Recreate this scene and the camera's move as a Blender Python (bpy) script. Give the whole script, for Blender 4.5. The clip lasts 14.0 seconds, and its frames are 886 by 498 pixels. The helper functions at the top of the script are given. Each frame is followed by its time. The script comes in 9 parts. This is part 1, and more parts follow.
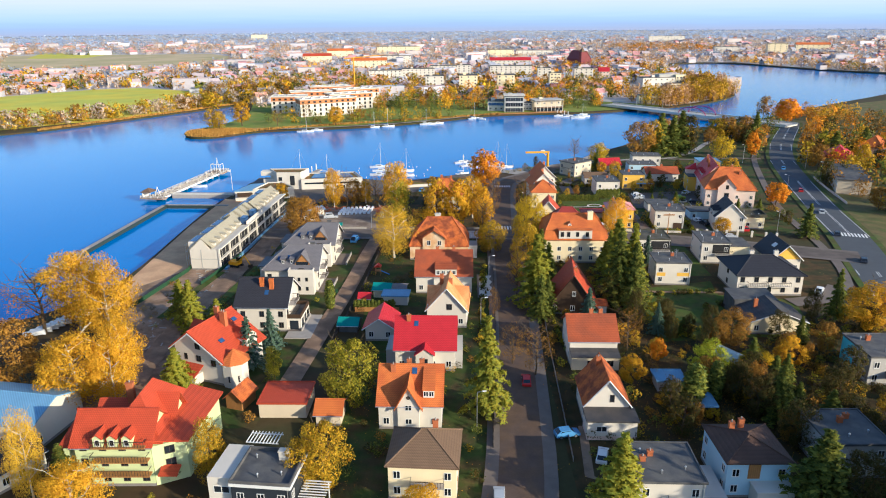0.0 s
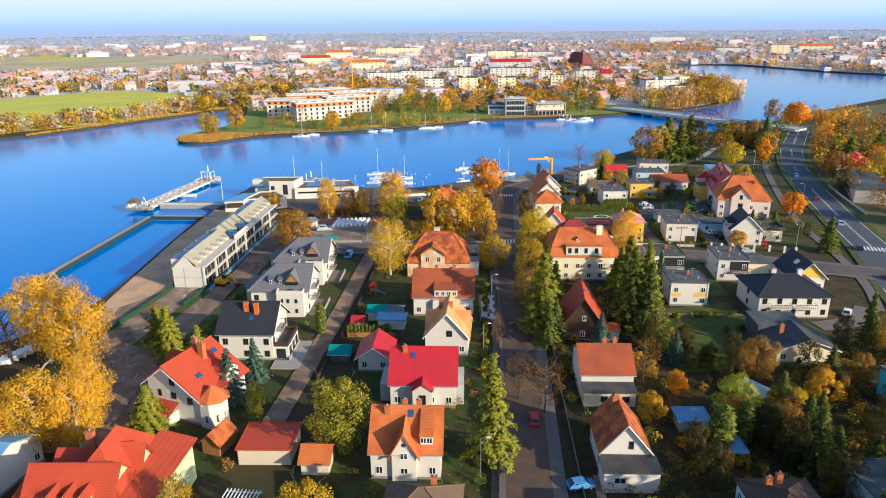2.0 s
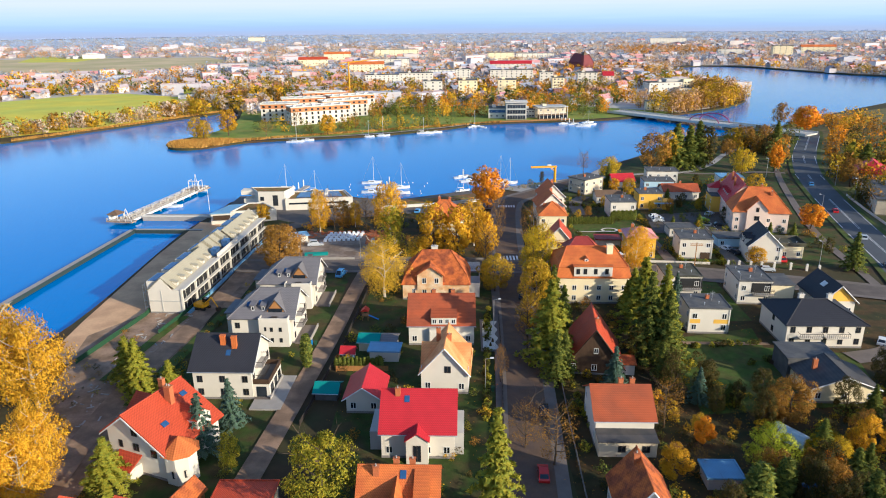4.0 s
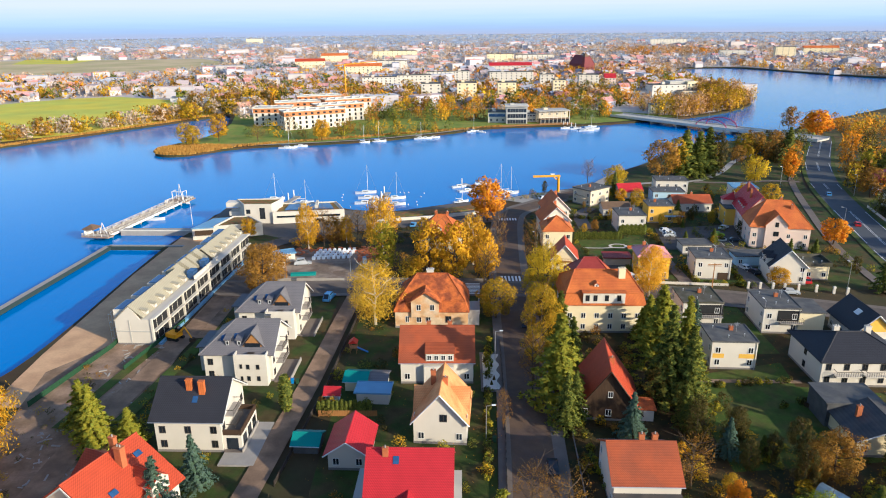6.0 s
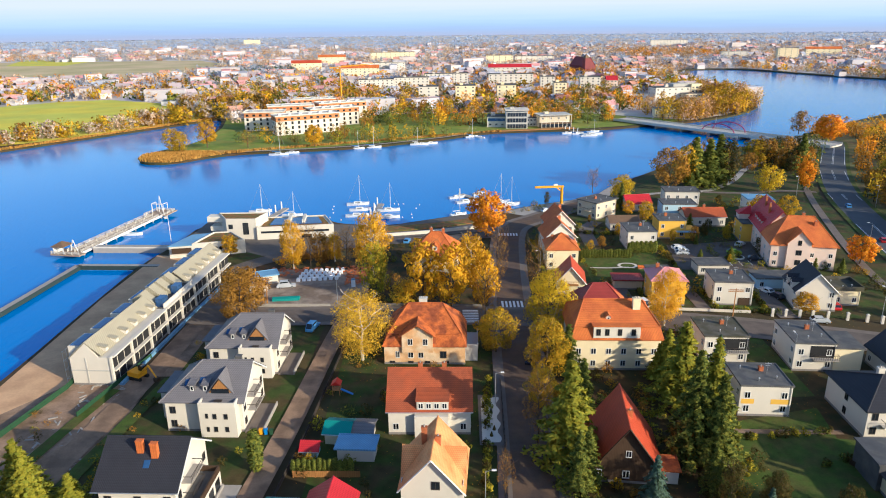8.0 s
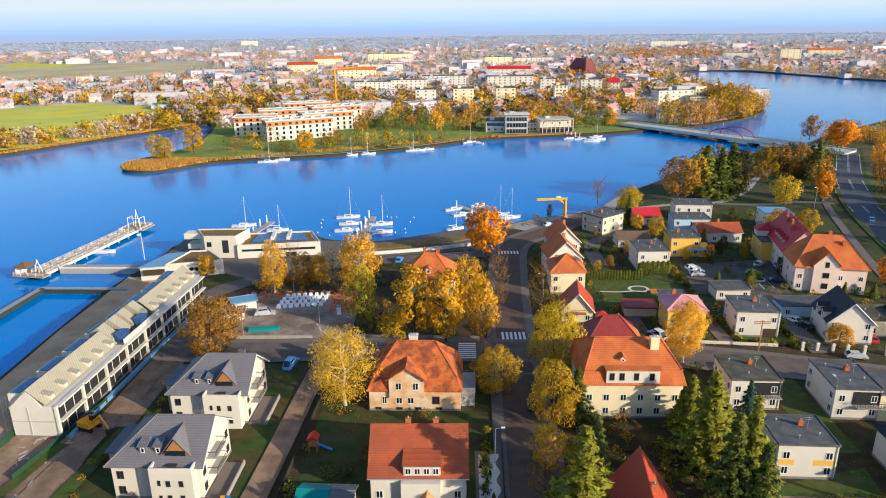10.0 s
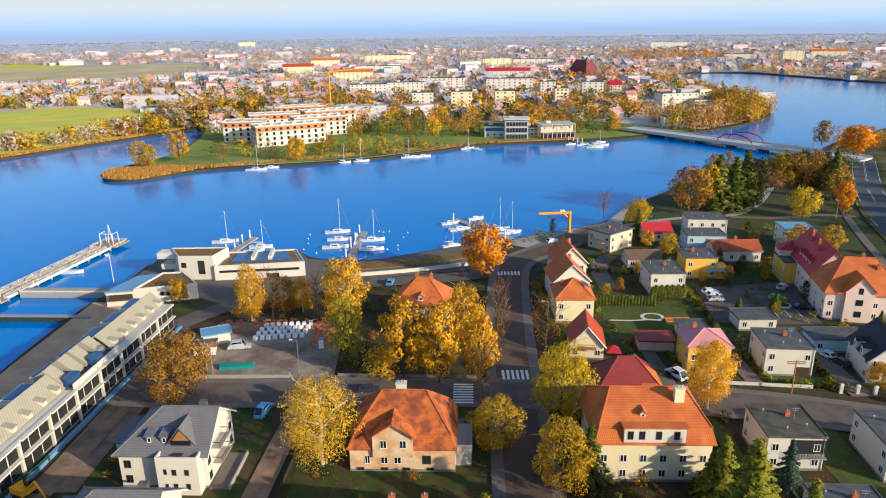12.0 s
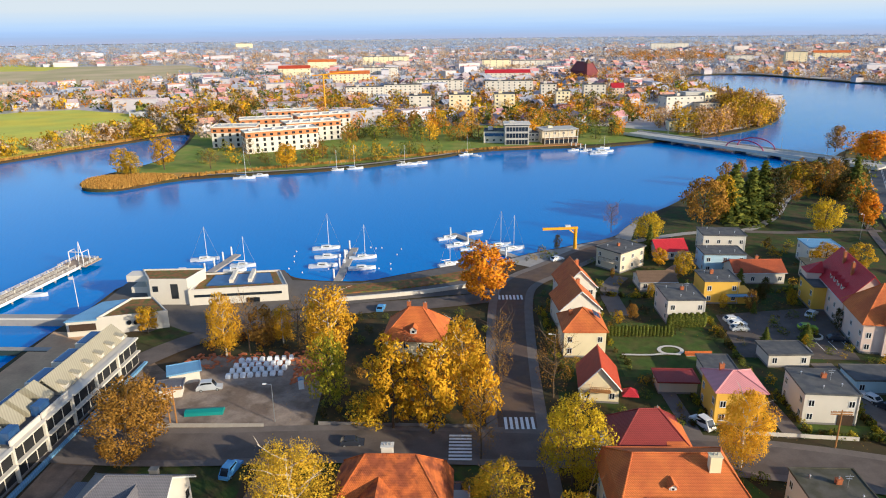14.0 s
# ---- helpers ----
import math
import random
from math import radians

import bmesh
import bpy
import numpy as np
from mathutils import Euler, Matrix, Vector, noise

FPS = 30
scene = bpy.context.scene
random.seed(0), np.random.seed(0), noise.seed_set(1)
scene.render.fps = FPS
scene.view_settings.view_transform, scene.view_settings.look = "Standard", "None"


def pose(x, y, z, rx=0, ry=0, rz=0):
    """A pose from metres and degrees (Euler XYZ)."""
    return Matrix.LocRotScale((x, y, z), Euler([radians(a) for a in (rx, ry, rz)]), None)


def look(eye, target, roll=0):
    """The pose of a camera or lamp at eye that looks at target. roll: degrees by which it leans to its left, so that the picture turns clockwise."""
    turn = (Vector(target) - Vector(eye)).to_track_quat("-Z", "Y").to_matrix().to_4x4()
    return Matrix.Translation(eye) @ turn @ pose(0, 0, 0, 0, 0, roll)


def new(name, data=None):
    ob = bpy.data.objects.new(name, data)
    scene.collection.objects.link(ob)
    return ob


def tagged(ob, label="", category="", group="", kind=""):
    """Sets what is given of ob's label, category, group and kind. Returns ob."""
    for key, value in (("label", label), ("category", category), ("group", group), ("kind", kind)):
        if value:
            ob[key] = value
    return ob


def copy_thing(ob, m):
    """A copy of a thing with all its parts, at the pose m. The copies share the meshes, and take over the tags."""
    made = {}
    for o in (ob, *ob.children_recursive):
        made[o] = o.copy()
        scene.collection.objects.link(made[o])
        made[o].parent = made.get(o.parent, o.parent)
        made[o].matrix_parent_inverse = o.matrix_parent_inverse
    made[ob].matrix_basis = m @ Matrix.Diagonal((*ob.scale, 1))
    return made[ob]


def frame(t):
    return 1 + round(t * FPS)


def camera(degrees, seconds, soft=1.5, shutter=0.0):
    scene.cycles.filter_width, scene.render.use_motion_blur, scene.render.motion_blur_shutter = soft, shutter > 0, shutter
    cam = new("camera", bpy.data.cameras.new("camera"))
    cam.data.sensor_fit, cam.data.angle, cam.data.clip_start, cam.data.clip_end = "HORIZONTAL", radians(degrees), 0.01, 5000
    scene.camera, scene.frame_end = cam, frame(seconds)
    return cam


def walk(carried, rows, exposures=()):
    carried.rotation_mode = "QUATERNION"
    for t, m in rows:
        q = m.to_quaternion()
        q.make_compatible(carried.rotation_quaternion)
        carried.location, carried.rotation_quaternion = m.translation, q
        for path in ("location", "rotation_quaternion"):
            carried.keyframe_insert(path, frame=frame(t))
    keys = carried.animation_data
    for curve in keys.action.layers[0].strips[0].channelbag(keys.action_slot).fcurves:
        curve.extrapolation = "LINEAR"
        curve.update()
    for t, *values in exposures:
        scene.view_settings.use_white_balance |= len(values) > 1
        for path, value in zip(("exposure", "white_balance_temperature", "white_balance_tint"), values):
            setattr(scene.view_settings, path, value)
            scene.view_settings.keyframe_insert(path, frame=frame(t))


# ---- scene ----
cam = camera(66.3, 14.0, soft=1.05)
ROWS = [
    (0.0, -2.10, 14.96, 68.34, 1.631, -18.619, -0.496),
    (1.0, -1.89, 21.24, 68.49, 1.634, -18.574, -0.523),
    (2.0, -1.60, 28.01, 68.65, 1.644, -18.532, -0.55),
    (3.0, -1.21, 35.23, 68.82, 1.659, -18.494, -0.576),
    (4.0, -0.72, 42.84, 68.99, 1.681, -18.457, -0.601),
    (5.0, -0.12, 50.80, 69.16, 1.707, -18.422, -0.625),
    (6.0, 0.57, 59.06, 69.32, 1.737, -18.388, -0.647),
    (7.0, 1.36, 67.56, 69.48, 1.771, -18.355, -0.667),
    (8.0, 2.23, 76.25, 69.63, 1.808, -18.322, -0.685),
    (9.0, 3.15, 85.09, 69.77, 1.849, -18.289, -0.701),
    (10.0, 4.11, 94.02, 69.90, 1.891, -18.255, -0.715),
    (11.0, 5.07, 103.00, 70.00, 1.935, -18.219, -0.725),
    (12.0, 5.99, 111.98, 70.09, 1.98, -18.181, -0.732),
    (13.0, 6.83, 120.90, 70.15, 2.025, -18.141, -0.735),
    (14.0, 7.54, 129.72, 70.19, 2.071, -18.098, -0.735),
]
PATH = [(t, pose(x, y, z, 90 + pitch, 0, -yaw) @ pose(0, 0, 0, 0, 0, lean)) for t, x, y, z, yaw, pitch, lean in ROWS]
walk(cam, PATH, exposures=[(0.0, 0.62, 5300, 8), (8.0, 0.61, 5400, 8), (14.0, 0.46, 5520, 8)])

# ---- light ----
SUN_AZ, SUN_EL = 126.0, 18.0          # degrees clockwise from +y; height over the horizon
world = bpy.data.worlds.new("sky")
scene.world = world
world.use_nodes = True
wn, wl = world.node_tree.nodes, world.node_tree.links
wn.clear()
sky = wn.new("ShaderNodeTexSky")
sky.sky_type = "NISHITA"
sky.sun_disc = False
sky.sun_elevation, sky.sun_rotation = radians(SUN_EL), radians(SUN_AZ)
sky.air_density, sky.dust_density, sky.ozone_density = 1.0, 1.2, 1.6
bg = wn.new("ShaderNodeBackground")
bg.inputs["Strength"].default_value = 0.130
wo = wn.new("ShaderNodeOutputWorld")
wl.new(sky.outputs["Color"], bg.inputs["Color"])
wl.new(bg.outputs["Background"], wo.inputs["Surface"])
sun_data = bpy.data.lights.new("sun", "SUN")
sun_data.energy, sun_data.angle, sun_data.color = 4.5, radians(0.6), (1.0, 0.79, 0.50)
sun = new("sun", sun_data)
_a, _e = radians(SUN_AZ), radians(SUN_EL)
_s = Vector((math.sin(_a) * math.cos(_e), math.cos(_a) * math.cos(_e), math.sin(_e)))
sun.matrix_world = look(_s * 300, (0, 0, 0))


# ---- materials ----
def mat(name, color, rough=0.8, var=0.25, scale=1.5, fine=14.0, bump=0.15, metal=0.0, spec=0.3, rand=0.0, hue=None, island=0.0, courses=0.0, ribs=0.0):
    """A surface with variation at two scales; rand: from object to object; hue: a second colour in patches;
    courses: height of tile rows; ribs: width of upright seams."""
    m = bpy.data.materials.new(name)
    m.use_nodes = True
    n, l = m.node_tree.nodes, m.node_tree.links
    p = n["Principled BSDF"]
    p.inputs["Roughness"].default_value, p.inputs["Metallic"].default_value = rough, metal
    p.inputs["Specular IOR Level"].default_value = spec
    tc = n.new("ShaderNodeTexCoord")

    def noise_tex(s, detail):
        t = n.new("ShaderNodeTexNoise")
        t.inputs["Scale"].default_value, t.inputs["Detail"].default_value = s, detail
        l.new(tc.outputs["Object"], t.inputs["Vector"])
        return t.outputs["Fac"]

    def math_node(op, a, b):
        t = n.new("ShaderNodeMath")
        t.operation = op
        for k, v in enumerate((a, b)):
            if isinstance(v, (int, float)):
                t.inputs[k].default_value = v
            else:
                l.new(v, t.inputs[k])
        return t.outputs[0]

    big, small = noise_tex(1.0 / scale, 3), noise_tex(fine, 4)
    f = math_node("ADD", math_node("MULTIPLY", math_node("SUBTRACT", big, 0.5), var * 2.4),
                  math_node("MULTIPLY", math_node("SUBTRACT", small, 0.5), var * 1.2))
    f = math_node("ADD", f, 1.0)
    height = small
    if rand:
        oi = n.new("ShaderNodeObjectInfo")
        f = math_node("ADD", f, math_node("MULTIPLY", math_node("SUBTRACT", oi.outputs["Random"], 0.5), rand * 2))
    if island:
        ge = n.new("ShaderNodeNewGeometry")
        f = math_node("ADD", f, math_node("MULTIPLY", math_node("SUBTRACT", ge.outputs["Random Per Island"], 0.5), island * 2))
    if courses or ribs:
        sp = n.new("ShaderNodeSeparateXYZ")
        l.new(tc.outputs["Object"], sp.inputs[0])
        if courses:
            saw = math_node("FRACT", math_node("MULTIPLY", sp.outputs["Z"], 1.0 / courses), 0.0)
            f = math_node("ADD", f, math_node("MULTIPLY", math_node("SUBTRACT", saw, 0.5), 0.28))
            height = math_node("ADD", math_node("MULTIPLY", small, 0.3), saw)
        if ribs:
            wv = math_node("SINE", math_node("MULTIPLY", math_node("ADD", sp.outputs["X"], sp.outputs["Y"]), 6.283 / ribs), 0.0)
            f = math_node("ADD", f, math_node("MULTIPLY", wv, 0.10))
            height = math_node("ADD", height, math_node("MULTIPLY", wv, 0.4))
    mul = n.new("ShaderNodeMix")
    mul.data_type, mul.blend_type = "RGBA", "MULTIPLY"
    mul.inputs["Factor"].default_value = 1.0
    if hue:
        pick = n.new("ShaderNodeMix")
        pick.data_type = "RGBA"
        ramp = n.new("ShaderNodeMapRange")
        ramp.inputs["From Min"].default_value, ramp.inputs["From Max"].default_value = 0.42, 0.60
        src = noise_tex(0.55 / scale, 4)
        if island:
            src = math_node("ADD", math_node("MULTIPLY", src, 0.35), math_node("MULTIPLY", ge.outputs["Random Per Island"], 0.65))
        l.new(src, ramp.inputs["Value"])
        l.new(ramp.outputs["Result"], pick.inputs["Factor"])
        pick.inputs["A"].default_value, pick.inputs["B"].default_value = (*color, 1), (*hue, 1)
        l.new(pick.outputs["Result"], mul.inputs["A"])
    else:
        mul.inputs["A"].default_value = (*color, 1)
    l.new(f, mul.inputs["B"])
    l.new(mul.outputs["Result"], p.inputs["Base Color"])
    if bump:
        b = n.new("ShaderNodeBump")
        b.inputs["Strength"].default_value, b.inputs["Distance"].default_value = bump, 0.05
        l.new(height, b.inputs["Height"])
        l.new(b.outputs["Normal"], p.inputs["Normal"])
    return m


def leaf_mat(name, a, b, glow=0.45):
    """Leaves: two colours mixed leaf by leaf, with light shining through."""
    m = mat(name, a, 0.75, 0.20, 1.2, 6.0, 0.0, spec=0.15, rand=0.14, hue=b, island=0.20)
    n, l = m.node_tree.nodes, m.node_tree.links
    p = n["Principled BSDF"]
    col = p.inputs["Base Color"].links[0].from_socket
    tr = n.new("ShaderNodeBsdfTranslucent")
    l.new(col, tr.inputs["Color"])
    mx = n.new("ShaderNodeMixShader")
    mx.inputs["Fac"].default_value = glow
    l.new(p.outputs[0], mx.inputs[1])
    l.new(tr.outputs[0], mx.inputs[2])
    l.new(mx.outputs[0], n["Material Output"].inputs["Surface"])
    return m


M = {}
M["white"] = mat("white_render", (0.63, 0.575, 0.495), 0.85, 0.07, 3.0, 9.0, 0.08, rand=0.04)
M["cream"] = mat("cream_render", (0.76, 0.64, 0.41), 0.85, 0.09, 3.0, 9.0, 0.08)
M["beige"] = mat("beige_render", (0.62, 0.52, 0.38), 0.85, 0.10, 3.0, 9.0, 0.08)
M["grey_wall"] = mat("grey_render", (0.45, 0.43, 0.40), 0.85, 0.10, 3.0, 9.0, 0.08)
M["yellow_wall"] = mat("yellow_render", (0.72, 0.42, 0.06), 0.8, 0.08, 3.0, 9.0, 0.06)
M["pink_wall"] = mat("pink_render", (0.72, 0.55, 0.46), 0.85, 0.07, 3.0, 9.0, 0.06)
M["terracotta"] = mat("terracotta_cladding", (0.50, 0.20, 0.08), 0.8, 0.1, 3.0, 9.0, 0.06)
M["peach_wall"] = mat("old_peach_render", (0.62, 0.36, 0.17), 0.9, 0.26, 1.4, 5.0, 0.15, hue=(0.66, 0.50, 0.33))
M["green_wall"] = mat("pale_green_render", (0.55, 0.62, 0.33), 0.85, 0.07, 3.0, 9.0, 0.06)
M["cyan_wall"] = mat("cyan_render", (0.14, 0.55, 0.60), 0.85, 0.07, 3.0, 9.0, 0.06)
M["blue_wall"] = mat("pale_blue_render", (0.42, 0.58, 0.68), 0.85, 0.07, 3.0, 9.0, 0.06)
M["navy_wall"] = mat("dark_boards", (0.025, 0.03, 0.04), 0.6, 0.15, 2.0, 9.0, 0.2, courses=0.25)
M["wood"] = mat("stained_boards", (0.34, 0.16, 0.05), 0.6, 0.25, 1.0, 9.0, 0.2, ribs=0.3)
M["dark_wood"] = mat("dark_timber", (0.06, 0.035, 0.02), 0.7, 0.25, 1.0, 9.0, 0.2, ribs=0.25)
M["plinth"] = mat("plinth_render", (0.22, 0.20, 0.19), 0.9, 0.15, 1.0, 9.0, 0.15)
M["orange_tile"] = mat("orange_clay_tile", (0.56, 0.155, 0.035), 0.75, 0.18, 2.0, 7.0, 0.5, hue=(0.46, 0.115, 0.03), courses=0.23, ribs=0.32)
M["old_tile"] = mat("weathered_clay_tile", (0.48, 0.125, 0.028), 0.85, 0.46, 1.0, 4.0, 0.5, hue=(0.24, 0.062, 0.024), courses=0.23, ribs=0.3)
M["red_tile"] = mat("red_tile", (0.42, 0.060, 0.022), 0.6, 0.15, 2.0, 7.0, 0.5, courses=0.24, ribs=0.34)
M["crimson"] = mat("crimson_sheet_tile", (0.44, 0.022, 0.030), 0.5, 0.14, 2.0, 7.0, 0.5, courses=0.24, ribs=0.34)
M["brown_tile"] = mat("brown_tile", (0.37, 0.082, 0.028), 0.75, 0.2, 2.0, 7.0, 0.5, hue=(0.29, 0.072, 0.03), courses=0.23, ribs=0.32)
M["dark_brown_tile"] = mat("dark_brown_tile", (0.16, 0.10, 0.06), 0.7, 0.16, 2.0, 7.0, 0.5, courses=0.24, ribs=0.34)
# brown tile darkened in its base colour for a roof that lies in shade
M["shaded_brown_tile"] = mat("shaded_brown_tile", (0.085, 0.048, 0.034), 0.75, 0.2, 2.0, 7.0, 0.5, courses=0.24, ribs=0.34)
M["peach_tile"] = mat("pale_orange_tile", (0.72, 0.34, 0.13), 0.8, 0.15, 1.8, 7.0, 0.45, hue=(0.62, 0.24, 0.08), courses=0.24, ribs=0.32)
M["navy_tile"] = mat("blue_black_tile", (0.028, 0.028, 0.036), 0.65, 0.15, 2.0, 7.0, 0.5, courses=0.24, ribs=0.34)
M["grey_tile"] = mat("grey_tile", (0.155, 0.145, 0.155), 0.6, 0.15, 2.0, 7.0, 0.5, courses=0.24, ribs=0.34)
M["pier_boards"] = mat("weathered_pier_boards", (0.34, 0.25, 0.18), 0.8, 0.25, 1.5, 6.0, 0.2, ribs=0.4)
M["sand_sheet"] = mat("pale_seamed_sheet", (0.36, 0.32, 0.23), 0.55, 0.10, 3.0, 5.0, 0.3, ribs=0.6)
M["pink_sheet"] = mat("pink_sheet", (0.62, 0.26, 0.26), 0.5, 0.12, 3.0, 5.0, 0.3, ribs=0.5)
M["slate"] = mat("dark_slate_roof", (0.060, 0.058, 0.062), 0.75, 0.2, 1.6, 6.0, 0.3, hue=(0.085, 0.075, 0.070), courses=0.24)
M["felt"] = mat("bitumen_felt", (0.085, 0.085, 0.09), 0.85, 0.25, 1.6, 6.0, 0.2, hue=(0.12, 0.115, 0.11))
M["felt_green"] = mat("mossy_felt", (0.075, 0.07, 0.045), 0.9, 0.25, 1.6, 6.0, 0.2, hue=(0.11, 0.10, 0.08))
M["blue_sheet"] = mat("blue_sheet", (0.16, 0.32, 0.50), 0.5, 0.15, 2.0, 5.0, 0.2, ribs=0.5)
M["teal_sheet"] = mat("teal_sheet", (0.02, 0.22, 0.20), 0.5, 0.15, 2.0, 5.0, 0.2, ribs=0.4)
M["basin_edge"] = mat("tarred_edge", (0.03, 0.05, 0.05), 0.7, 0.2, 1.0, 6.0, 0.2)
M["sedum"] = mat("sedum_roof", (0.25, 0.105, 0.038), 0.95, 0.4, 0.8, 5.0, 0.6, hue=(0.12, 0.12, 0.03))
M["brick"] = mat("chimney_brick", (0.42, 0.13, 0.05), 0.85, 0.2, 0.6, 9.0, 0.3, courses=0.12)
M["metal"] = mat("galvanised_metal", (0.55, 0.56, 0.58), 0.4, 0.1, 1.0, 9.0, 0.05, metal=0.8)
M["white_paint"] = mat("white_paint", (0.70, 0.69, 0.67), 0.5, 0.05, 1.0, 9.0, 0.03)
M["frame_dark"] = mat("dark_frame", (0.05, 0.04, 0.035), 0.5, 0.1, 1.0, 9.0, 0.03)
M["glass"] = mat("window_glass", (0.015, 0.02, 0.028), 0.08, 0.3, 1.5, 3.0, 0.0, spec=0.6, rand=0.3)
M["glass_blue"] = mat("roof_glass", (0.03, 0.08, 0.20), 0.06, 0.2, 1.5, 3.0, 0.0, spec=0.7)
M["concrete"] = mat("concrete", (0.34, 0.31, 0.28), 0.85, 0.15, 1.5, 7.0, 0.2)
# near-black sheet colour that paints the shade of unlit rooms and recesses
M["void_shade"] = mat("painted_dark_interior", (0.02, 0.02, 0.022), 0.8, 0.3, 1.0, 4.0, 0.0)
M["asphalt"] = mat("asphalt", (0.135, 0.108, 0.092), 0.85, 0.28, 3.0, 3.0, 0.15, hue=(0.11, 0.088, 0.074))
M["asphalt_big"] = mat("highway_asphalt", (0.085, 0.090, 0.100), 0.8, 0.15, 4.0, 3.0, 0.1)
M["paving"] = mat("paving", (0.165, 0.135, 0.115), 0.85, 0.22, 2.0, 5.0, 0.2)
M["lane"] = mat("trodden_lane", (0.30, 0.195, 0.125), 0.95, 0.3, 2.5, 3.0, 0.3, hue=(0.20, 0.130, 0.085))
M["quay_slabs"] = mat("quay_slabs", (0.125, 0.108, 0.097), 0.85, 0.2, 3.0, 3.0, 0.2)
M["street"] = mat("leaf_strewn_street", (0.105, 0.072, 0.056), 0.9, 0.25, 2.2, 3.0, 0.2, hue=(0.125, 0.080, 0.052))
M["paint_line"] = mat("road_paint", (0.75, 0.75, 0.73), 0.7, 0.15, 0.6, 6.0, 0.05)
M["dirt"] = mat("yard_dirt", (0.30, 0.20, 0.135), 0.95, 0.45, 3.0, 2.5, 0.5, hue=(0.21, 0.135, 0.082))
M["sand"] = mat("beach_sand", (0.60, 0.37, 0.205), 0.95, 0.2, 4.0, 2.0, 0.3, hue=(0.50, 0.30, 0.165))
M["brown_grass"] = mat("brown_autumn_grass", (0.15, 0.115, 0.045), 0.95, 0.35, 4.0, 2.0, 0.4, hue=(0.10, 0.11, 0.03))
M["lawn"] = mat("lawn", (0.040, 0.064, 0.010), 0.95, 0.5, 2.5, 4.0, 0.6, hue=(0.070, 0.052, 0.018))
M["meadow"] = mat("meadow", (0.60, 0.51, 0.05), 0.95, 0.2, 25.0, 0.6, 0.3, hue=(0.50, 0.50, 0.07))
M["park_grass"] = mat("park_grass", (0.16, 0.22, 0.025), 0.95, 0.3, 8.0, 1.5, 0.3, hue=(0.24, 0.24, 0.04))
M["stubble"] = mat("stubble_field", (0.54, 0.42, 0.24), 0.95, 0.2, 60.0, 0.4, 0.2, hue=(0.44, 0.37, 0.18))
M["garden_lawn"] = mat("garden_lawn", (0.062, 0.098, 0.013), 0.95, 0.45, 2.0, 4.0, 0.6, hue=(0.085, 0.085, 0.020))
M["yard_light"] = mat("worn_pale_yard", (0.29, 0.225, 0.175), 0.95, 0.42, 3.0, 2.5, 0.4, hue=(0.18, 0.13, 0.095))
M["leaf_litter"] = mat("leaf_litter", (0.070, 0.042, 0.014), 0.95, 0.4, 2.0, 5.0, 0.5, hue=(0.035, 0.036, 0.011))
# far ground: lightened and cooled, so its base colour carries the haze
M["town_ground"] = mat("hazed_gardens_and_streets", (0.55, 0.48, 0.47), 0.95, 0.25, 40.0, 0.2, 0.2, hue=(0.47, 0.44, 0.37))
M["reed"] = mat("dry_reeds", (0.55, 0.27, 0.05), 0.9, 0.25, 2.0, 3.0, 0.2, rand=0.1, hue=(0.42, 0.24, 0.05), island=0.25)
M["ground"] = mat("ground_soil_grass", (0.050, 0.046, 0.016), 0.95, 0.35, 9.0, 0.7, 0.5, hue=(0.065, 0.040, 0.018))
M["bark"] = mat("bark", (0.10, 0.07, 0.045), 0.9, 0.3, 0.4, 9.0, 0.5)
M["birch_bark"] = mat("birch_bark", (0.55, 0.48, 0.38), 0.8, 0.35, 0.4, 5.0, 0.3)
M["hull"] = mat("white_gelcoat", (0.66, 0.66, 0.66), 0.35, 0.05, 1.0, 9.0, 0.0)
M["rubber"] = mat("rubber", (0.02, 0.02, 0.02), 0.8, 0.1, 1.0, 9.0, 0.0)
M["crane_paint"] = mat("yellow_machine_paint", (0.80, 0.36, 0.01), 0.45, 0.1, 1.0, 9.0, 0.0)
M["arch_paint"] = mat("purple_red_paint", (0.35, 0.04, 0.13), 0.45, 0.1, 1.0, 9.0, 0.0)
M["green_net"] = mat("green_netting", (0.02, 0.065, 0.03), 0.8, 0.2, 1.0, 9.0, 0.1)
M["plastic_white"] = mat("white_wrap", (0.82, 0.83, 0.86), 0.5, 0.08, 0.5, 6.0, 0.2)
M["tunnel_film"] = mat("pale_tunnel_film", (0.50, 0.60, 0.62), 0.35, 0.15, 1.0, 4.0, 0.1)
M["plastic_red"] = mat("red_plastic", (0.55, 0.03, 0.02), 0.45, 0.1, 1.0, 9.0, 0.0)
M["plastic_blue"] = mat("blue_plastic", (0.02, 0.20, 0.55), 0.45, 0.1, 1.0, 9.0, 0.0)
for key, col in (("car_white", (0.75, 0.75, 0.75)), ("car_blue", (0.10, 0.28, 0.55)), ("car_red", (0.45, 0.02, 0.02)), ("car_dark", (0.03, 0.035, 0.05)), ("car_green", (0.35, 0.50, 0.05)), ("car_silver", (0.45, 0.47, 0.50))):
    M[key] = mat(key, col, 0.25, 0.05, 1.0, 9.0, 0.0, spec=0.6)
M["leaf_gold"] = leaf_mat("golden_leaves", (0.88, 0.5, 0.022), (0.62, 0.33, 0.012), 0.2)
M["leaf_birch"] = leaf_mat("pale_yellow_leaves", (0.84, 0.54, 0.035), (0.62, 0.38, 0.02), 0.22)
M["leaf_yellow"] = leaf_mat("yellow_leaves", (0.78, 0.44, 0.012), (0.52, 0.27, 0.009), 0.2)
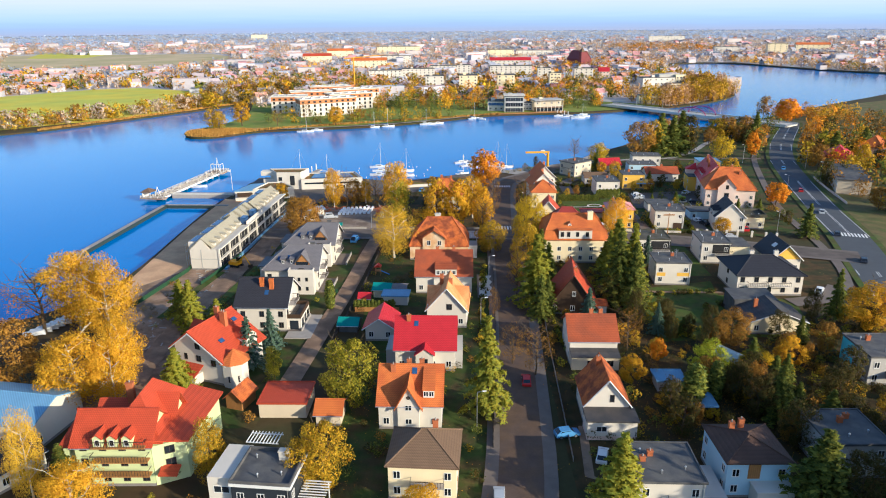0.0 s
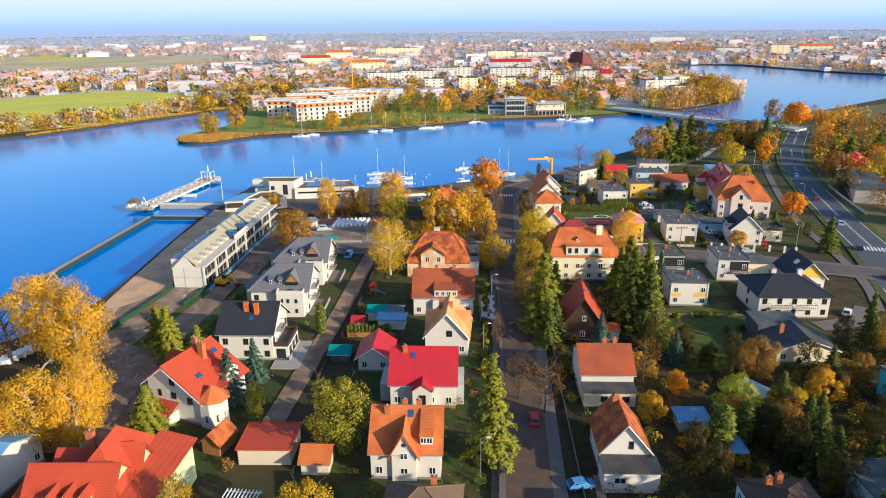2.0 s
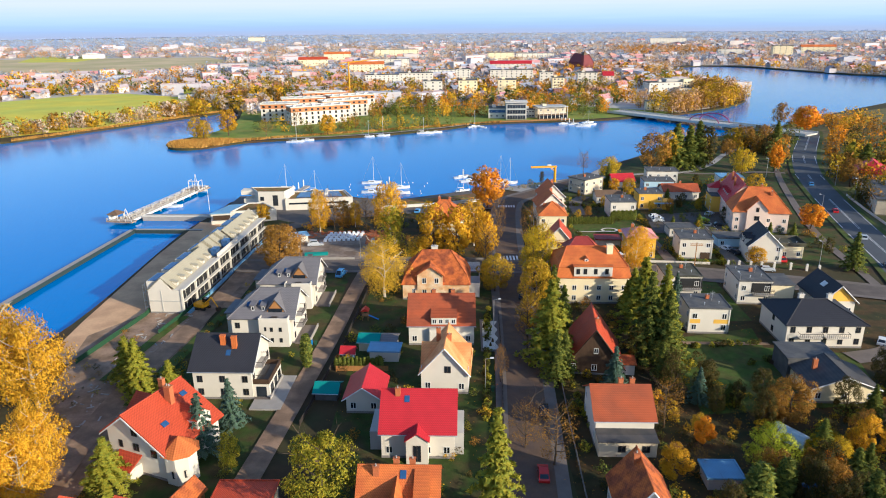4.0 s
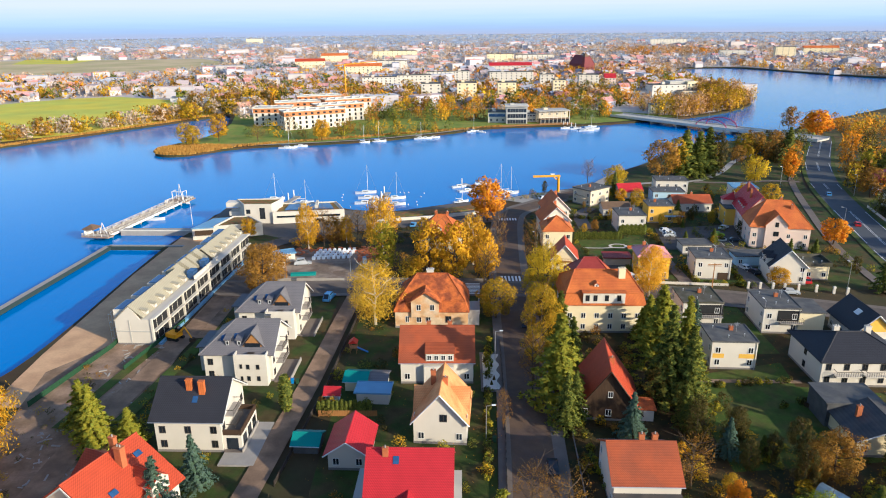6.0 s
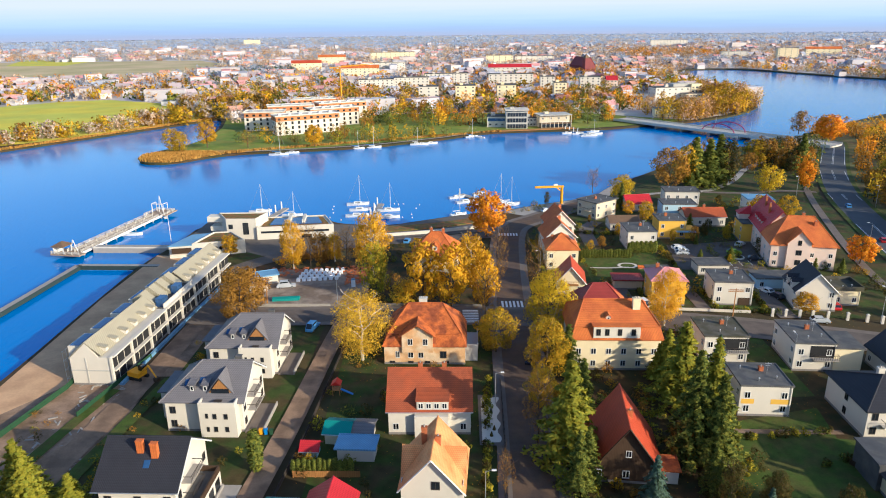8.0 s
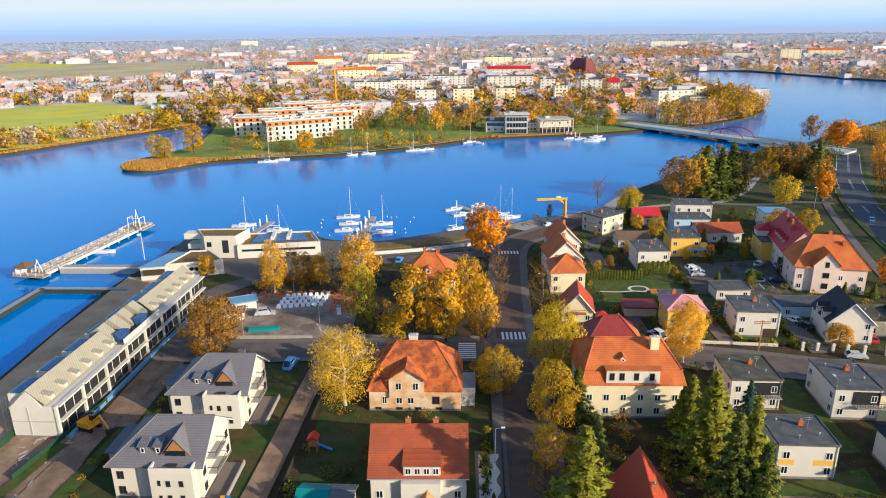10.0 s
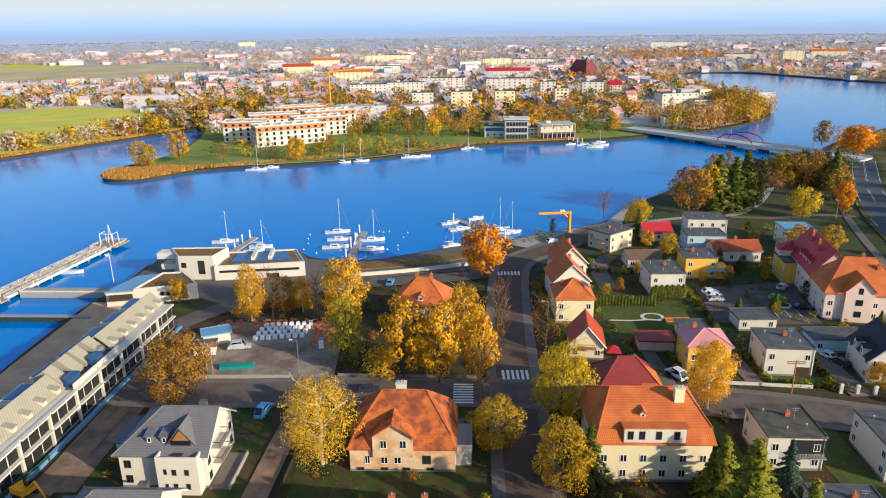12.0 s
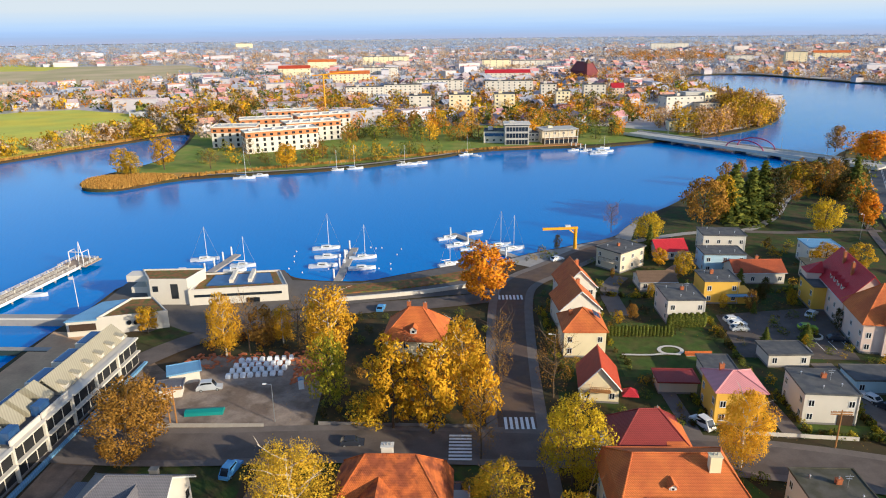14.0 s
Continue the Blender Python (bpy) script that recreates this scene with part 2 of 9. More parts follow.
M["leaf_olive"] = leaf_mat("olive_leaves", (0.44, 0.31, 0.014), (0.60, 0.34, 0.014), 0.2)
M["leaf_orange"] = leaf_mat("orange_leaves", (0.86, 0.35, 0.010), (0.60, 0.22, 0.008), 0.2)
M["leaf_rust"] = leaf_mat("rust_leaves", (0.42, 0.21, 0.028), (0.28, 0.145, 0.024), 0.2)
M["leaf_green"] = leaf_mat("green_leaves", (0.27, 0.26, 0.018), (0.42, 0.33, 0.02), 0.2)
M["leaf_lime"] = leaf_mat("lime_leaves", (0.76, 0.50, 0.014), (0.55, 0.39, 0.012), 0.25)
M["leaf_lush"] = leaf_mat("bright_green_leaves", (0.46, 0.47, 0.025), (0.34, 0.38, 0.02), 0.25)
M["leaf_dark"] = leaf_mat("dark_shrub_leaves", (0.065, 0.070, 0.014), (0.12, 0.080, 0.022), 0.3)
M["needle"] = leaf_mat("spruce_needles", (0.115, 0.150, 0.03), (0.23, 0.23, 0.035), 0.3)
M["needle_blue"] = leaf_mat("blue_spruce_needles", (0.12, 0.18, 0.14), (0.08, 0.13, 0.08), 0.25)
M["needle_sun"] = leaf_mat("yellow_green_needles", (0.42, 0.37, 0.035), (0.23, 0.25, 0.03), 0.3)
# far-town leaves, walls and roofs: distance haze is mixed into these base colours
M["town_leaf_a"] = leaf_mat("hazed_orange_town_leaves", (0.74, 0.43, 0.19), (0.62, 0.40, 0.24), 0.35)
M["town_leaf_b"] = leaf_mat("hazed_olive_town_leaves", (0.53, 0.43, 0.34), (0.60, 0.45, 0.33), 0.35)
M["town_leaf_c"] = leaf_mat("hazed_blue_grey_town_leaves", (0.42, 0.48, 0.60), (0.47, 0.49, 0.56), 0.35)
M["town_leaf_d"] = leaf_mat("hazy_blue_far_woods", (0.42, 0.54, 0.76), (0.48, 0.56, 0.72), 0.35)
M["town_wall_a"] = mat("hazed_town_render", (0.52, 0.49, 0.53), 0.9, 0.05, 9.0, 1.0, 0.0, island=0.16)
M["town_wall_b"] = mat("hazed_cream_town_render", (0.52, 0.46, 0.45), 0.9, 0.05, 9.0, 1.0, 0.0, island=0.16)
M["town_roof_a"] = mat("hazed_clay_town_roof", (0.52, 0.26, 0.19), 0.9, 0.08, 9.0, 1.0, 0.0, island=0.15)
M["town_roof_b"] = mat("hazed_brown_town_roof", (0.42, 0.34, 0.35), 0.9, 0.08, 9.0, 1.0, 0.0, island=0.15)
M["town_roof_c"] = mat("hazed_grey_town_roof", (0.34, 0.35, 0.42), 0.9, 0.08, 9.0, 1.0, 0.0, island=0.15)
M["town_roof_d"] = mat("hazed_red_town_roof", (0.54, 0.26, 0.26), 0.9, 0.08, 9.0, 1.0, 0.0, island=0.15)
M["maroon_brick"] = mat("maroon_brick", (0.20, 0.055, 0.06), 0.85, 0.15, 4.0, 2.0, 0.1)
M["dark_red_tile"] = mat("dark_red_tile", (0.24, 0.034, 0.030), 0.55, 0.15, 2.0, 7.0, 0.5, courses=0.24, ribs=0.34)


def water_mat():
    m = bpy.data.materials.new("lake_water")
    m.use_nodes = True
    n, l = m.node_tree.nodes, m.node_tree.links
    p = n["Principled BSDF"]
    p.inputs["Base Color"].default_value = (0.0, 0.180, 0.57, 1)
    p.inputs["Roughness"].default_value = 0.09
    p.inputs["IOR"].default_value = 1.33
    p.inputs["Specular IOR Level"].default_value = 0.42
    tc = n.new("ShaderNodeTexCoord")
    mp = n.new("ShaderNodeMapping")
    mp.inputs["Scale"].default_value = (1.0, 0.45, 1.0)
    l.new(tc.outputs["Object"], mp.inputs["Vector"])
    t = n.new("ShaderNodeTexNoise")
    t.inputs["Scale"].default_value, t.inputs["Detail"].default_value = 0.9, 4
    l.new(mp.outputs[0], t.inputs["Vector"])
    b = n.new("ShaderNodeBump")
    b.inputs["Strength"].default_value, b.inputs["Distance"].default_value = 0.35, 0.2
    l.new(t.outputs["Fac"], b.inputs["Height"])
    l.new(b.outputs["Normal"], p.inputs["Normal"])
    return m


M["water"] = water_mat()


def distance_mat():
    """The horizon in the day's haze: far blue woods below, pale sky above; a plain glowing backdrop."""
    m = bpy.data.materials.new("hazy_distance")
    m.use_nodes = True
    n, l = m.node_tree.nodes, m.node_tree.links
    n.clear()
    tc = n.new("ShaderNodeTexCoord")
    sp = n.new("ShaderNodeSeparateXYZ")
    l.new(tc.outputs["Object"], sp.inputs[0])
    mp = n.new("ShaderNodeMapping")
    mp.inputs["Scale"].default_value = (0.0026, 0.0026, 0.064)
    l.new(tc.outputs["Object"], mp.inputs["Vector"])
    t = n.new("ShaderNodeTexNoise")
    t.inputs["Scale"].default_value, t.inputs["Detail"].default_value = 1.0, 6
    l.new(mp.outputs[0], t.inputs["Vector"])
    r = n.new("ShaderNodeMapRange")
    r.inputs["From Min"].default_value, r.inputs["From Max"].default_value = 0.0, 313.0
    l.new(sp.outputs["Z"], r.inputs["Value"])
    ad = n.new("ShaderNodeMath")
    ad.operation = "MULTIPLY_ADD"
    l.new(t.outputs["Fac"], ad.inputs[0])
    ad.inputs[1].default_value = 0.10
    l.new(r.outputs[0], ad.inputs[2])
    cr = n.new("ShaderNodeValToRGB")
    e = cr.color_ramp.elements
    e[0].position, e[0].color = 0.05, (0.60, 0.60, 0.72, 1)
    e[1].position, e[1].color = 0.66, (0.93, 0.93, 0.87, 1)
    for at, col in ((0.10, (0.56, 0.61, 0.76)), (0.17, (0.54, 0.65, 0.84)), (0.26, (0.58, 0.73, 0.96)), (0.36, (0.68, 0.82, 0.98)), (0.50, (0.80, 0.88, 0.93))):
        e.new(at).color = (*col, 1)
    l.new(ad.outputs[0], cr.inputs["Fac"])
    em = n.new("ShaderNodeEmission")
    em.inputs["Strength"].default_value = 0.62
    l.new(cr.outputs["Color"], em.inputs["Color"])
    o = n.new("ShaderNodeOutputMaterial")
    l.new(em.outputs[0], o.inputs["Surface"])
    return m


M["distance"] = distance_mat()


# ---- mesh helpers ----
class Shape:
    """Collects corners and faces of one mesh."""

    def __init__(self):
        self.v, self.f, self.m = [], [], []

    def add(self, verts, faces, slot=0):
        k = len(self.v)
        self.v += [tuple(p) for p in verts]
        self.f += [tuple(i + k for i in f) for f in faces]
        self.m += [slot] * len(faces)
        return self

    def box(self, x0, x1, y0, y1, z0, z1, slot=0):
        return self.add([(x0, y0, z0), (x1, y0, z0), (x1, y1, z0), (x0, y1, z0), (x0, y0, z1), (x1, y0, z1), (x1, y1, z1), (x0, y1, z1)],
                        [(0, 3, 2, 1), (4, 5, 6, 7), (0, 1, 5, 4), (1, 2, 6, 5), (2, 3, 7, 6), (3, 0, 4, 7)], slot)

    def prism(self, outline, z0, z1, slot=0):
        """An upright block over a plan outline (counter-clockwise)."""
        n = len(outline)
        return self.add([(x, y, z0) for x, y in outline] + [(x, y, z1) for x, y in outline],
                        [tuple(range(n))[::-1], tuple(range(n, 2 * n))] + [(i, (i + 1) % n, n + (i + 1) % n, n + i) for i in range(n)], slot)

    def profile(self, outline, y0, y1, axis="y", slot=0):
        """A block with the outline (u, z) drawn along y, or along x."""
        n = len(outline)
        at = (lambda u, w, z: (u, w, z)) if axis == "y" else (lambda u, w, z: (w, u, z))
        return self.add([at(u, y0, z) for u, z in outline] + [at(u, y1, z) for u, z in outline],
                        [tuple(range(n)), tuple(range(n, 2 * n))[::-1]] + [(i, n + i, n + (i + 1) % n, (i + 1) % n) for i in range(n)], slot)

    def tube(self, a, b, r0, r1, n=6, slot=0):
        a, b = Vector(a), Vector(b)
        q = (b - a).to_track_quat("Z", "Y")
        ring = [q @ Vector((math.cos(6.2832 * i / n), math.sin(6.2832 * i / n), 0)) for i in range(n)]
        return self.add([a + p * r0 for p in ring] + [b + p * r1 for p in ring],
                        [tuple(range(n))[::-1], tuple(range(n, 2 * n))] + [(i, (i + 1) % n, n + (i + 1) % n, n + i) for i in range(n)], slot)

    def mesh(self, name, *materials):
        me = bpy.data.meshes.new(name)
        me.from_pydata(self.v, [], self.f)
        for m in materials:
            me.materials.append(M[m])
        if len(materials) > 1:
            me.polygons.foreach_set("material_index", self.m)
        bm = bmesh.new()
        bm.from_mesh(me)
        bmesh.ops.recalc_face_normals(bm, faces=bm.faces)
        bm.to_mesh(me)
        bm.free()
        return me


def part(name, shape, materials, parent=None, label="", m=None):
    """Links a Shape (or a ready mesh) as one object, under parent if given."""
    me = shape if isinstance(shape, bpy.types.Mesh) else shape.mesh(name, *(materials if isinstance(materials, tuple) else (materials,)))
    ob = new(name, me)
    if parent:
        ob.parent = parent
    if m is not None:
        ob.matrix_basis = m
    return tagged(ob, label)


def thing(name, label, category, x, y, z=0.0, rot=0.0, group=""):
    ob = new(name)
    ob.matrix_basis = pose(x, y, z, 0, 0, rot)
    return tagged(ob, label, category, group)


# ---- ground, water, roads ----
SHORE = [(-1500, 40), (-150, 152), (-104, 165), (-91, 180), (-86, 198), (-86, 250), (-85, 280), (-81, 296), (-79, 326), (-34, 328),
         (-30, 319), (-10, 315), (0, 320), (20, 329), (33, 331), (42, 337), (59, 345), (76, 353), (82, 364), (93, 378), (118, 402), (138, 432),
         (166, 455), (205, 470), (228, 478), (247, 505), (311, 557), (450, 660), (640, 830), (560, 930), (532, 1012), (498, 1128),
         (429, 1143), (359, 1075), (350, 1020), (322, 800), (299, 668), (280, 637), (243, 598), (205, 572), (170, 560), (147, 549),
         (117, 540), (85, 540), (43, 534), (22, 515), (-4, 500), (-28, 487), (-59, 479), (-98, 473), (-115, 466)]
SHORE += [(-133, 445), (-148, 446), (-155, 456), (-158, 472), (-153, 485), (-143, 503), (-138, 530), (-143, 575), (-154, 625), (-162, 628), (-178, 600),
          (-202, 568), (-230, 526), (-262, 480), (-330, 440), (-1500, 300)]
ENDS = 4900.0


def inside(x, y, outline):
    """Whether a spot lies within a plan outline."""
    c = False
    for i in range(len(outline)):
        (x0, y0), (x1, y1) = outline[i], outline[i - 1]
        if (y0 > y) != (y1 > y) and x < (x1 - x0) * (y - y0) / (y1 - y0) + x0:
            c = not c
    return c


def in_lake(x, y):
    return inside(x, y, SHORE)


def rounded(points, steps=3):
    """Softens a plan outline by cutting its corners."""
    p = [Vector(q) for q in points]
    for _ in range(steps - 1):
        q = []
        for i in range(len(p)):
            a, b = p[i], p[(i + 1) % len(p)]
            q += [a.lerp(b, 0.25), a.lerp(b, 0.75)]
        p = q
    return p


def build_ground():
    bm = bmesh.new()
    n = 48
    rim = [bm.verts.new((ENDS * math.cos(6.28318 * i / n), ENDS * math.sin(6.28318 * i / n), 0)) for i in range(n)]
    lake = [bm.verts.new((p.x, p.y, 0)) for p in rounded(SHORE)]
    edges = [bm.edges.new((r[i], r[(i + 1) % len(r)])) for r in (rim, lake) for i in range(len(r))]
    bmesh.ops.triangle_fill(bm, use_beauty=True, use_dissolve=False, edges=edges)
    low = [bm.verts.new((v.co.x, v.co.y, -3.0)) for v in lake]
    k = len(lake)
    for i in range(k):
        bm.faces.new((lake[i], lake[(i + 1) % k], low[(i + 1) % k], low[i]))
    bmesh.ops.recalc_face_normals(bm, faces=bm.faces)
    up = [f for f in bm.faces if abs(f.normal.z) > 0.9 and f.normal.z < 0]
    bmesh.ops.reverse_faces(bm, faces=up)
    me = bpy.data.meshes.new("ground")
    bm.to_mesh(me)
    bm.free()
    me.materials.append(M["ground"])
    tagged(new("ground", me), "dark autumn soil and grass reaching the horizon", "ground", kind="structure")


build_ground()
w = Shape()
w.add([(-1600, 0, -1.2), (1200, 0, -1.2), (1200, 1300, -1.2), (-1600, 1300, -1.2)], [(0, 1, 2, 3)])
tagged(part("water", w, "water"), "calm deep blue lake water with fine ripples", "lake", kind="structure")
LAYER = [0.02]


def sheet(name, points, material, label, category, z=None):
    """A flat patch of ground, each a few millimetres above the last."""
    if z is None:
        LAYER[0] += 0.006
        z = LAYER[0]
    bm = bmesh.new()
    vs = [bm.verts.new((x, y, z)) for x, y in points]
    bmesh.ops.triangle_fill(bm, use_beauty=True, use_dissolve=False, edges=[bm.edges.new((vs[i], vs[(i + 1) % len(vs)])) for i in range(len(vs))])
    for f in bm.faces:
        if f.normal.z < 0:
            f.normal_flip()
    me = bpy.data.meshes.new(name)
    bm.to_mesh(me)
    bm.free()
    me.materials.append(M[material])
    return tagged(new(name, me), label, category, kind="structure")


def ribbon(points, width, smooth=3):
    """The outline of a strip of that width along a line."""
    p = [Vector(q) for q in points]
    for _ in range(smooth - 1):
        q = [p[0]]
        for a, b in zip(p, p[1:]):
            q += [a.lerp(b, 0.25), a.lerp(b, 0.75)]
        p = q + [p[-1]]
    left, right = [], []
    for i, c in enumerate(p):
        d = (p[min(i + 1, len(p) - 1)] - p[max(i - 1, 0)]).normalized()
        s = Vector((-d.y, d.x)) * width / 2
        left.append(tuple(c + s))
        right.append(tuple(c - s))
    return left + right[::-1]


MAIN = [(-1, 20), (5, 70), (12.2, 100), (15.5, 130), (19.2, 165), (22.5, 205), (25.2, 245), (28.5, 275), (31.8, 300), (36, 312), (48, 322), (62, 336), (78, 348)]
CROSS = [(-62, 238), (-40, 234.5), (-8, 234.5), (24, 231.5), (64, 226.5), (100, 214), (128, 202)]
# the streets and lanes, as lines
LANE = [(-31, 125), (-27.5, 150), (-25.5, 165), (-22.8, 184), (-19.8, 214), (-17.5, 233)]
PROM = [(-62, 255), (-55, 270), (-44, 282), (-27, 291), (-8, 295.5), (10, 297), (29, 301)]
WEST = [(-58, 60), (-59, 100), (-61, 142), (-61, 165), (-57, 192), (-54, 222), (-52, 245)]
BIG = [(98, 110), (105, 132), (119, 173), (125, 190), (138, 223), (147, 255), (162, 302), (178, 347), (201, 393), (240, 457), (250, 476)]
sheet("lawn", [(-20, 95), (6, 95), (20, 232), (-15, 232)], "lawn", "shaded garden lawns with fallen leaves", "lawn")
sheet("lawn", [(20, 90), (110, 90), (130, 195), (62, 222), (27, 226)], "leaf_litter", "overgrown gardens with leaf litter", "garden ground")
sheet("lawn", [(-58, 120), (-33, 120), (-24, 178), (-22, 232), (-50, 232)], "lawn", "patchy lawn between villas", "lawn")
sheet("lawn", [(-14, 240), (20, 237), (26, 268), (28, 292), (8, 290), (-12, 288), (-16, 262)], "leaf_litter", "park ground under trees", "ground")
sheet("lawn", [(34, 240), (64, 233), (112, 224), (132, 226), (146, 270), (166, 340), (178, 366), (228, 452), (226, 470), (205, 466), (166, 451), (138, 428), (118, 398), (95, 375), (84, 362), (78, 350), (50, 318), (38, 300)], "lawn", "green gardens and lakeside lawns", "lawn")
sheet("lawn", [(50, 255), (74, 252), (76, 281), (52, 282)], "garden_lawn", "bright mown garden lawn", "lawn")
sheet("lawn", [(36, 236), (60, 232), (62, 252), (38, 256)], "lawn", "dark garden lawn", "lawn")
sheet("lawn", [(50, 150), (86, 152), (92, 172), (74, 176), (76, 186), (58, 182), (52, 176)], "garden_lawn", "mown back lawn between houses", "lawn")
sheet("lawn", [(58, 196), (61, 216), (59, 222), (56, 205)], "garden_lawn", "narrow lawn beside a house", "lawn")
sheet("lawn", [(72, 190), (78, 190), (80, 218), (72, 219)], "garden_lawn", "lawn between cube houses", "lawn")
sheet("lawn", [(76, 232), (88, 230), (89, 234), (77, 236)], "garden_lawn", "small front lawn", "lawn")
sheet("garden_bed", ribbon([(54, 179.5), (64, 178.6), (76, 177.8)], 1.4), "dirt", "dug garden bed of bare soil", "garden bed")
sheet("garden_bed", [(30, 100), (24, 104), (26, 118), (24.5, 118), (22.5, 104)], "lane", "trodden garden path", "path")
sheet("sand", [(-84, 176), (-68, 176), (-63, 205), (-70, 206), (-64, 262), (-72, 284), (-83, 286), (-85, 250), (-85, 198)], "sand", "damp brown beach sand", "beach")
sheet("dirt", [(-70, 128), (-55, 128), (-54, 205), (-69, 206), (-80, 190)], "dirt", "rutted bare earth of a building site", "dirt")
sheet("dirt", [(-58, 205), (-50, 205), (-47, 262), (-54, 270)], "dirt", "gravel track along the new houses", "dirt")
sheet("yard", [(-45, 241), (-13, 240), (-13, 258), (-16, 268), (-40, 270), (-48, 262)], "yard_light", "bare builders' yard with rubble", "yard")
sheet("yard", [(78, 262), (103, 259), (111, 288), (82, 285)], "asphalt", "dark asphalt car park", "car park")
sheet("quay", [(-80, 286), (-46, 283), (-27, 296), (8, 302), (30, 305), (33, 330), (20, 328), (0, 319), (-10, 314), (-30, 318), (-34, 327), (-78, 325)], "quay_slabs", "paved lakeside quay", "pavement")
sheet("quay", [(33, 330), (44, 322), (80, 349), (92, 377), (82, 363), (75, 352), (59, 344), (42, 336)], "concrete", "concrete quay along the lake", "pavement")
sheet("lawn", [(-52, 274), (-46, 281), (-56, 288), (-62, 280)], "lawn", "grass bank beside the marina", "lawn")
MEADOW = [(-240, 530), (-203, 572), (-180, 606), (-172, 640), (-195, 687), (-243, 750), (-315, 795), (-358, 781), (-420, 712), (-700, 690), (-900, 700), (-900, 420), (-330, 450)]
STUBBLE = [(-650, 1095), (-960, 1650), (-480, 1640), (-330, 1390), (-395, 1110)]
sheet("town_ground", [(-1600, 640), (-900, 660), (-420, 680), (-350, 740), (-310, 760), (-240, 720), (-190, 660), (-165, 636), (-150, 628), (-130, 585), (-60, 620), (150, 622), (168, 566), (200, 576), (238, 602), (274, 640), (292, 672), (315, 800), (340, 1022), (350, 1085), (425, 1155), (505, 1140), (540, 1020), (570, 935), (660, 850), (2300, 1300), (3600, 2400), (2600, 3800), (1100, 4500), (0, 4650), (-1100, 4500), (-2600, 3800), (-3600, 2400), (-3000, 900)], "town_ground", "gardens, yards and streets of the town, paled for haze", "ground")
sheet("meadow", MEADOW, "meadow", "sunlit green meadow on the far shore", "meadow")
sheet("field", STUBBLE, "stubble", "pale brown stubble field beyond the town's edge", "field")
sheet("field", [(-820, 1500), (-700, 1490), (-735, 1760), (-930, 1770)], "meadow", "distant green field", "field")
sheet("lawn", [(-152, 485), (-114, 472), (-60, 484), (-5, 506), (20, 522), (44, 540), (86, 545), (118, 545), (147, 554), (172, 565), (203, 577), (120, 640), (-20, 640), (-150, 622), (-141, 575), (-137, 530), (-142, 503)], "park_grass", "lakeside park lawns", "lawn")
for line, wide, kind, lab in (([(80, 347), (104, 356.5), (123, 355.5), (136, 366), (148, 380), (162, 402), (188, 426), (213, 449)], 3.0, "concrete", "pale path through the lakeside park"),
                              ([(123, 355.5), (140, 352), (158, 356), (170, 352)], 3.0, "paving", "paved drive to the lakeside park"),
                              ([(73.5, 231), (74.5, 256)], 3.4, "paving", "paved house drive"), ([(92, 226), (93.5, 258)], 4.6, "paving", "paved house drive"), ([(56, 233), (56.5, 250)], 3.0, "paving", "paved house drive"),
                              ([(58, 286), (59, 304), (66, 314)], 5.0, "paving", "grey paved court between houses"), ([(78, 300), (80, 316), (94, 327), (112, 328)], 4.0, "dirt", "unpaved drive between houses"),
                              ([(110, 178), (118, 195), (124, 219), (128, 243), (134, 266), (146, 300), (163, 345), (176, 372), (190, 394), (226, 450)], 2.6, "paving", "footway beside the main road"),
                              ([(90, 170), (101, 172), (108, 180)], 5.0, "paving", "paved forecourt")):
    sheet("path", ribbon(line, wide), kind, lab, "path")
sheet("lawn", [(118, 120), (420, 120), (480, 640), (313, 553), (250, 502), (232, 476), (200, 400), (150, 250)], "brown_grass", "brown leafy ground beyond the main road", "ground")
sheet("promenade", ribbon([(-110, 474), (-60, 482), (-28, 491), (-4, 504), (22, 519), (43, 538)], 2.6), "concrete", "pale lakeside promenade", "path")
sheet("reeds_ground", [(-131, 449), (-116, 469), (-98, 476), (-112, 482), (-150, 480), (-154, 458), (-146, 449)], "reed", "dry reed bed on a spit", "reed bed")


def road(name, line, width, material, label, walk_width=0.0):
    if walk_width:
        sheet("pavement", ribbon(line, width + 2 * walk_width), "paving", "paved footway with raised kerb beside the street", "pavement")
    return sheet(name, ribbon(line, width), material, label, "road")


road("road", WEST, 4.8, "lane", "narrow muddy lane past the building site")
sheet("lawn", ribbon([(-57.4, 158), (-56.4, 168), (-53.4, 186), (-50.8, 204)], 2.8), "garden_lawn", "grass strip beside the muddy lane", "lawn")
sheet("lawn", ribbon([(-66.6, 168), (-63.6, 186), (-60.6, 200)], 2.4), "garden_lawn", "ragged grass strip by the site fence", "lawn")
road("road", LANE, 4.2, "lane", "unpaved lane between gardens")
road("road", PROM, 7.0, "asphalt", "lakeside asphalt road")
road("verge", BIG, 15.0, "garden_lawn", "grass verge of the main road")
road("road", BIG, 11.4, "asphalt_big", "four-lane main road with markings")
road("road", MAIN, 7.2, "street", "shaded asphalt street with footways", 2.2)
road("road", CROSS, 8.0, "asphalt", "asphalt cross street", 1.8)
road("road", [(-8, 92), (-8.5, 94)], 1.0, "paving", "garden path")


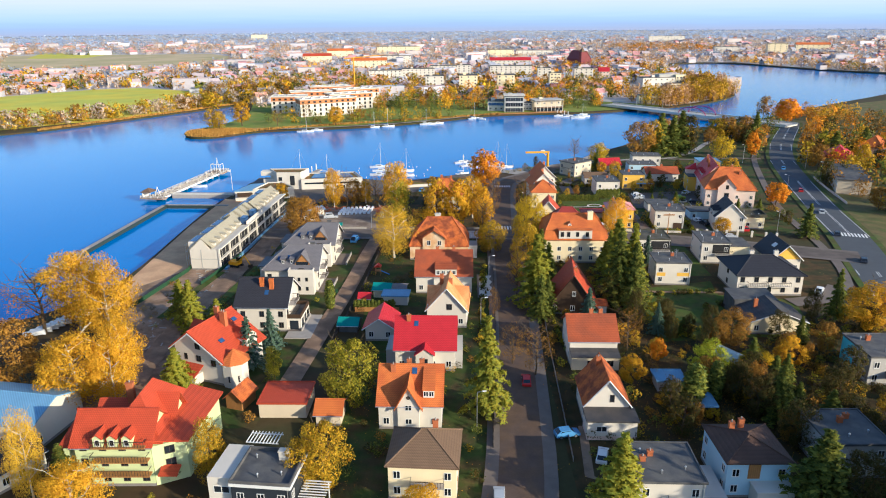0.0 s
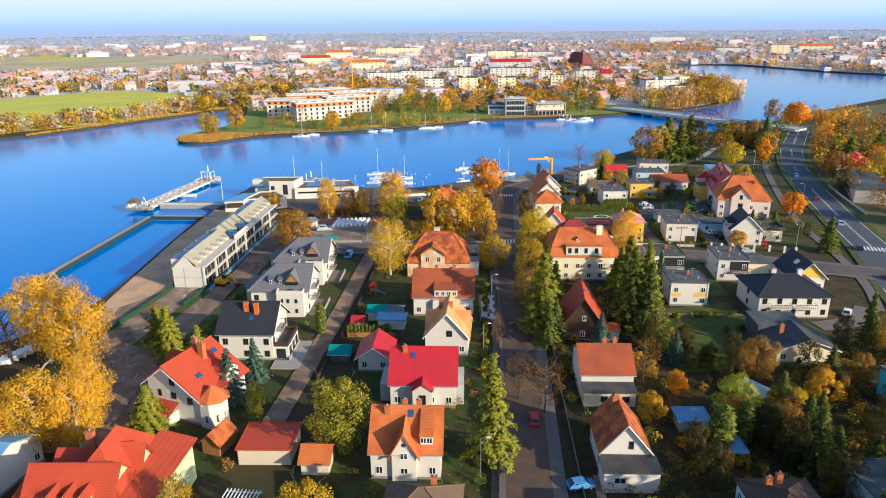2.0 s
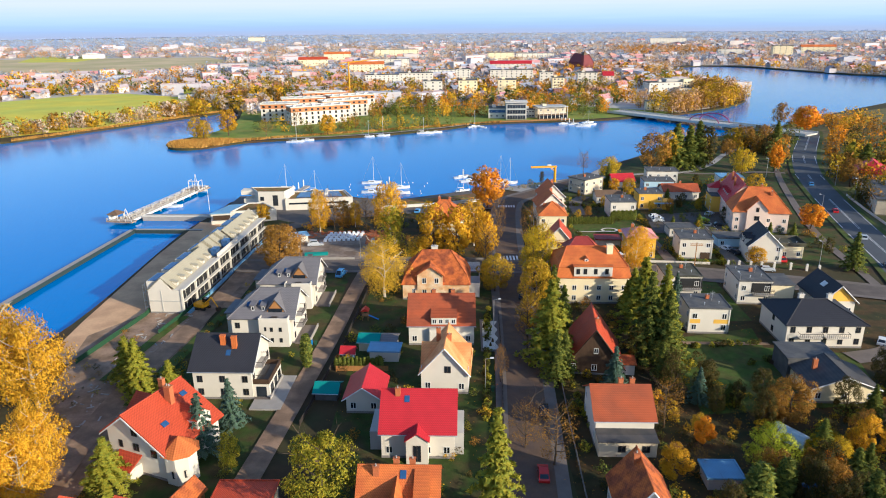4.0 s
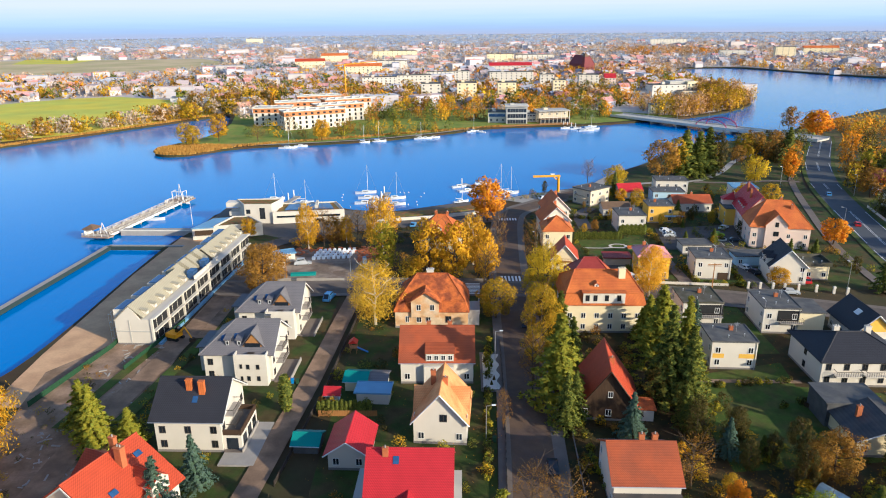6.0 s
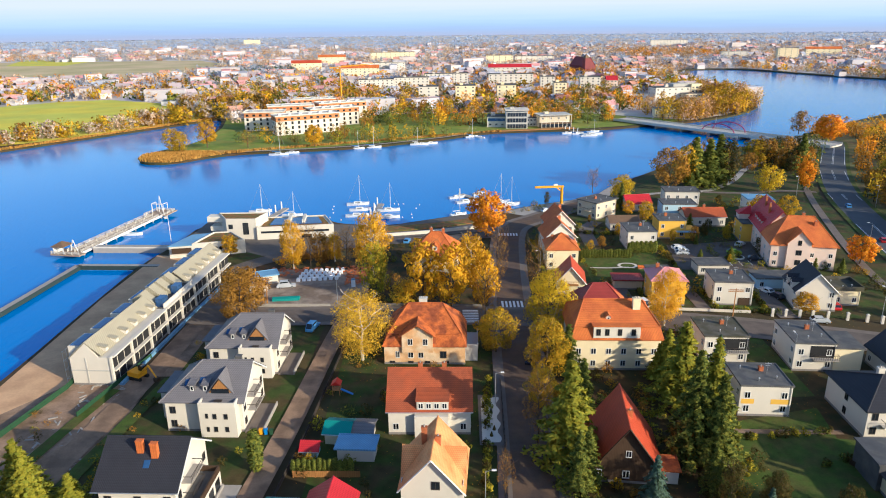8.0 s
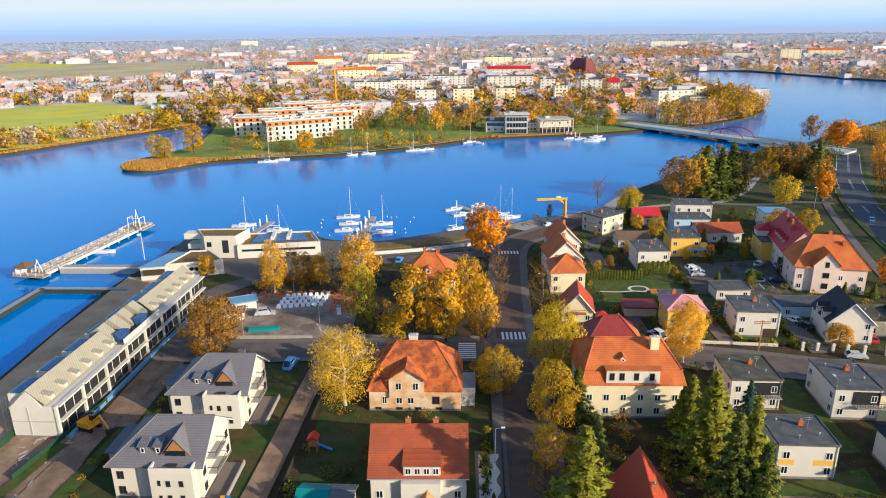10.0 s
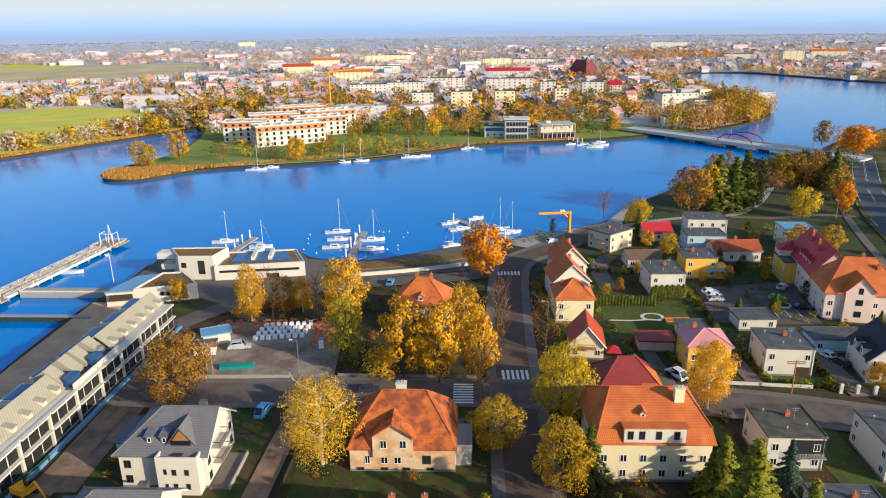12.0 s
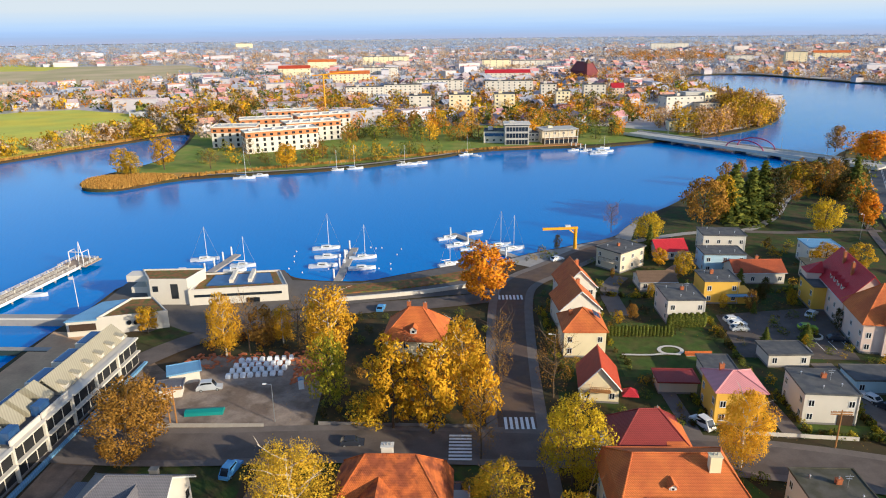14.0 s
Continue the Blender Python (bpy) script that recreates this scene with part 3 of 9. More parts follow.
def kerbs(line, offset, label="pale concrete kerb"):
    for sign in (-1, 1):
        pts = [Vector(p) for p in line]
        s = Shape()
        for a, b in zip(pts, pts[1:]):
            d = (b - a).normalized()
            k = Vector((-d.y, d.x)) * offset * sign
            q, r = a + k, b + k
            e = Vector((-d.y, d.x)) * 0.08
            s.prism([tuple(q - e), tuple(r - e), tuple(r + e), tuple(q + e)], 0.02, 0.24)
        tagged(part("kerb", s, "paving"), label, "kerb", kind="structure")


kerbs(MAIN[2:8], 3.6)
kerbs(CROSS[4:], 4.0)


def dashes(line, offset, width, length, gap, label="white painted road line", start=0.0):
    """Painted dashes along a line, as one marking."""
    pts = [Vector(p) for p in line]
    s, run = Shape(), start
    LAYER[0] += 0.006
    z = LAYER[0] + 0.02
    for a, b in zip(pts, pts[1:]):
        d = (b - a)
        n = d.length
        d.normalize()
        side = Vector((-d.y, d.x))
        u = run
        while u < n:
            q, r = a + d * u + side * offset, a + d * min(u + length, n) + side * offset
            e = side * width / 2
            s.add([(*(q - e), z), (*(r - e), z), (*(r + e), z), (*(q + e), z)], [(0, 1, 2, 3)])
            u += length + gap
        run = u - n
    return tagged(part("road_marking", s, "paint_line"), label, "road marking", kind="structure")


dashes(BIG, 0.25, 0.15, 40, 0.0)
dashes(BIG, -0.25, 0.15, 40, 0.0)
dashes(BIG, 5.3, 0.2, 40, 0)
dashes(BIG, -5.3, 0.2, 40, 0)
for k in range(7):
    dashes([(85.5 + k * 3.0, 262.5 + 0.2 * k), (86.0 + k * 3.0, 267.0 + 0.2 * k)], 0, 0.12, 40, 0, "white parking bay line")


def crossing(x, y, rot, count, length, label="white striped pedestrian crossing"):
    s = Shape()
    z = LAYER[0] + 0.03
    for i in range(count):
        u = (i - (count - 1) / 2) * 1.0
        s.add([(u - 0.28, -length / 2, 0), (u + 0.28, -length / 2, 0), (u + 0.28, length / 2, 0), (u - 0.28, length / 2, 0)], [(0, 1, 2, 3)])
    tagged(part("crossing", s, "paint_line", m=pose(x, y, z, 0, 0, rot)), label, "crossing", kind="structure")


crossing(31.8, 299.6, -4, 7, 3.2)
crossing(25.2, 238.4, -3, 6, 4.0)
crossing(13.8, 231.5, 86, 8, 4.0)
crossing(38.5, 230.0, 86, 8, 3.5)
crossing(138.5, 223.5, -22, 9, 4.0)


# ---- houses ----
MESHES = {}


def window_mesh(w, h, dark):
    key = ("window", w, h, dark)
    if key not in MESHES:
        t = 0.09
        xs = [-w / 2, -w / 2 + t, -0.045, 0.045, w / 2 - t, w / 2] if w > 0.8 else [-w / 2, -w / 2 + t, w / 2 - t, w / 2]
        zs = [-h / 2 - 0.06, -h / 2 + t, h / 2 - t, h / 2]
        nx = len(xs)
        v = [(x, y, z) for y in (-0.06, 0.02) for z in zs for x in xs]
        at = lambda k, j, i: (k * 4 + j) * nx + i
        holes = {(1, 1), (1, 3)} if w > 0.8 else {(1, 1)}
        solid = lambda j, i: 0 <= j < 3 and 0 <= i < nx - 1 and (j, i) not in holes
        f = []
        for j in range(3):
            for i in range(nx - 1):
                if solid(j, i):
                    f += [(at(0, j, i), at(0, j, i + 1), at(0, j + 1, i + 1), at(0, j + 1, i)), (at(1, j, i), at(1, j + 1, i), at(1, j + 1, i + 1), at(1, j, i + 1))]
                    for a, b, ok in (((j, i), (j, i + 1), solid(j - 1, i)), ((j + 1, i + 1), (j + 1, i), solid(j + 1, i)), ((j + 1, i), (j, i), solid(j, i - 1)), ((j, i + 1), (j + 1, i + 1), solid(j, i + 1))):
                        if not ok:
                            f.append((at(0, *b), at(0, *a), at(1, *a), at(1, *b)))
        s = Shape().add(v, f)
        p = Shape().box(-w / 2 + t, w / 2 - t, -0.02, 0.01, -h / 2 + t, h / 2 - t)
        MESHES[key] = (s.mesh("window", "frame_dark" if dark else "white_paint"), p.mesh("pane", "glass"))
    return MESHES[key]


def window(parent, x, y, z, turn=0.0, w=1.1, h=1.35, dark=False):
    """A framed window with sill and pane, facing -y before it turns."""
    f, p = window_mesh(w, h, dark)
    ob = part("window", f, (), parent, m=pose(x, y, z, 0, 0, turn))
    part("pane", p, (), ob)
    return ob


def facade(parent, side, wd, dp, rows, cols, z0=1.65, step=2.75, w=1.1, h=1.35, dark=False, margin=1.3):
    """A grid of windows on one side (S, E, W or N) of a block."""
    span = wd if side in "SN" else dp
    for r in range(rows):
        for c in range(cols):
            u = 0 if cols == 1 else (-span / 2 + margin + (span - 2 * margin) * c / (cols - 1))
            z = z0 + step * r
            if side == "S":
                window(parent, u, -dp / 2, z, 0, w, h, dark)
            elif side == "N":
                window(parent, u, dp / 2, z, 180, w, h, dark)
            elif side == "E":
                window(parent, wd / 2, u, z, 90, w, h, dark)
            else:
                window(parent, -wd / 2, u, z, -90, w, h, dark)


def roof_shape(kind, w, d, h, rh, ov, ridge=0.5, th=0.18):
    """Roof solids over a w by d block with eaves at h: gx, gy (ridge along x or y), hip, mansard or flat."""
    s = Shape()
    if kind in ("gx", "gy"):
        a, b = (d, w) if kind == "gx" else (w, d)
        k = rh / (a / 2)
        e = a / 2 + ov
        out = [(-e, h - k * ov), (0, h + rh), (e, h - k * ov), (e, h - k * ov + th), (0, h + rh + th * 1.3), (-e, h - k * ov + th)]
        s.profile(out, -b / 2 - ov, b / 2 + ov, "x" if kind == "gx" else "y")
    elif kind == "hip":
        x, y = w / 2 + ov, d / 2 + ov
        if w >= d:
            r = [(-max(w - d, 0.6) * ridge, 0), (max(w - d, 0.6) * ridge, 0)]
        else:
            r = [(0, -max(d - w, 0.6) * ridge), (0, max(d - w, 0.6) * ridge)]
        b, t = h - rh * ov / (min(w, d) / 2), h + rh
        v = [(-x, -y, b), (x, -y, b), (x, y, b), (-x, y, b), (-x, -y, b + th), (x, -y, b + th), (x, y, b + th), (-x, y, b + th), (*r[0], t + th), (*r[1], t + th)]
        side = [(0, 3, 2, 1), (0, 1, 5, 4), (1, 2, 6, 5), (2, 3, 7, 6), (3, 0, 4, 7)]
        top = [(4, 5, 9, 8), (5, 6, 9), (6, 7, 8, 9), (7, 4, 8)] if w >= d else [(4, 5, 8), (5, 6, 9, 8), (6, 7, 9), (7, 4, 8, 9)]
        s.add(v, side + top)
    elif kind == "gxh":
        # gable at +x, hip at -x
        x, y, k = w / 2 + ov, d / 2 + ov, rh / (d / 2)
        b, t = h - k * ov, h + rh
        r0 = -w / 2 + d * 0.42
        v = []
        for dz in (0.0, th):
            v += [(-x, -y, b + dz), (x, -y, b + dz), (x, 0, t + dz), (x, y, b + dz), (-x, y, b + dz), (r0, 0, t + dz)]
        f = [(0, 5, 2, 1), (0, 4, 5), (4, 3, 2, 5), (6, 7, 8, 11), (6, 11, 10), (10, 11, 8, 9), (0, 1, 7, 6), (1, 2, 8, 7), (2, 3, 9, 8), (3, 4, 10, 9), (4, 0, 6, 10)]
        s.add(v, f)
    elif kind == "mansard":
        h1, in1, in2 = ridge
        rings = []
        for inset, z in ((-ov, h - 0.1), (-ov, h + 0.1), (in1, h1)):
            rings.append([(-w / 2 + inset, -d / 2 + inset, z), (w / 2 - inset, -d / 2 + inset, z), (w / 2 - inset, d / 2 - inset, z), (-w / 2 + inset, d / 2 - inset, z)])
        v = sum(rings, [])
        f = [(0, 3, 2, 1)] + [(4 * k + i, 4 * k + (i + 1) % 4, 4 * k + 4 + (i + 1) % 4, 4 * k + 4 + i) for k in range(2) for i in range(4)]
        v += [(-w / 2 + in2, 0, h + rh), (w / 2 - in2, 0, h + rh)]
        f += [(8, 9, 13, 12), (9, 10, 13), (10, 11, 12, 13), (11, 8, 12)]
        s.add(v, f)
    else:
        # a shallow tray: deck with an upstand all round, in one piece
        x, y, p, t = w / 2 + ov, d / 2 + ov, 0.2, h + 0.22
        v = []
        for k, z in ((0, h), (0, t + max(rh, 0.12)), (p, t + max(rh, 0.12)), (p, t)):
            v += [(-x + k, -y + k, z), (x - k, -y + k, z), (x - k, y - k, z), (-x + k, y - k, z)]
        s.add(v, [(0, 3, 2, 1), (12, 13, 14, 15)] + [(4 * k + i, 4 * k + (i + 1) % 4, 4 * k + 4 + (i + 1) % 4, 4 * k + 4 + i) for k in range(3) for i in range(4)])
    return s


def wall_shape(kind, w, d, h, rh, z0=0.0):
    s = Shape()
    if kind == "gx":
        s.profile([(-d / 2, z0), (d / 2, z0), (d / 2, h), (0, h + rh), (-d / 2, h)], -w / 2, w / 2, "x")
    elif kind == "gxh":
        s.box(-w / 2, w / 2, -d / 2, d / 2, z0, h)
        s.add([(w / 2, -d / 2, h), (w / 2, d / 2, h), (w / 2, 0, h + rh), (w / 2 - 0.4, -d / 2, h), (w / 2 - 0.4, d / 2, h), (w / 2 - 0.4, 0, h + rh)], [(0, 1, 2), (5, 4, 3), (0, 2, 5, 3), (1, 4, 5, 2)])
    elif kind == "gy":
        s.profile([(-w / 2, z0), (w / 2, z0), (w / 2, h), (0, h + rh), (-w / 2, h)], -d / 2, d / 2, "y")
    else:
        s.box(-w / 2, w / 2, -d / 2, d / 2, z0, h)
    return s


def chimney(parent, x, y, z, top, size=0.6, material="brick", pots=1):
    ob = part("chimney", Shape().box(-size * 0.7, size * 0.7, -size / 2, size / 2, z, top).box(-size * 0.8, size * 0.8, -size * 0.6, size * 0.6, top, top + 0.12), material, parent, m=pose(x, y, 0))
    for i in range(pots):
        u = (i - (pots - 1) / 2) * 0.5
        part("pot", Shape().tube((u, 0, top + 0.12), (u, 0, top + 0.5), 0.12, 0.1, 8), "concrete", ob)


def dormer(parent, x, y, z, w, h, deep, wall, roof, kind="gable", turn=0.0, panes=1):
    """A dormer that faces -y before it turns: walls, a small roof and its window."""
    ob = part("dormer", wall_shape("gy" if kind == "gable" else "box", w, deep, h, w * 0.42), wall, parent, m=pose(x, y, z, 0, 0, turn))
    if kind == "gable":
        part("dormer_roof", roof_shape("gy", w, deep, h, w * 0.42, 0.22, th=0.12), roof, ob)
    else:
        s = Shape().profile([(-deep / 2 - 0.25, h), (deep / 2, h + deep * 0.22), (deep / 2, h + deep * 0.22 + 0.14), (-deep / 2 - 0.25, h + 0.14)], -w / 2 - 0.2, w / 2 + 0.2, "x")
        part("dormer_roof", s, roof, ob)
    for i in range(panes):
        u = (i - (panes - 1) / 2) * (w / max(panes, 1))
        f, p = window_mesh(min(0.9, w * 0.55), min(1.1, h * 0.7), False)
        part("window", f, (), ob, m=pose(u, -deep / 2, h * 0.5))
        # the pane lies in the same frame
        part("window_pane", p, (), ob, m=pose(u, -deep / 2, h * 0.5))
    return ob


def house(label, x, y, rot, w, d, h, kind, rh, wall, roof, ov=0.45, win=None, chims=(), ridge=0.5, plinth=True, door=None, name="house", category="house", dark=False, skylights=(), group=""):
    """A detached house with walls, plinth, roof, windows, chimneys; win maps a side to (rows, columns)."""
    ob = thing(name, label, category, x, y, 0, rot, group)
    part("wall", wall_shape(kind, w, d, h, rh, 0.45 if plinth else 0.0), wall, ob)
    if plinth:
        part("plinth", Shape().box(-w / 2 - 0.04, w / 2 + 0.04, -d / 2 - 0.04, d / 2 + 0.04, 0, 0.47), "plinth", ob)
    part("roof", roof_shape(kind, w, d, h, rh, ov, ridge), roof, ob)
    for side, spec in (win or {}).items():
        facade(ob, side[0], w, d, *spec, dark=dark)
    for cx, cy, top in chims:
        chimney(ob, cx, cy, h - 0.2, top)
    if kind in ("gx", "gy", "hip", "gxh", "mansard"):
        # ridge tiles, and hip tiles where the roof has hips
        t = h + rh + 0.2
        s = Shape()
        if kind in ("gx", "gy"):
            e = (w if kind == "gx" else d) / 2 + ov
            s.tube((-e, 0, t) if kind == "gx" else (0, -e, t), (e, 0, t) if kind == "gx" else (0, e, t), 0.14, 0.14, 6)
        elif kind == "gxh":
            s.tube((-w / 2 + d * 0.42, 0, t), (w / 2 + ov, 0, t), 0.14, 0.14, 6)
            for sy in (-1, 1):
                s.tube((-w / 2 - ov, sy * (d / 2 + ov), h - rh / (d / 2) * ov + 0.2), (-w / 2 + d * 0.42, 0, t), 0.13, 0.13, 6)
        elif kind == "hip":
            q = max(abs(w - d), 0.6) * ridge
            r = [(-q, 0), (q, 0)] if w >= d else [(0, -q), (0, q)]
            b = h - rh * ov / (min(w, d) / 2) + 0.18
            s.tube((*r[0], t), (*r[1], t), 0.14, 0.14, 6)
            for sx in (-1, 1):
                for sy in (-1, 1):
                    k = r[0] if (sx < 0 if w >= d else sy < 0) else r[1]
                    s.tube((sx * (w / 2 + ov), sy * (d / 2 + ov), b), (*k, t), 0.13, 0.13, 6)
        else:
            s.tube((-w / 2 + ridge[2], 0, t - 0.15), (w / 2 - ridge[2], 0, t - 0.15), 0.14, 0.14, 6)
            for sx in (-1, 1):
                for sy in (-1, 1):
                    s.tube((sx * (w / 2 - ridge[1]), sy * (d / 2 - ridge[1]), ridge[0] + 0.05), (sx * (w / 2 - ridge[2]), 0, t - 0.15), 0.13, 0.13, 6)
            e = w / 2 - ridge[1] + 0.1
            for sy in (-1, 1):
                s.tube((-e, sy * (d / 2 - ridge[1] + 0.1), ridge[0]), (e, sy * (d / 2 - ridge[1] + 0.1), ridge[0]), 0.12, 0.12, 6)
        part("ridge_tiles", s, roof, ob)
    if kind == "gy" and category == "house":
        k = rh / (w / 2)
        s = Shape()
        for sx in (-1, 1):
            s.tube((sx * (w / 2 + ov), -d / 2 - ov - 0.05, h - k * ov + 0.02), (0, -d / 2 - ov - 0.05, h + rh + 0.05), 0.12, 0.12, 4)
        part("bargeboard", s, "white_paint" if wall != "dark_wood" else "dark_wood", ob)
    if kind == "flat" and category == "house":
        vent = MESHES.setdefault("roof_vent", Shape().tube((0, 0, 0), (0, 0, 0.55), 0.1, 0.1, 6).tube((0, 0, 0.55), (0, 0, 0.7), 0.18, 0.1, 6).mesh("roof_vent", "metal"))
        for u, v_ in ((-0.3, 0.25), (0.28, -0.2), (-0.1, -0.3)):
            part("roof_vent", vent, (), ob, m=pose(u * w, v_ * d, h + 0.2))
        part("downpipe", Shape().tube((w / 2 - 0.3, -d / 2 - 0.08, 0.1), (w / 2 - 0.3, -d / 2 - 0.08, h), 0.06, 0.06, 5), "metal", ob)
    if kind == "gx":
        # gutters along the eaves
        k = rh / (d / 2)
        for sgn in (-1, 1):
            yy, zz = sgn * (d / 2 + ov + 0.06), h - k * ov + 0.06
            part("gutter", Shape().tube((-w / 2 - ov, yy, zz), (w / 2 + ov, yy, zz), 0.08, 0.08, 6), "metal", ob)
    for sx, sy in skylights:
        if kind in ("gx", "gxh"):
            k = rh / (d / 2)
            s = Shape().box(-0.45, 0.45, -0.6, 0.6, 0, 0.12)
            part("skylight", s, "glass_blue", ob, m=pose(sx, sy, h + rh - abs(sy) * k + 0.16, math.degrees(math.atan(k)) * (1 if sy < 0 else -1)))
    if door:
        side, u = door
        s = Shape().box(-0.5, 0.5, -0.07, 0.0, 0.15, 2.25)
        px, py, turn = {"S": (u, -d / 2, 0), "E": (w / 2, u, 90), "W": (-w / 2, u, -90)}[side]
        part("door", s, "wood", ob, m=pose(px, py, 0, 0, 0, turn))
    return ob


def balcony(parent, x, y, z, w, deep, material="concrete", rail="frame_dark", turn=0.0):
    """A slab with a handrail on three sides, carried by balusters."""
    ob = part("balcony", Shape().box(-w / 2, w / 2, -deep, 0, -0.18, 0), material, parent, m=pose(x, y, z, 0, 0, turn))
    v = []
    for zz in (0.95, 1.04):
        v += [(-w / 2, 0, zz), (-w / 2, -deep, zz), (w / 2, -deep, zz), (w / 2, 0, zz), (w / 2 - 0.06, 0, zz), (w / 2 - 0.06, -deep + 0.06, zz), (-w / 2 + 0.06, -deep + 0.06, zz), (-w / 2 + 0.06, 0, zz)]
    part("handrail", Shape().add(v, [tuple(range(8)), tuple(range(15, 7, -1))] + [(i, (i + 1) % 8, 8 + (i + 1) % 8, 8 + i) for i in range(8)]), rail, ob)
    me = MESHES.setdefault(("baluster", rail), Shape().box(-0.025, 0.025, -0.025, 0.025, 0, 0.95).mesh("baluster", rail))
    n = max(3, int(w / 0.42))
    for i in range(n + 1):
        part("baluster", me, (), ob, m=pose(-w / 2 + 0.03 + (w - 0.06) * i / n, -deep + 0.03, 0))
    return ob


# west of the street
h = house("cream two-storey house with brown hipped tile roof", -2.6, 104.3, -6, 10.2, 9.4, 6.2, "hip", 3.0, "cream", "dark_brown_tile", win={"S": (2, 2), "E": (2, 2), "W": (2, 2)}, chims=[(1.5, 2.0, 9.6)], door=("E", -2))
balcony(h, 0.8, -4.7, 3.1, 5, 1.2)
h = house("white house with orange tiled gable roof and front gable", -4.8, 124.2, -4, 11.0, 11.5, 5.0, "gx", 4.6, "white", "orange_tile", win={"S": (1, 2), "E": (2, 3), "W": (2, 3)}, chims=[(-3.2, -1.0, 10.2), (-0.5, 0.8, 10.3), (1.8, 0.8, 10.3)], skylights=[(0.6, -1.0)])
g = part("front_gable", Shape().profile([(-1.9, 0), (1.9, 0), (1.9, 5.0), (0, 8.4), (-1.9, 5.0)], -6.3, -1.0), "white", h, m=pose(-0.2, 0, 0))
part("front_gable_roof", Shape().profile([(-2.5, 4.1), (0, 8.55), (2.5, 4.1), (2.5, 4.4), (0, 8.95), (-2.5, 4.4)], -6.8, -1.2), "orange_tile", g)
for z in (1.9, 4.6):
    window(g, 0, -6.3, z, 0, 1.2, 1.1)
part("arched_vent", Shape().tube((0, -6.36, 6.6), (0, -6.28, 6.6), 0.35, 0.35, 12), "frame_dark", g)
dormer(h, 3.3, -3.7, 5.9, 1.9, 1.5, 2.6, "white", "orange_tile", "shed", panes=2)
part("dormer_slope", Shape().profile([(-5.2, 7.35), (-0.6, 9.45), (-0.6, 9.65), (-5.2, 7.55)], 2.2, 4.4, "x"), "orange_tile", h)
h = house("white house with crimson metal tile roof and small portico", -2.0, 145.1, -4, 12.2, 11.5, 5.0, "gx", 4.6, "white", "crimson", win={"S": (1, 4), "E": (2, 3), "W": (2, 3)}, chims=[(-3.6, -0.8, 10.3)], skylights=[(-2.0, -1.4)])
p = part("portico", Shape().profile([(-1.8, 0), (1.8, 0), (1.8, 4.6), (0, 5.9), (-1.8, 4.6)], -7.6, -5.6), "white", h)
part("portico_roof", roof_shape("gy", 3.6, 3.2, 4.6, 1.3, 0.3, th=0.12), "crimson", p, m=pose(0, -6.0, 0.05))
window(h, 0, -7.6, 2.2, 0, 1.3, 3.0, True)
part("annex", Shape().box(6.1, 7.6, -4.5, 2.5, 0, 4.2), "grey_wall", h)
part("annex_left", Shape().box(-8.3, -6.1, -3.5, 3.5, 0, 3.6), "grey_wall", h)
house("low annex with dark crimson roof and white gable", -12.2, 157.6, -5, 6.4, 8.0, 3.4, "gy", 2.2, "white", "crimson", ov=0.7, win={"S": (1, 2), "W": (1, 2)})
h = house("white gabled house with pale orange flared tile roof", 3.4, 165.4, -7, 9.2, 10.6, 4.6, "gy", 5.2, "white", "peach_tile", ov=0.5, win={"S": (1, 2), "E": (2, 2), "W": (2, 2)}, chims=[(-1.7, 1.2, 10.8), (0.6, -0.5, 10.4)])
window(h, 0.6, -5.3, 5.2, 0, 1.3, 1.4, True)
part("west_gable", Shape().profile([(-2.4, 4.6), (2.4, 4.6), (0, 8.0)], -4.6, 0, "x"), "white", h)
part("west_gable_roof", Shape().profile([(-2.9, 4.1), (0, 8.2), (2.9, 4.1), (2.9, 4.35), (0, 8.5), (-2.9, 4.35)], -5.0, 0, "x"), "peach_tile", h)
part("east_gable_roof", Shape().profile([(-2.9, 4.1), (0, 8.2), (2.9, 4.1), (2.9, 4.35), (0, 8.5), (-2.9, 4.35)], 0, 5.0, "x"), "peach_tile", h)
h = house("long white house with red-brown tile roof", 3.1, 187.4, -3, 14.6, 12.6, 5.0, "gx", 4.8, "white", "brown_tile", win={"S": (1, 4), "E": (2, 3), "W": (2, 3)}, chims=[(-1.8, 0.6, 10.6), (2.6, 0.6, 10.6)])
dormer(h, 0.6, -3.4, 4.9, 5.6, 1.9, 6.0, "white", "brown_tile", "shed", panes=4)
part("bay", Shape().box(-2.6, 3.4, -7.4, -6.2, 0, 4.3), "white", h)
part("terrace_roof", Shape().box(-3.0, 4.2, 6.2, 9.6, 2.6, 2.8), "crimson", h)
h = house("old peach stuccoed villa with weathered clay mansard roof", 2.6, 213.8, -4, 17.4, 12.4, 4.3, "mansard", 7.4, "peach_wall", "old_tile", ov=0.35, win={"E": (1, 3), "W": (1, 3)}, ridge=(6.8, 0.8, 5.0))
for u, ww in ((-5.8, 0.9), (-3.0, 1.2), (-0.8, 1.2), (4.0, 1.4)):
    window(h, u, -6.2, 2.3, 0, ww, 1.6, u > 3)
for u in (-7, -3, 0.6, 4.6):
    window(h, u, -6.25, 0.55, 0, 1.2, 0.5, True)
g = part("front_gable", Shape().profile([(-3.4, 3.0), (3.2, 3.0), (3.2, 7.0), (0, 9.2), (-3.4, 7.0)], -6.7, -1.5), "peach_wall", h, m=pose(-1.4, 0, 0))
part("front_gable_roof", roof_shape("gy", 6.8, 6.4, 7.0, 2.3, 0.5, th=0.2), "old_tile", g, m=pose(-0.1, -3.6, 0.1))
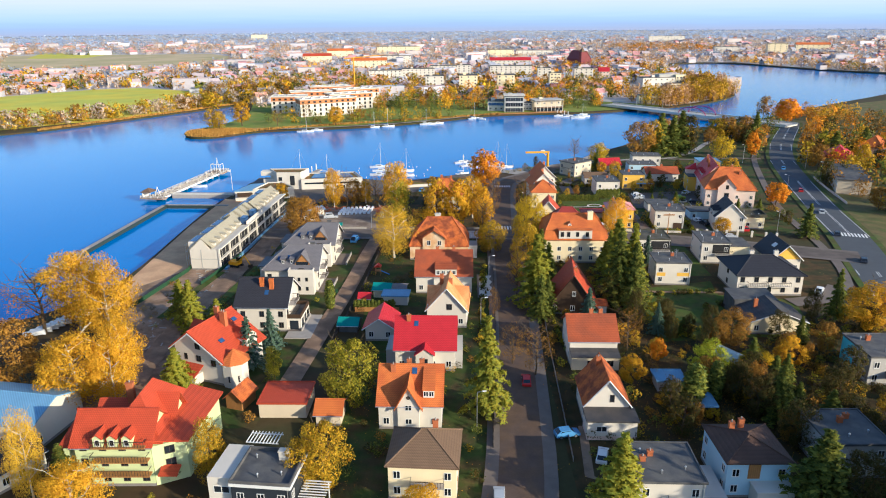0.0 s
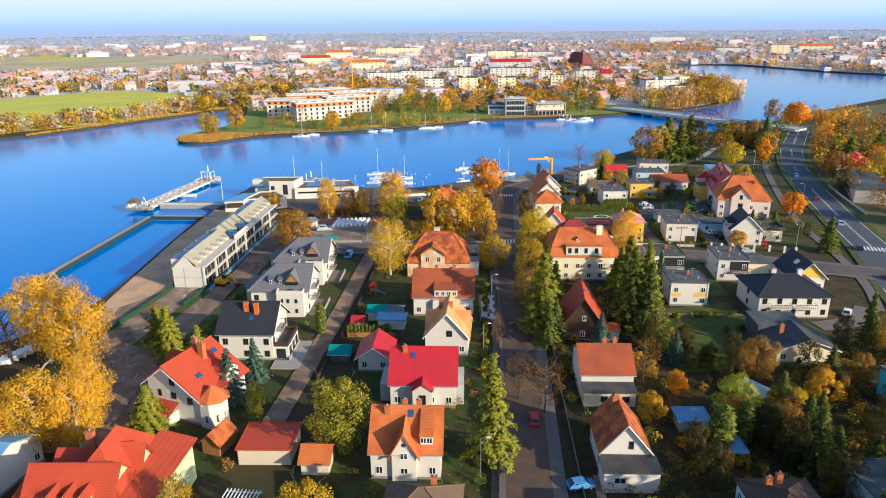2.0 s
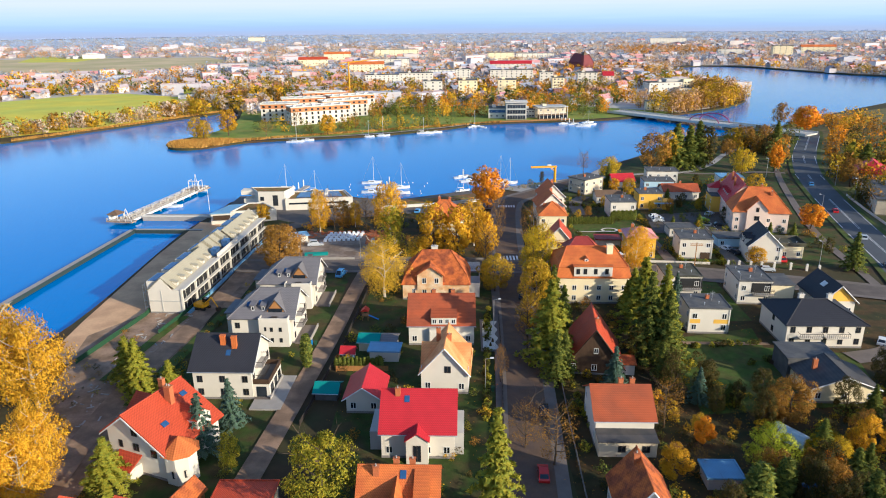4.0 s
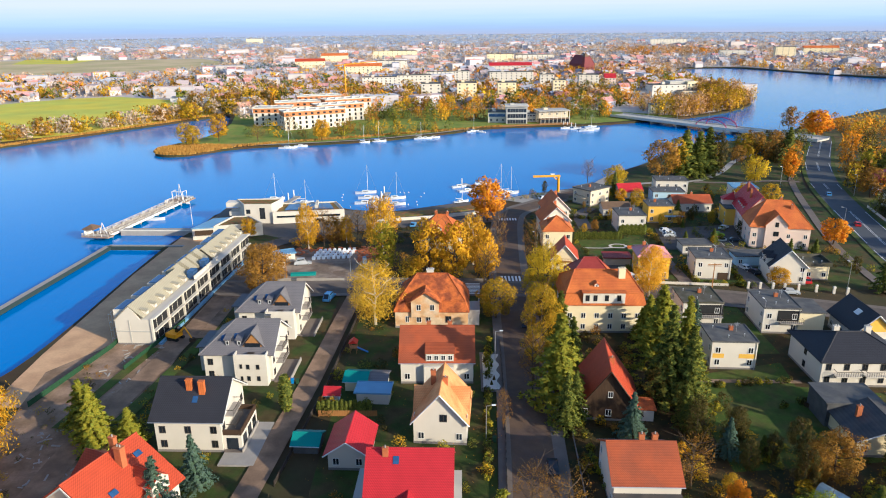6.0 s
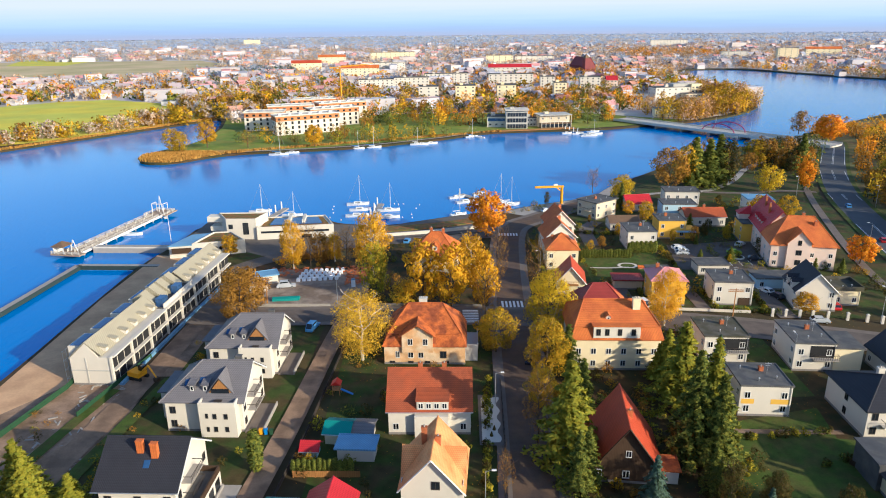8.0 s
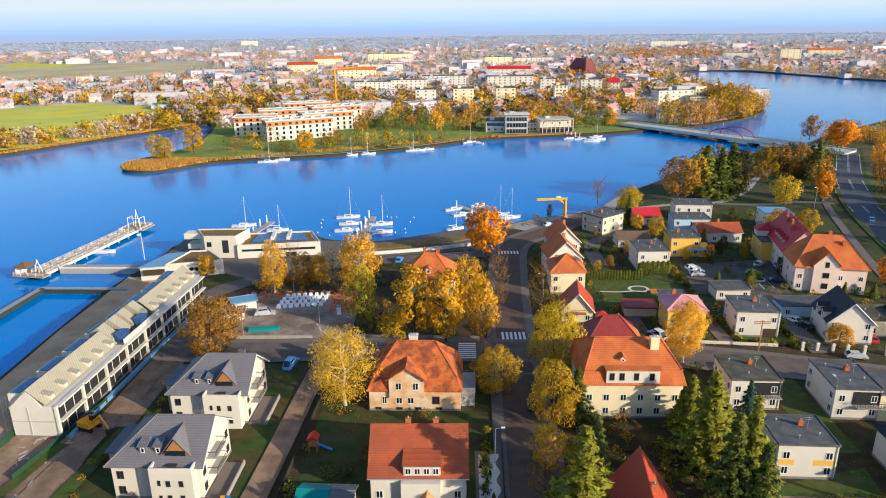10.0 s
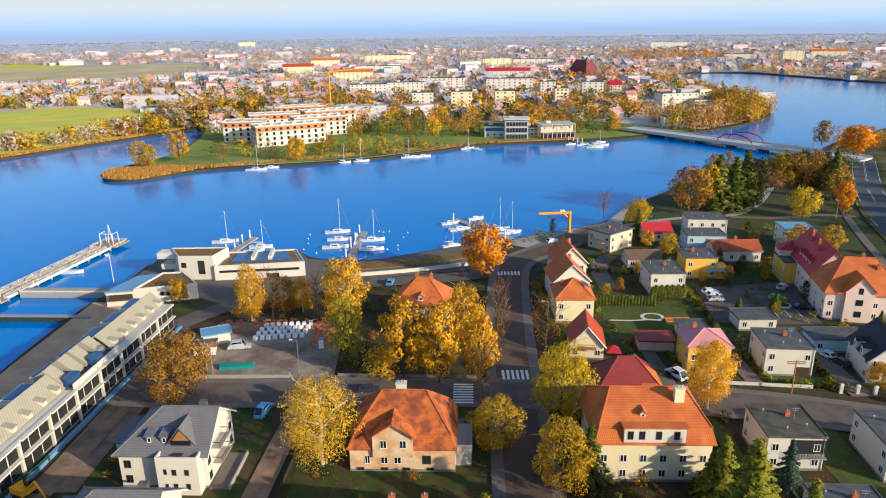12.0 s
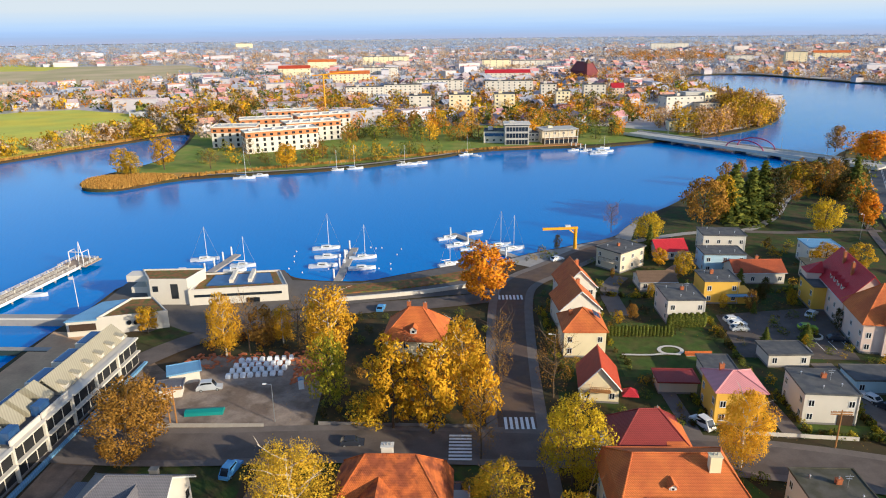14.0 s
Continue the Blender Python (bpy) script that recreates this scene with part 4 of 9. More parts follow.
window(h, -3.0, -6.7, 5.5, 0, 1.1, 1.5)
window(h, 0.2, -6.7, 5.5, 0, 1.1, 1.5)
chimney(h, -0.6, 1.5, 9, 12.2, 1.2, "white", 3)
part("veranda", Shape().box(8.7, 11.4, -4.5, 3.5, 0, 3.0).box(8.7, 11.5, -4.6, -4.4, 3.0, 4.0).box(11.3, 11.5, -4.4, 3.5, 3.0, 4.0), "grey_wall", h)
h = house("villa with orange hipped tile roof among trees", 6.4, 269.0, -8, 12.6, 11.0, 6.3, "hip", 4.8, "cream", "orange_tile", ov=0.7, win={"S": (2, 4), "E": (2, 3), "W": (2, 3)}, chims=[(-1.6, 0.5, 12.2), (2.0, 0.5, 12.0)], ridge=0.9)
dormer(h, 0.0, -3.9, 6.9, 1.4, 1.2, 2.0, "white", "orange_tile")
# modern dark house
h = house("modern black-clad house with flat grey roof and white trims", -25.4, 99.6, -8, 8.6, 8.0, 6.4, "flat", 0.5, "navy_wall", "felt", ov=0.15, win={"S": (2, 3), "E": (2, 2)}, plinth=False)
part("cornice", Shape().box(-4.5, 4.5, -4.2, -4.05, 6.1, 6.6).box(4.4, 4.55, -4.05, 4.2, 6.1, 6.6), "white_paint", h)
chimney(h, 1.6, 2.2, 6.4, 8.0, 1.0, "white", 0)
part("wing", Shape().box(-8.2, -4.3, -3.0, 5.0, 0, 6.6), "white", h)
window(h, -6.2, -3.0, 1.6, 0, 2.0, 1.6)
window(h, -6.2, -3.0, 4.6, 0, 2.4, 1.2)
p = part("pergola", Shape().box(4.6, 8.2, -3.0, -2.85, 3.0, 3.15).box(4.6, 8.2, 2.0, 2.15, 3.0, 3.15).box(8.0, 8.15, -3.0, -2.85, 0, 3.0).box(8.0, 8.15, 2.0, 2.15, 0, 3.0), "white_paint", h)
for i in range(9):
    part("slat", Shape().box(4.6, 8.6, 0, 0.1, 3.15, 3.3), "white_paint", p, m=pose(0, -3.0 + i * 0.6, 0))
p = part("roof_pergola", Shape().box(-5.0, 0.0, 4.2, 4.3, 7.6, 7.75).box(-5.0, 0.0, 6.6, 6.7, 7.6, 7.75), "white_paint", h)
for i in range(10):
    part("slat", Shape().box(0, 0.1, 4.0, 7.0, 7.75, 7.9), "white_paint", p, m=pose(-5.0 + i * 0.52, 0, 0))
# red-roofed guest house
h = house("pale green guest house with large red tiled roof and balconies", -50.2, 108.7, -2, 11.6, 7.6, 7.7, "gx", 3.6, "green_wall", "red_tile", ov=0.6, win={"S": (3, 4)}, dark=True)
for u in (-1.7, 0.5, 2.7):
    dormer(h, u, -3.2, 7.5, 1.4, 1.6, 2.6, "green_wall", "red_tile")
for z in (2.7, 5.2):
    balcony(h, 1.3, -3.8, z, 8.6, 1.3, "wood", "frame_dark")
balcony(h, 1.3, -3.8, 7.6, 8.2, 1.1, "wood", "frame_dark")
part("west_block", Shape().box(-8.2, -5.8, -2.8, 3.2, 0, 6.8), "green_wall", h)
part("west_roof", Shape().add([(-8.8, -3.4, 6.6), (-5.8, -3.6, 6.9), (-5.8, 3.6, 6.9), (-8.8, 3.6, 6.6), (-5.8, 0.0, 10.2), (-7.0, 0.0, 9.8)], [(0, 1, 4, 5), (0, 5, 3), (5, 4, 2, 3), (0, 3, 2, 1), (1, 2, 4)]), "red_tile", h)
part("main_block", Shape().box(-1.6, 6.6, -1.0, 12.0, 0, 7.7), "green_wall", h)
part("main_roof", roof_shape("hip", 8.4, 14.0, 7.7, 5.0, 0.6, 0.45), "red_tile", h, m=pose(2.6, 4.6, 0.04))
part("cross_gable", Shape().profile([(-2.4, 7.4), (2.4, 7.4), (0, 11.0)], 2.6, 7.0, "x"), "green_wall", h, m=pose(0, 5.0, 0))
part("cross_gable_roof", roof_shape("gx", 5.0, 5.0, 7.6, 3.7, 0.4, th=0.14), "red_tile", h, m=pose(4.8, 5.0, 0.05))
part("annex", Shape().prism([(5.9, -3.7), (10.4, -1.5), (11.2, 12.0), (6.6, 12.0)], 0, 7.0), "green_wall", h, "pale green side annex")
part("annex_roof", Shape().add([(5.4, -4.1, 8.3), (11.0, -2.0, 7.0), (11.9, 12.6, 7.0), (6.4, 12.6, 8.6), (5.4, -4.1, 8.05), (11.0, -2.0, 6.75), (11.9, 12.6, 6.75), (6.4, 12.6, 8.35)], [(0, 1, 2, 3), (7, 6, 5, 4), (0, 4, 5, 1), (1, 5, 6, 2), (2, 6, 7, 3), (3, 7, 4, 0)]), "red_tile", h)
for z in (3.6, 5.9):
    window(h, 8.2, -2.62, z, 26, 1.5, 1.3, True)
part("canopy", Shape().profile([(-4.9, 2.5), (-2.9, 3.1), (-2.9, 3.3), (-4.9, 2.7)], 6.8, 9.8, "x"), "red_tile", h)
part("rear_block", Shape().box(-5.4, -1.6, 3.8, 9.0, 0, 7.2), "green_wall", h)
part("rear_roof", roof_shape("gx", 4.4, 5.6, 7.2, 2.2, 0.5), "red_tile", h, m=pose(-3.6, 6.4, 0.02))
chimney(h, -0.8, 6.0, 8.0, 12.6, 0.8)
# orange-red villa
h = thing("house", "white villa with wide orange-red tile roof and turret", "house", -44.8, 142.8, 0, -24)
part("wall", Shape().profile([(-6, 0.45), (6, 0.45), (6, 5.6), (-1.6, 10.6), (-6, 7.2)], -6, 6), "white", h)
part("plinth", Shape().box(-6.04, 6.04, -6.04, 6.04, 0, 0.47), "plinth", h)
part("roof", Shape().profile([(-6.9, 6.5), (-1.6, 10.65), (6.9, 5.0), (6.9, 5.25), (-1.6, 10.95), (-6.9, 6.8)], -6.8, 6.6), "red_tile", h)
part("ridge_tiles", Shape().tube((-1.6, -6.85, 10.95), (-1.6, 6.65, 10.95), 0.15, 0.15, 6), "red_tile", h)
s = Shape().profile([(-6.95, 6.45), (-1.6, 10.62), (6.95, 4.95), (6.95, 4.7), (-1.6, 10.3), (-6.95, 6.2)], -6.88, -6.8)
part("bargeboard", s, "white_paint", h)
chimney(h, 0.6, 1.4, 8.6, 12.2, 0.9, "brick", 2)
chimney(h, -2.6, 3.2, 9.0, 12.0, 0.7, "brick", 1)
for u, z in ((-3.4, 2.0), (-3.4, 5.0), (-0.2, 5.0), (-0.2, 7.7), (3.4, 4.6)):
    window(h, u, -6.0, z, 0, 1.2 if u > -1 else 0.8, 1.3, True)
for u in (-3.0, 0.0, 3.0):
    window(h, -6.0, u, 4.6, -90, 1.0, 1.3, True)
    window(h, 6.0, u, 2.2, 90, 1.0, 1.3, True)
dormer(h, 4.2, 2.4, 5.6, 3.2, 1.8, 4.4, "white", "red_tile", turn=90)
for u, v_ in ((3.0, -2.6), (0.8, 4.2)):
    part("skylight", Shape().box(-0.45, 0.45, -0.6, 0.6, 0, 0.12), "glass_blue", h, m=pose(u, v_, 10.95 - (u + 1.6) * 0.667 + 0.06, 0, 33.7, 0))
part("downpipe", Shape().tube((5.6, -6.1, 0.2), (5.6, -6.1, 5.4), 0.07, 0.07, 6), "metal", h)
t = part("turret", Shape().prism([(2.6 * math.cos(k * 0.7854 + 0.39), 2.6 * math.sin(k * 0.7854 + 0.39)) for k in range(8)], 0, 5.4), "white", h, m=pose(6.9, -4.0, 0))
v = [(3.2 * math.cos(k * 0.7854 + 0.39), 3.2 * math.sin(k * 0.7854 + 0.39), 5.2) for k in range(8)]
part("turret_roof", Shape().add(v + [(0, 0, 7.6)], [tuple(range(8))[::-1]] + [(k, (k + 1) % 8, 8) for k in range(8)]), "orange_tile", t)
for a in (-120, -75, -30):
    window(t, 2.42 * math.cos(radians(a + 0)), 2.42 * math.sin(radians(a)), 2.0, a + 90, 0.9, 1.3, True)
part("porch", Shape().box(-3.6, 0.4, -8.4, -5.7, 0, 2.2), "white", h)
part("porch_roof", Shape().profile([(-8.9, 2.2), (-5.7, 3.7), (-5.7, 3.9), (-8.9, 2.4)], -4.0, 0.8, "x"), "red_tile", h)
part("back_wing", Shape().box(-8.6, -4.6, 1.0, 6.6, 0, 5.2), "white", h)
part("back_wing_roof", roof_shape("gx", 5.0, 6.4, 5.2, 2.6, 0.6), "red_tile", h, m=pose(-6.4, 3.8, 0.05))
# white villas along the lane
def villa(label, x, y, rot, w, d, roof, skyl, low):
    h = house(label, x, y, rot, w, d, 6.6, "gxh" if low else "gx", 4.4, "white", roof, ov=0.7, win={"S": (2, 3), "E": (2, 2), "W": (2, 2)}, skylights=skyl, dark=True)
    balcony(h, w / 2, -1.5, 3.0, 4.5, 1.6, turn=90)
    balcony(h, w / 2, -1.5, 5.8, 4.5, 1.6, turn=90)
    part("terrace", Shape().box(w / 2 + 0.2, w / 2 + 3.4, -d / 2 - 0.5, d / 2 - 3.5, 0.06, 0.35), "paving", h)
    part("terrace_wall", Shape().box(w / 2 + 3.4, w / 2 + 3.6, -d / 2 - 0.5, d / 2 - 3.5, 0.06, 0.9), "concrete", h)
    part("fascia", Shape().profile([(-d / 2 - 0.8, 6.0), (0, 11.0), (d / 2 + 0.8, 6.0), (d / 2 + 0.8, 5.75), (0, 10.75), (-d / 2 - 0.8, 5.75)], w / 2 + 0.70, w / 2 + 0.76, "x"), "white_paint", h)
    return h
h = villa("white villa with blue-black tile roof and red chimneys", -39.6, 166.0, -4, 11.4, 12.0, "navy_tile", [(0.8, -3.4), (2.0, 1.0)], False)
for cx, cy in ((-0.6, -1.8), (1.8, -2.4)):
    chimney(h, cx, cy, 8.0, 11.6, 0.7, "orange_tile", 0)
e = part("east_block", Shape().box(5.75, 8.9, -5.6, 2.8, 0, 3.1), "white", h)
part("block_terrace", Shape().box(5.9, 8.7, -5.4, 2.6, 3.1, 3.2), "felt", e)
part("block_parapet", Shape().box(8.65, 8.9, -5.6, 2.8, 3.1, 4.1).box(5.75, 8.65, -5.6, -5.35, 3.1, 4.1).box(5.75, 8.65, 2.55, 2.8, 3.1, 4.1), "dark_wood", e, "dark boarded parapet")
for u in (-4.0, -1.4, 1.2):
    part("opening", Shape().box(8.88, 8.95, u - 0.9, u + 0.9, 0.4, 2.6), "glass", e)
part("opening", Shape().box(6.3, 8.3, -5.66, -5.58, 0.4, 2.6), "glass", e)
part("forecourt", Shape().box(6.0, 12.0, -10.0, -5.7, 0.06, 0.32), "concrete", h, "pale paved forecourt")
part("forecourt", Shape().box(9.0, 12.0, -5.7, 3.0, 0.06, 0.30), "concrete", h, "pale paved forecourt")
for lab, cx, cy in (("white villa with grey tile roof and timber gable", -37.2, 190.5, ), ("white villa with grey ribbed tile roof and balcony", -35.4, 211.8)):
    h = villa(lab, cx, cy, -4, 14.0, 12.6, "grey_tile", [(-3.4, -3.8), (-0.8, -3.4)], True)
    dormer(h, -2.2, -4.2, 7.4, 1.1, 1.3, 1.8, "grey_tile", "grey_tile", "shed")
    dormer(h, 0.2, -4.2, 7.4, 1.1, 1.3, 1.8, "grey_tile", "grey_tile", "shed")
    g = part("timber_gable", Shape().profile([(-3.0, 6.2), (3.0, 6.2), (0, 10.0)], -5.4, -0.5), "wood", h, m=pose(3.0, 0, 0))
    part("timber_gable_roof", roof_shape("gy", 6.4, 5.0, 6.2, 4.1, 0.25, th=0.15), "grey_tile", g, m=pose(0, -2.8, 0.05))
    part("bay", Shape().box(-0.2, 6.4, -8.2, -6.3, 0, 6.0), "white", h)
    part("bay_terrace", Shape().box(0.1, 6.1, -7.9, -6.0, 6.0, 6.08), "felt", h)
    part("bay_parapet", Shape().box(-0.2, 6.4, -8.2, -7.95, 6.0, 6.95).box(-0.2, 0.05, -7.95, -6.35, 6.0, 6.95).box(6.15, 6.4, -7.95, -6.35, 6.0, 6.95), "white", h)
    part("terrace_table", Shape().box(2.4, 3.8, -7.5, -6.7, 6.75, 6.85).box(3.0, 3.2, -7.2, -7.0, 6.08, 6.75), "frame_dark", h)
    part("gable_glazing", Shape().box(1.4, 4.6, -5.5, -5.42, 6.4, 8.2), "glass", h)
    for u in (2.6, 4.6):
        window(h, u, -8.2, 4.3, 0, 0.7, 1.0, True)
        window(h, u, -8.2, 1.7, 0, 0.7, 1.0, True)
    window(h, 1.2, -8.2, 4.4, 0, 0.5, 0.9, True)
    window(h, 1.2, -8.2, 1.7, 0, 0.5, 0.9, True)
    chimney(h, 4.6, 1.2, 9.0, 11.4, 0.8, "felt", 0)
    part("side_block", Shape().box(-9.6, -7.0, -2.0, 5.0, 0, 5.6), "white", h)
    part("side_block_roof", Shape().profile([(-2.6, 5.6), (5.6, 5.6), (5.6, 5.8), (-2.6, 5.8)], -10.0, -7.0, "x"), "grey_tile", h)
# terrace of new lakeside houses
def terrace(x, y, rot, w, length):
    row = thing("terraced_houses", "unfinished white terrace with pale sheet roof and dark window openings", "building", x, y, 0, rot)
    part("wall", Shape().box(-w / 2, w / 2, 0, length, 0.5, 6.4), "white", row)
    part("base", Shape().box(-w / 2 - 0.05, w / 2 + 0.05, -0.05, length + 0.05, 0, 0.52), "plinth", row)
    part("end_gable", Shape().profile([(-w / 2, 6.4), (w / 2 - 2.4, 6.4), (-0.6, 9.6)], 0.0, 0.3), "white", row)
    part("end_trim", Shape().box(-w / 2, w / 2 - 0.3, -0.1, 0.0, 3.3, 3.55).box(-1.0, -0.75, -0.1, 0.0, 0.5, 6.2), "grey_wall", row)
    units = 8
    u = length / units
    for k in range(units):
        y0 = k * u
        if k not in (3, 4):
            part("roof", Shape().profile([(-w / 2 - 0.2, 6.2), (-0.6, 9.7), (w / 2 - 1.6, 6.9), (w / 2 - 1.6, 6.7), (-0.6, 9.4), (-w / 2 - 0.2, 5.9)], y0, y0 + u), "sand_sheet", row)
        else:
            part("terrace_floor", Shape().box(-w / 2, w / 2, y0, y0 + u, 6.4, 6.6), "felt", row)
            part("roof_house", Shape().profile([(-w / 2 + 0.6, 6.5), (1.6, 6.5), (1.6, 7.4), (-1.6, 9.9), (-w / 2 + 0.6, 8.6)], y0 + 0.6, y0 + 3.4), "sand_sheet", row)
            part("roof_house", Shape().profile([(-w / 2 + 0.6, 6.5), (1.6, 6.5), (1.6, 7.4), (-1.6, 9.9), (-w / 2 + 0.6, 8.6)], y0 + u - 3.2, y0 + u - 0.4), "sand_sheet", row)
            part("glass_box", Shape().box(1.9, w / 2 - 0.6, y0 + 0.8, y0 + 3.6, 6.6, 8.6), "glass_blue", row)
            part("terrace_parapet", Shape().box(w / 2 - 0.25, w / 2, y0 + 0.2, y0 + u - 0.2, 6.6, 7.6), "white", row)
        for q in (0.25, 0.75) if k not in (3, 4) else ():
            part("dormer_cap", Shape().profile([(w / 2 - 3.6, 8.25), (w / 2 - 1.25, 7.75), (w / 2 - 1.25, 7.95), (w / 2 - 3.6, 8.45)], y0 + q * u - 0.62, y0 + q * u + 0.62), "sand_sheet", row)
            part("roof_dormer", Shape().profile([(w / 2 - 3.4, 7.0), (w / 2 - 1.4, 7.0), (w / 2 - 1.4, 7.9), (w / 2 - 3.4, 7.9)], y0 + q * u - 0.5, y0 + q * u + 0.5), "white", row)
        d = part("west_dormer", Shape().box(-w / 2 - 0.6, -w / 2 + 1.9, y0 + 1.0, y0 + u - 1.0, 6.0, 8.3), "white", row)
        part("skylight", Shape().box(-w / 2 - 0.3, -w / 2 + 1.6, y0 + 1.35, y0 + u - 1.35, 8.3, 8.4), "glass_blue", d)
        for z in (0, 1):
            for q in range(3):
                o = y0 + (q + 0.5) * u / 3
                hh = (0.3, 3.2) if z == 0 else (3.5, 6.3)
                # no hole: a black sheet on the wall paints the unlit room
                part("opening", Shape().box(w / 2 - 0.02, w / 2 + 0.03, o - u / 6 + 0.13, o + u / 6 - 0.13, hh[0], hh[1]), "void_shade", row)
        part("pillar", Shape().box(w / 2, w / 2 + 0.5, y0 - 0.25, y0 + 0.25, 0, 6.6), "white", row)
        part("slab", Shape().box(w / 2, w / 2 + 0.9, y0 + 0.25, y0 + u - 0.25, 3.2, 3.5).box(w / 2, w / 2 + 0.9, y0 + 0.25, y0 + u - 0.25, 6.3, 6.6), "white", row)
    part("foil_strip", Shape().box(w / 2 + 1.3, w / 2 + 2.0, 0, length, 0, 0.7), "blue_sheet", row, "pale blue plastic sheeting")
    s = Shape()
    for k in range(5):
        for z in range(4):
            s.tube((-w / 2 - 0.9, -0.6 + k * 1.2, 0), (-w / 2 - 0.9, -0.6 + k * 1.2, 8), 0.04, 0.04, 5)
            s.tube((-w / 2 - 0.9, -0.6, 2 * z + 1.8), (-w / 2 - 0.9, 4.2, 2 * z + 1.8), 0.03, 0.03, 5)
            s.tube((-w / 2 - 0.2, -0.6, 2 * z + 1.8), (-w / 2 - 0.9, -0.6, 2 * z + 1.8), 0.03, 0.03, 5)
    part("scaffold", s, "metal", row)
terrace(-65.8, 202.3, -5.5, 8.4, 66.0)
# marina pavilions
def pavilion(label, outline, x, y, rot, z, roof_in=0.5):
    ob = thing("marina_pavilion", label, "pavilion", x, y, 0, rot)
    part("wall", Shape().prism(outline, 0, z), "white", ob)
    c = Vector((sum(p[0] for p in outline), sum(p[1] for p in outline))) / len(outline)
    inner = [tuple(c + (Vector(p) - c) * 0.9) for p in outline]
    part("green_roof", Shape().prism(inner, z, z + 0.12), "sedum", ob)
    for i in range(len(outline)):
        a, b = Vector(outline[i]), Vector(outline[(i + 1) % len(outline)])
        d = (b - a).normalized()
        n = Vector((-d.y, d.x)) * 0.25
        part("parapet", Shape().prism([tuple(a), tuple(b), tuple(b + n), tuple(a + n)], z, z + 0.45), "white", ob)
    return ob
p = pavilion("white pavilion with round windows and sedum roof", [(-3.5, -3), (12.5, -0.5), (11.5, 1.0), (6, 9.5), (0.5, 9.5)], -67.5, 286.5, 3, 4.2)
for u in (3.6, 5.2):
    part("round_window", Shape().tube((u, -1.9, 2.6), (u, -2.3, 2.6), 0.55, 0.55, 14), "glass", p)
part("glazed_wing", Shape().prism([(-10.5, -3.6), (-3.5, -3.0), (0.5, 9.5), (-6, 8.0)], 0, 4.0), "white", p)
part("wing_roof", Shape().prism([(-10.8, -3.9), (-3.5, -3.2), (0.6, 9.7), (-6.2, 8.2)], 4.0, 4.3), "blue_sheet", p)
part("loggia", Shape().box(-9.8, -3.8, -3.72, -3.55, 1.9, 3.6), "dark_wood", p, m=pose(0, 0, 0, 0, 0, 4.9))
p = pavilion("two-storey white pavilion with cantilever and sedum roof", [(-5.6, 0), (4.6, 0), (6.6, 8.5), (-10.5, 8.0)], -59.2, 301.5, -3, 7.0)
part("tall_opening", Shape().box(0.0, 2.0, -0.04, 0.02, 1.8, 6.0), "glass", p)
part("slot_window", Shape().box(-4.9, -3.4, -0.04, 0.02, 3.8, 5.4), "glass", p)
part("cantilever", Shape().box(-13.5, -8.0, 4.0, 8.0, 5.2, 7.0).box(-12.6, -8.0, 4.0, 8.0, 2.0, 3.6), "white", p)
p = pavilion("long low white pavilion with ribbon window", [(-13, 0), (13, 0.5), (9.5, 13), (-12, 13)], -41.3, 301.2, 4, 4.2)
part("ribbon_window", Shape().box(-11.6, 11.4, -0.06, 0.02, 2.4, 3.1), "glass", p)
part("door_glass", Shape().box(2.0, 5.4, -0.02, 0.1, 0.3, 1.6), "glass", p)
part("roof_glazing", Shape().prism([(-9, 3), (9, 3), (7, 11), (-8, 11)], 4.32, 4.6), "glass_blue", p)
part("roof_slot", Shape().box(-3.0, -2.0, 4, 12, 4.6, 5.6).box(2.0, 3.0, 4, 12, 4.6, 5.6), "white", p)
# east of the street
h = house("white gabled house with plain red-brown roof", 33.0, 146.6, -4, 9.8, 11.0, 5.2, "gx", 3.4, "white", "brown_tile", win={"S": (1, 2), "W": (2, 2)}, chims=[(0.2, 0.6, 9.6), (2.2, 0.6, 9.6)])
part("extension", Shape().box(-4.8, 4.8, -8.6, -5.5, 0, 3.0), "beige", h)
part("extension_roof", Shape().profile([(-9.0, 2.95), (-5.5, 3.35), (-5.5, 3.55), (-9.0, 3.15)], -5.0, 5.0, "x"), "slate", h)
window(h, -1, -8.6, 1.6, 0, 1.3, 1.2, True)
window(h, 3, -8.6, 1.6, 0, 1.3, 1.2, True)
h = house("white gabled house with orange roof and dark flat extension", 29.7, 122.6, -4, 7.6, 9.4, 4.6, "gy", 4.6, "white", "old_tile", win={"W": (1, 2), "E": (1, 2)}, chims=[(-0.6, 2.4, 10.0)])
window(h, 0.8, -4.7, 5.6, 0, 0.8, 1.4, True)
part("extension", Shape().box(-4.0, 4.4, -9.0, -4.7, 0.5, 3.6), "white", h)
part("extension_base", Shape().box(-4.05, 4.45, -9.05, -4.7, 0, 0.8), "pink_wall", h)
part("extension_roof", Shape().box(-4.3, 4.7, -9.3, -4.7, 3.6, 3.9), "slate", h)
window(h, -1.6, -9.0, 2.2, 0, 1.8, 1.1)
h = house("dark timber chalet with steep red roof", 34.6, 172.2, -9, 11.2, 12.6, 2.4, "gy", 7.8, "dark_wood", "red_tile", ov=0.6, win={"S": (1, 3)}, chims=[(0.6, -2.0, 10.6)])
window(h, 0.2, -6.3, 5.4, 0, 0.9, 1.2)
part("side_roof", Shape().box(4.8, 8.6, -6.0, -1.5, 2.3, 2.5), "old_tile", h)
part("side_room", Shape().box(4.8, 8.2, -5.8, -1.7, 0, 2.3), "white", h)
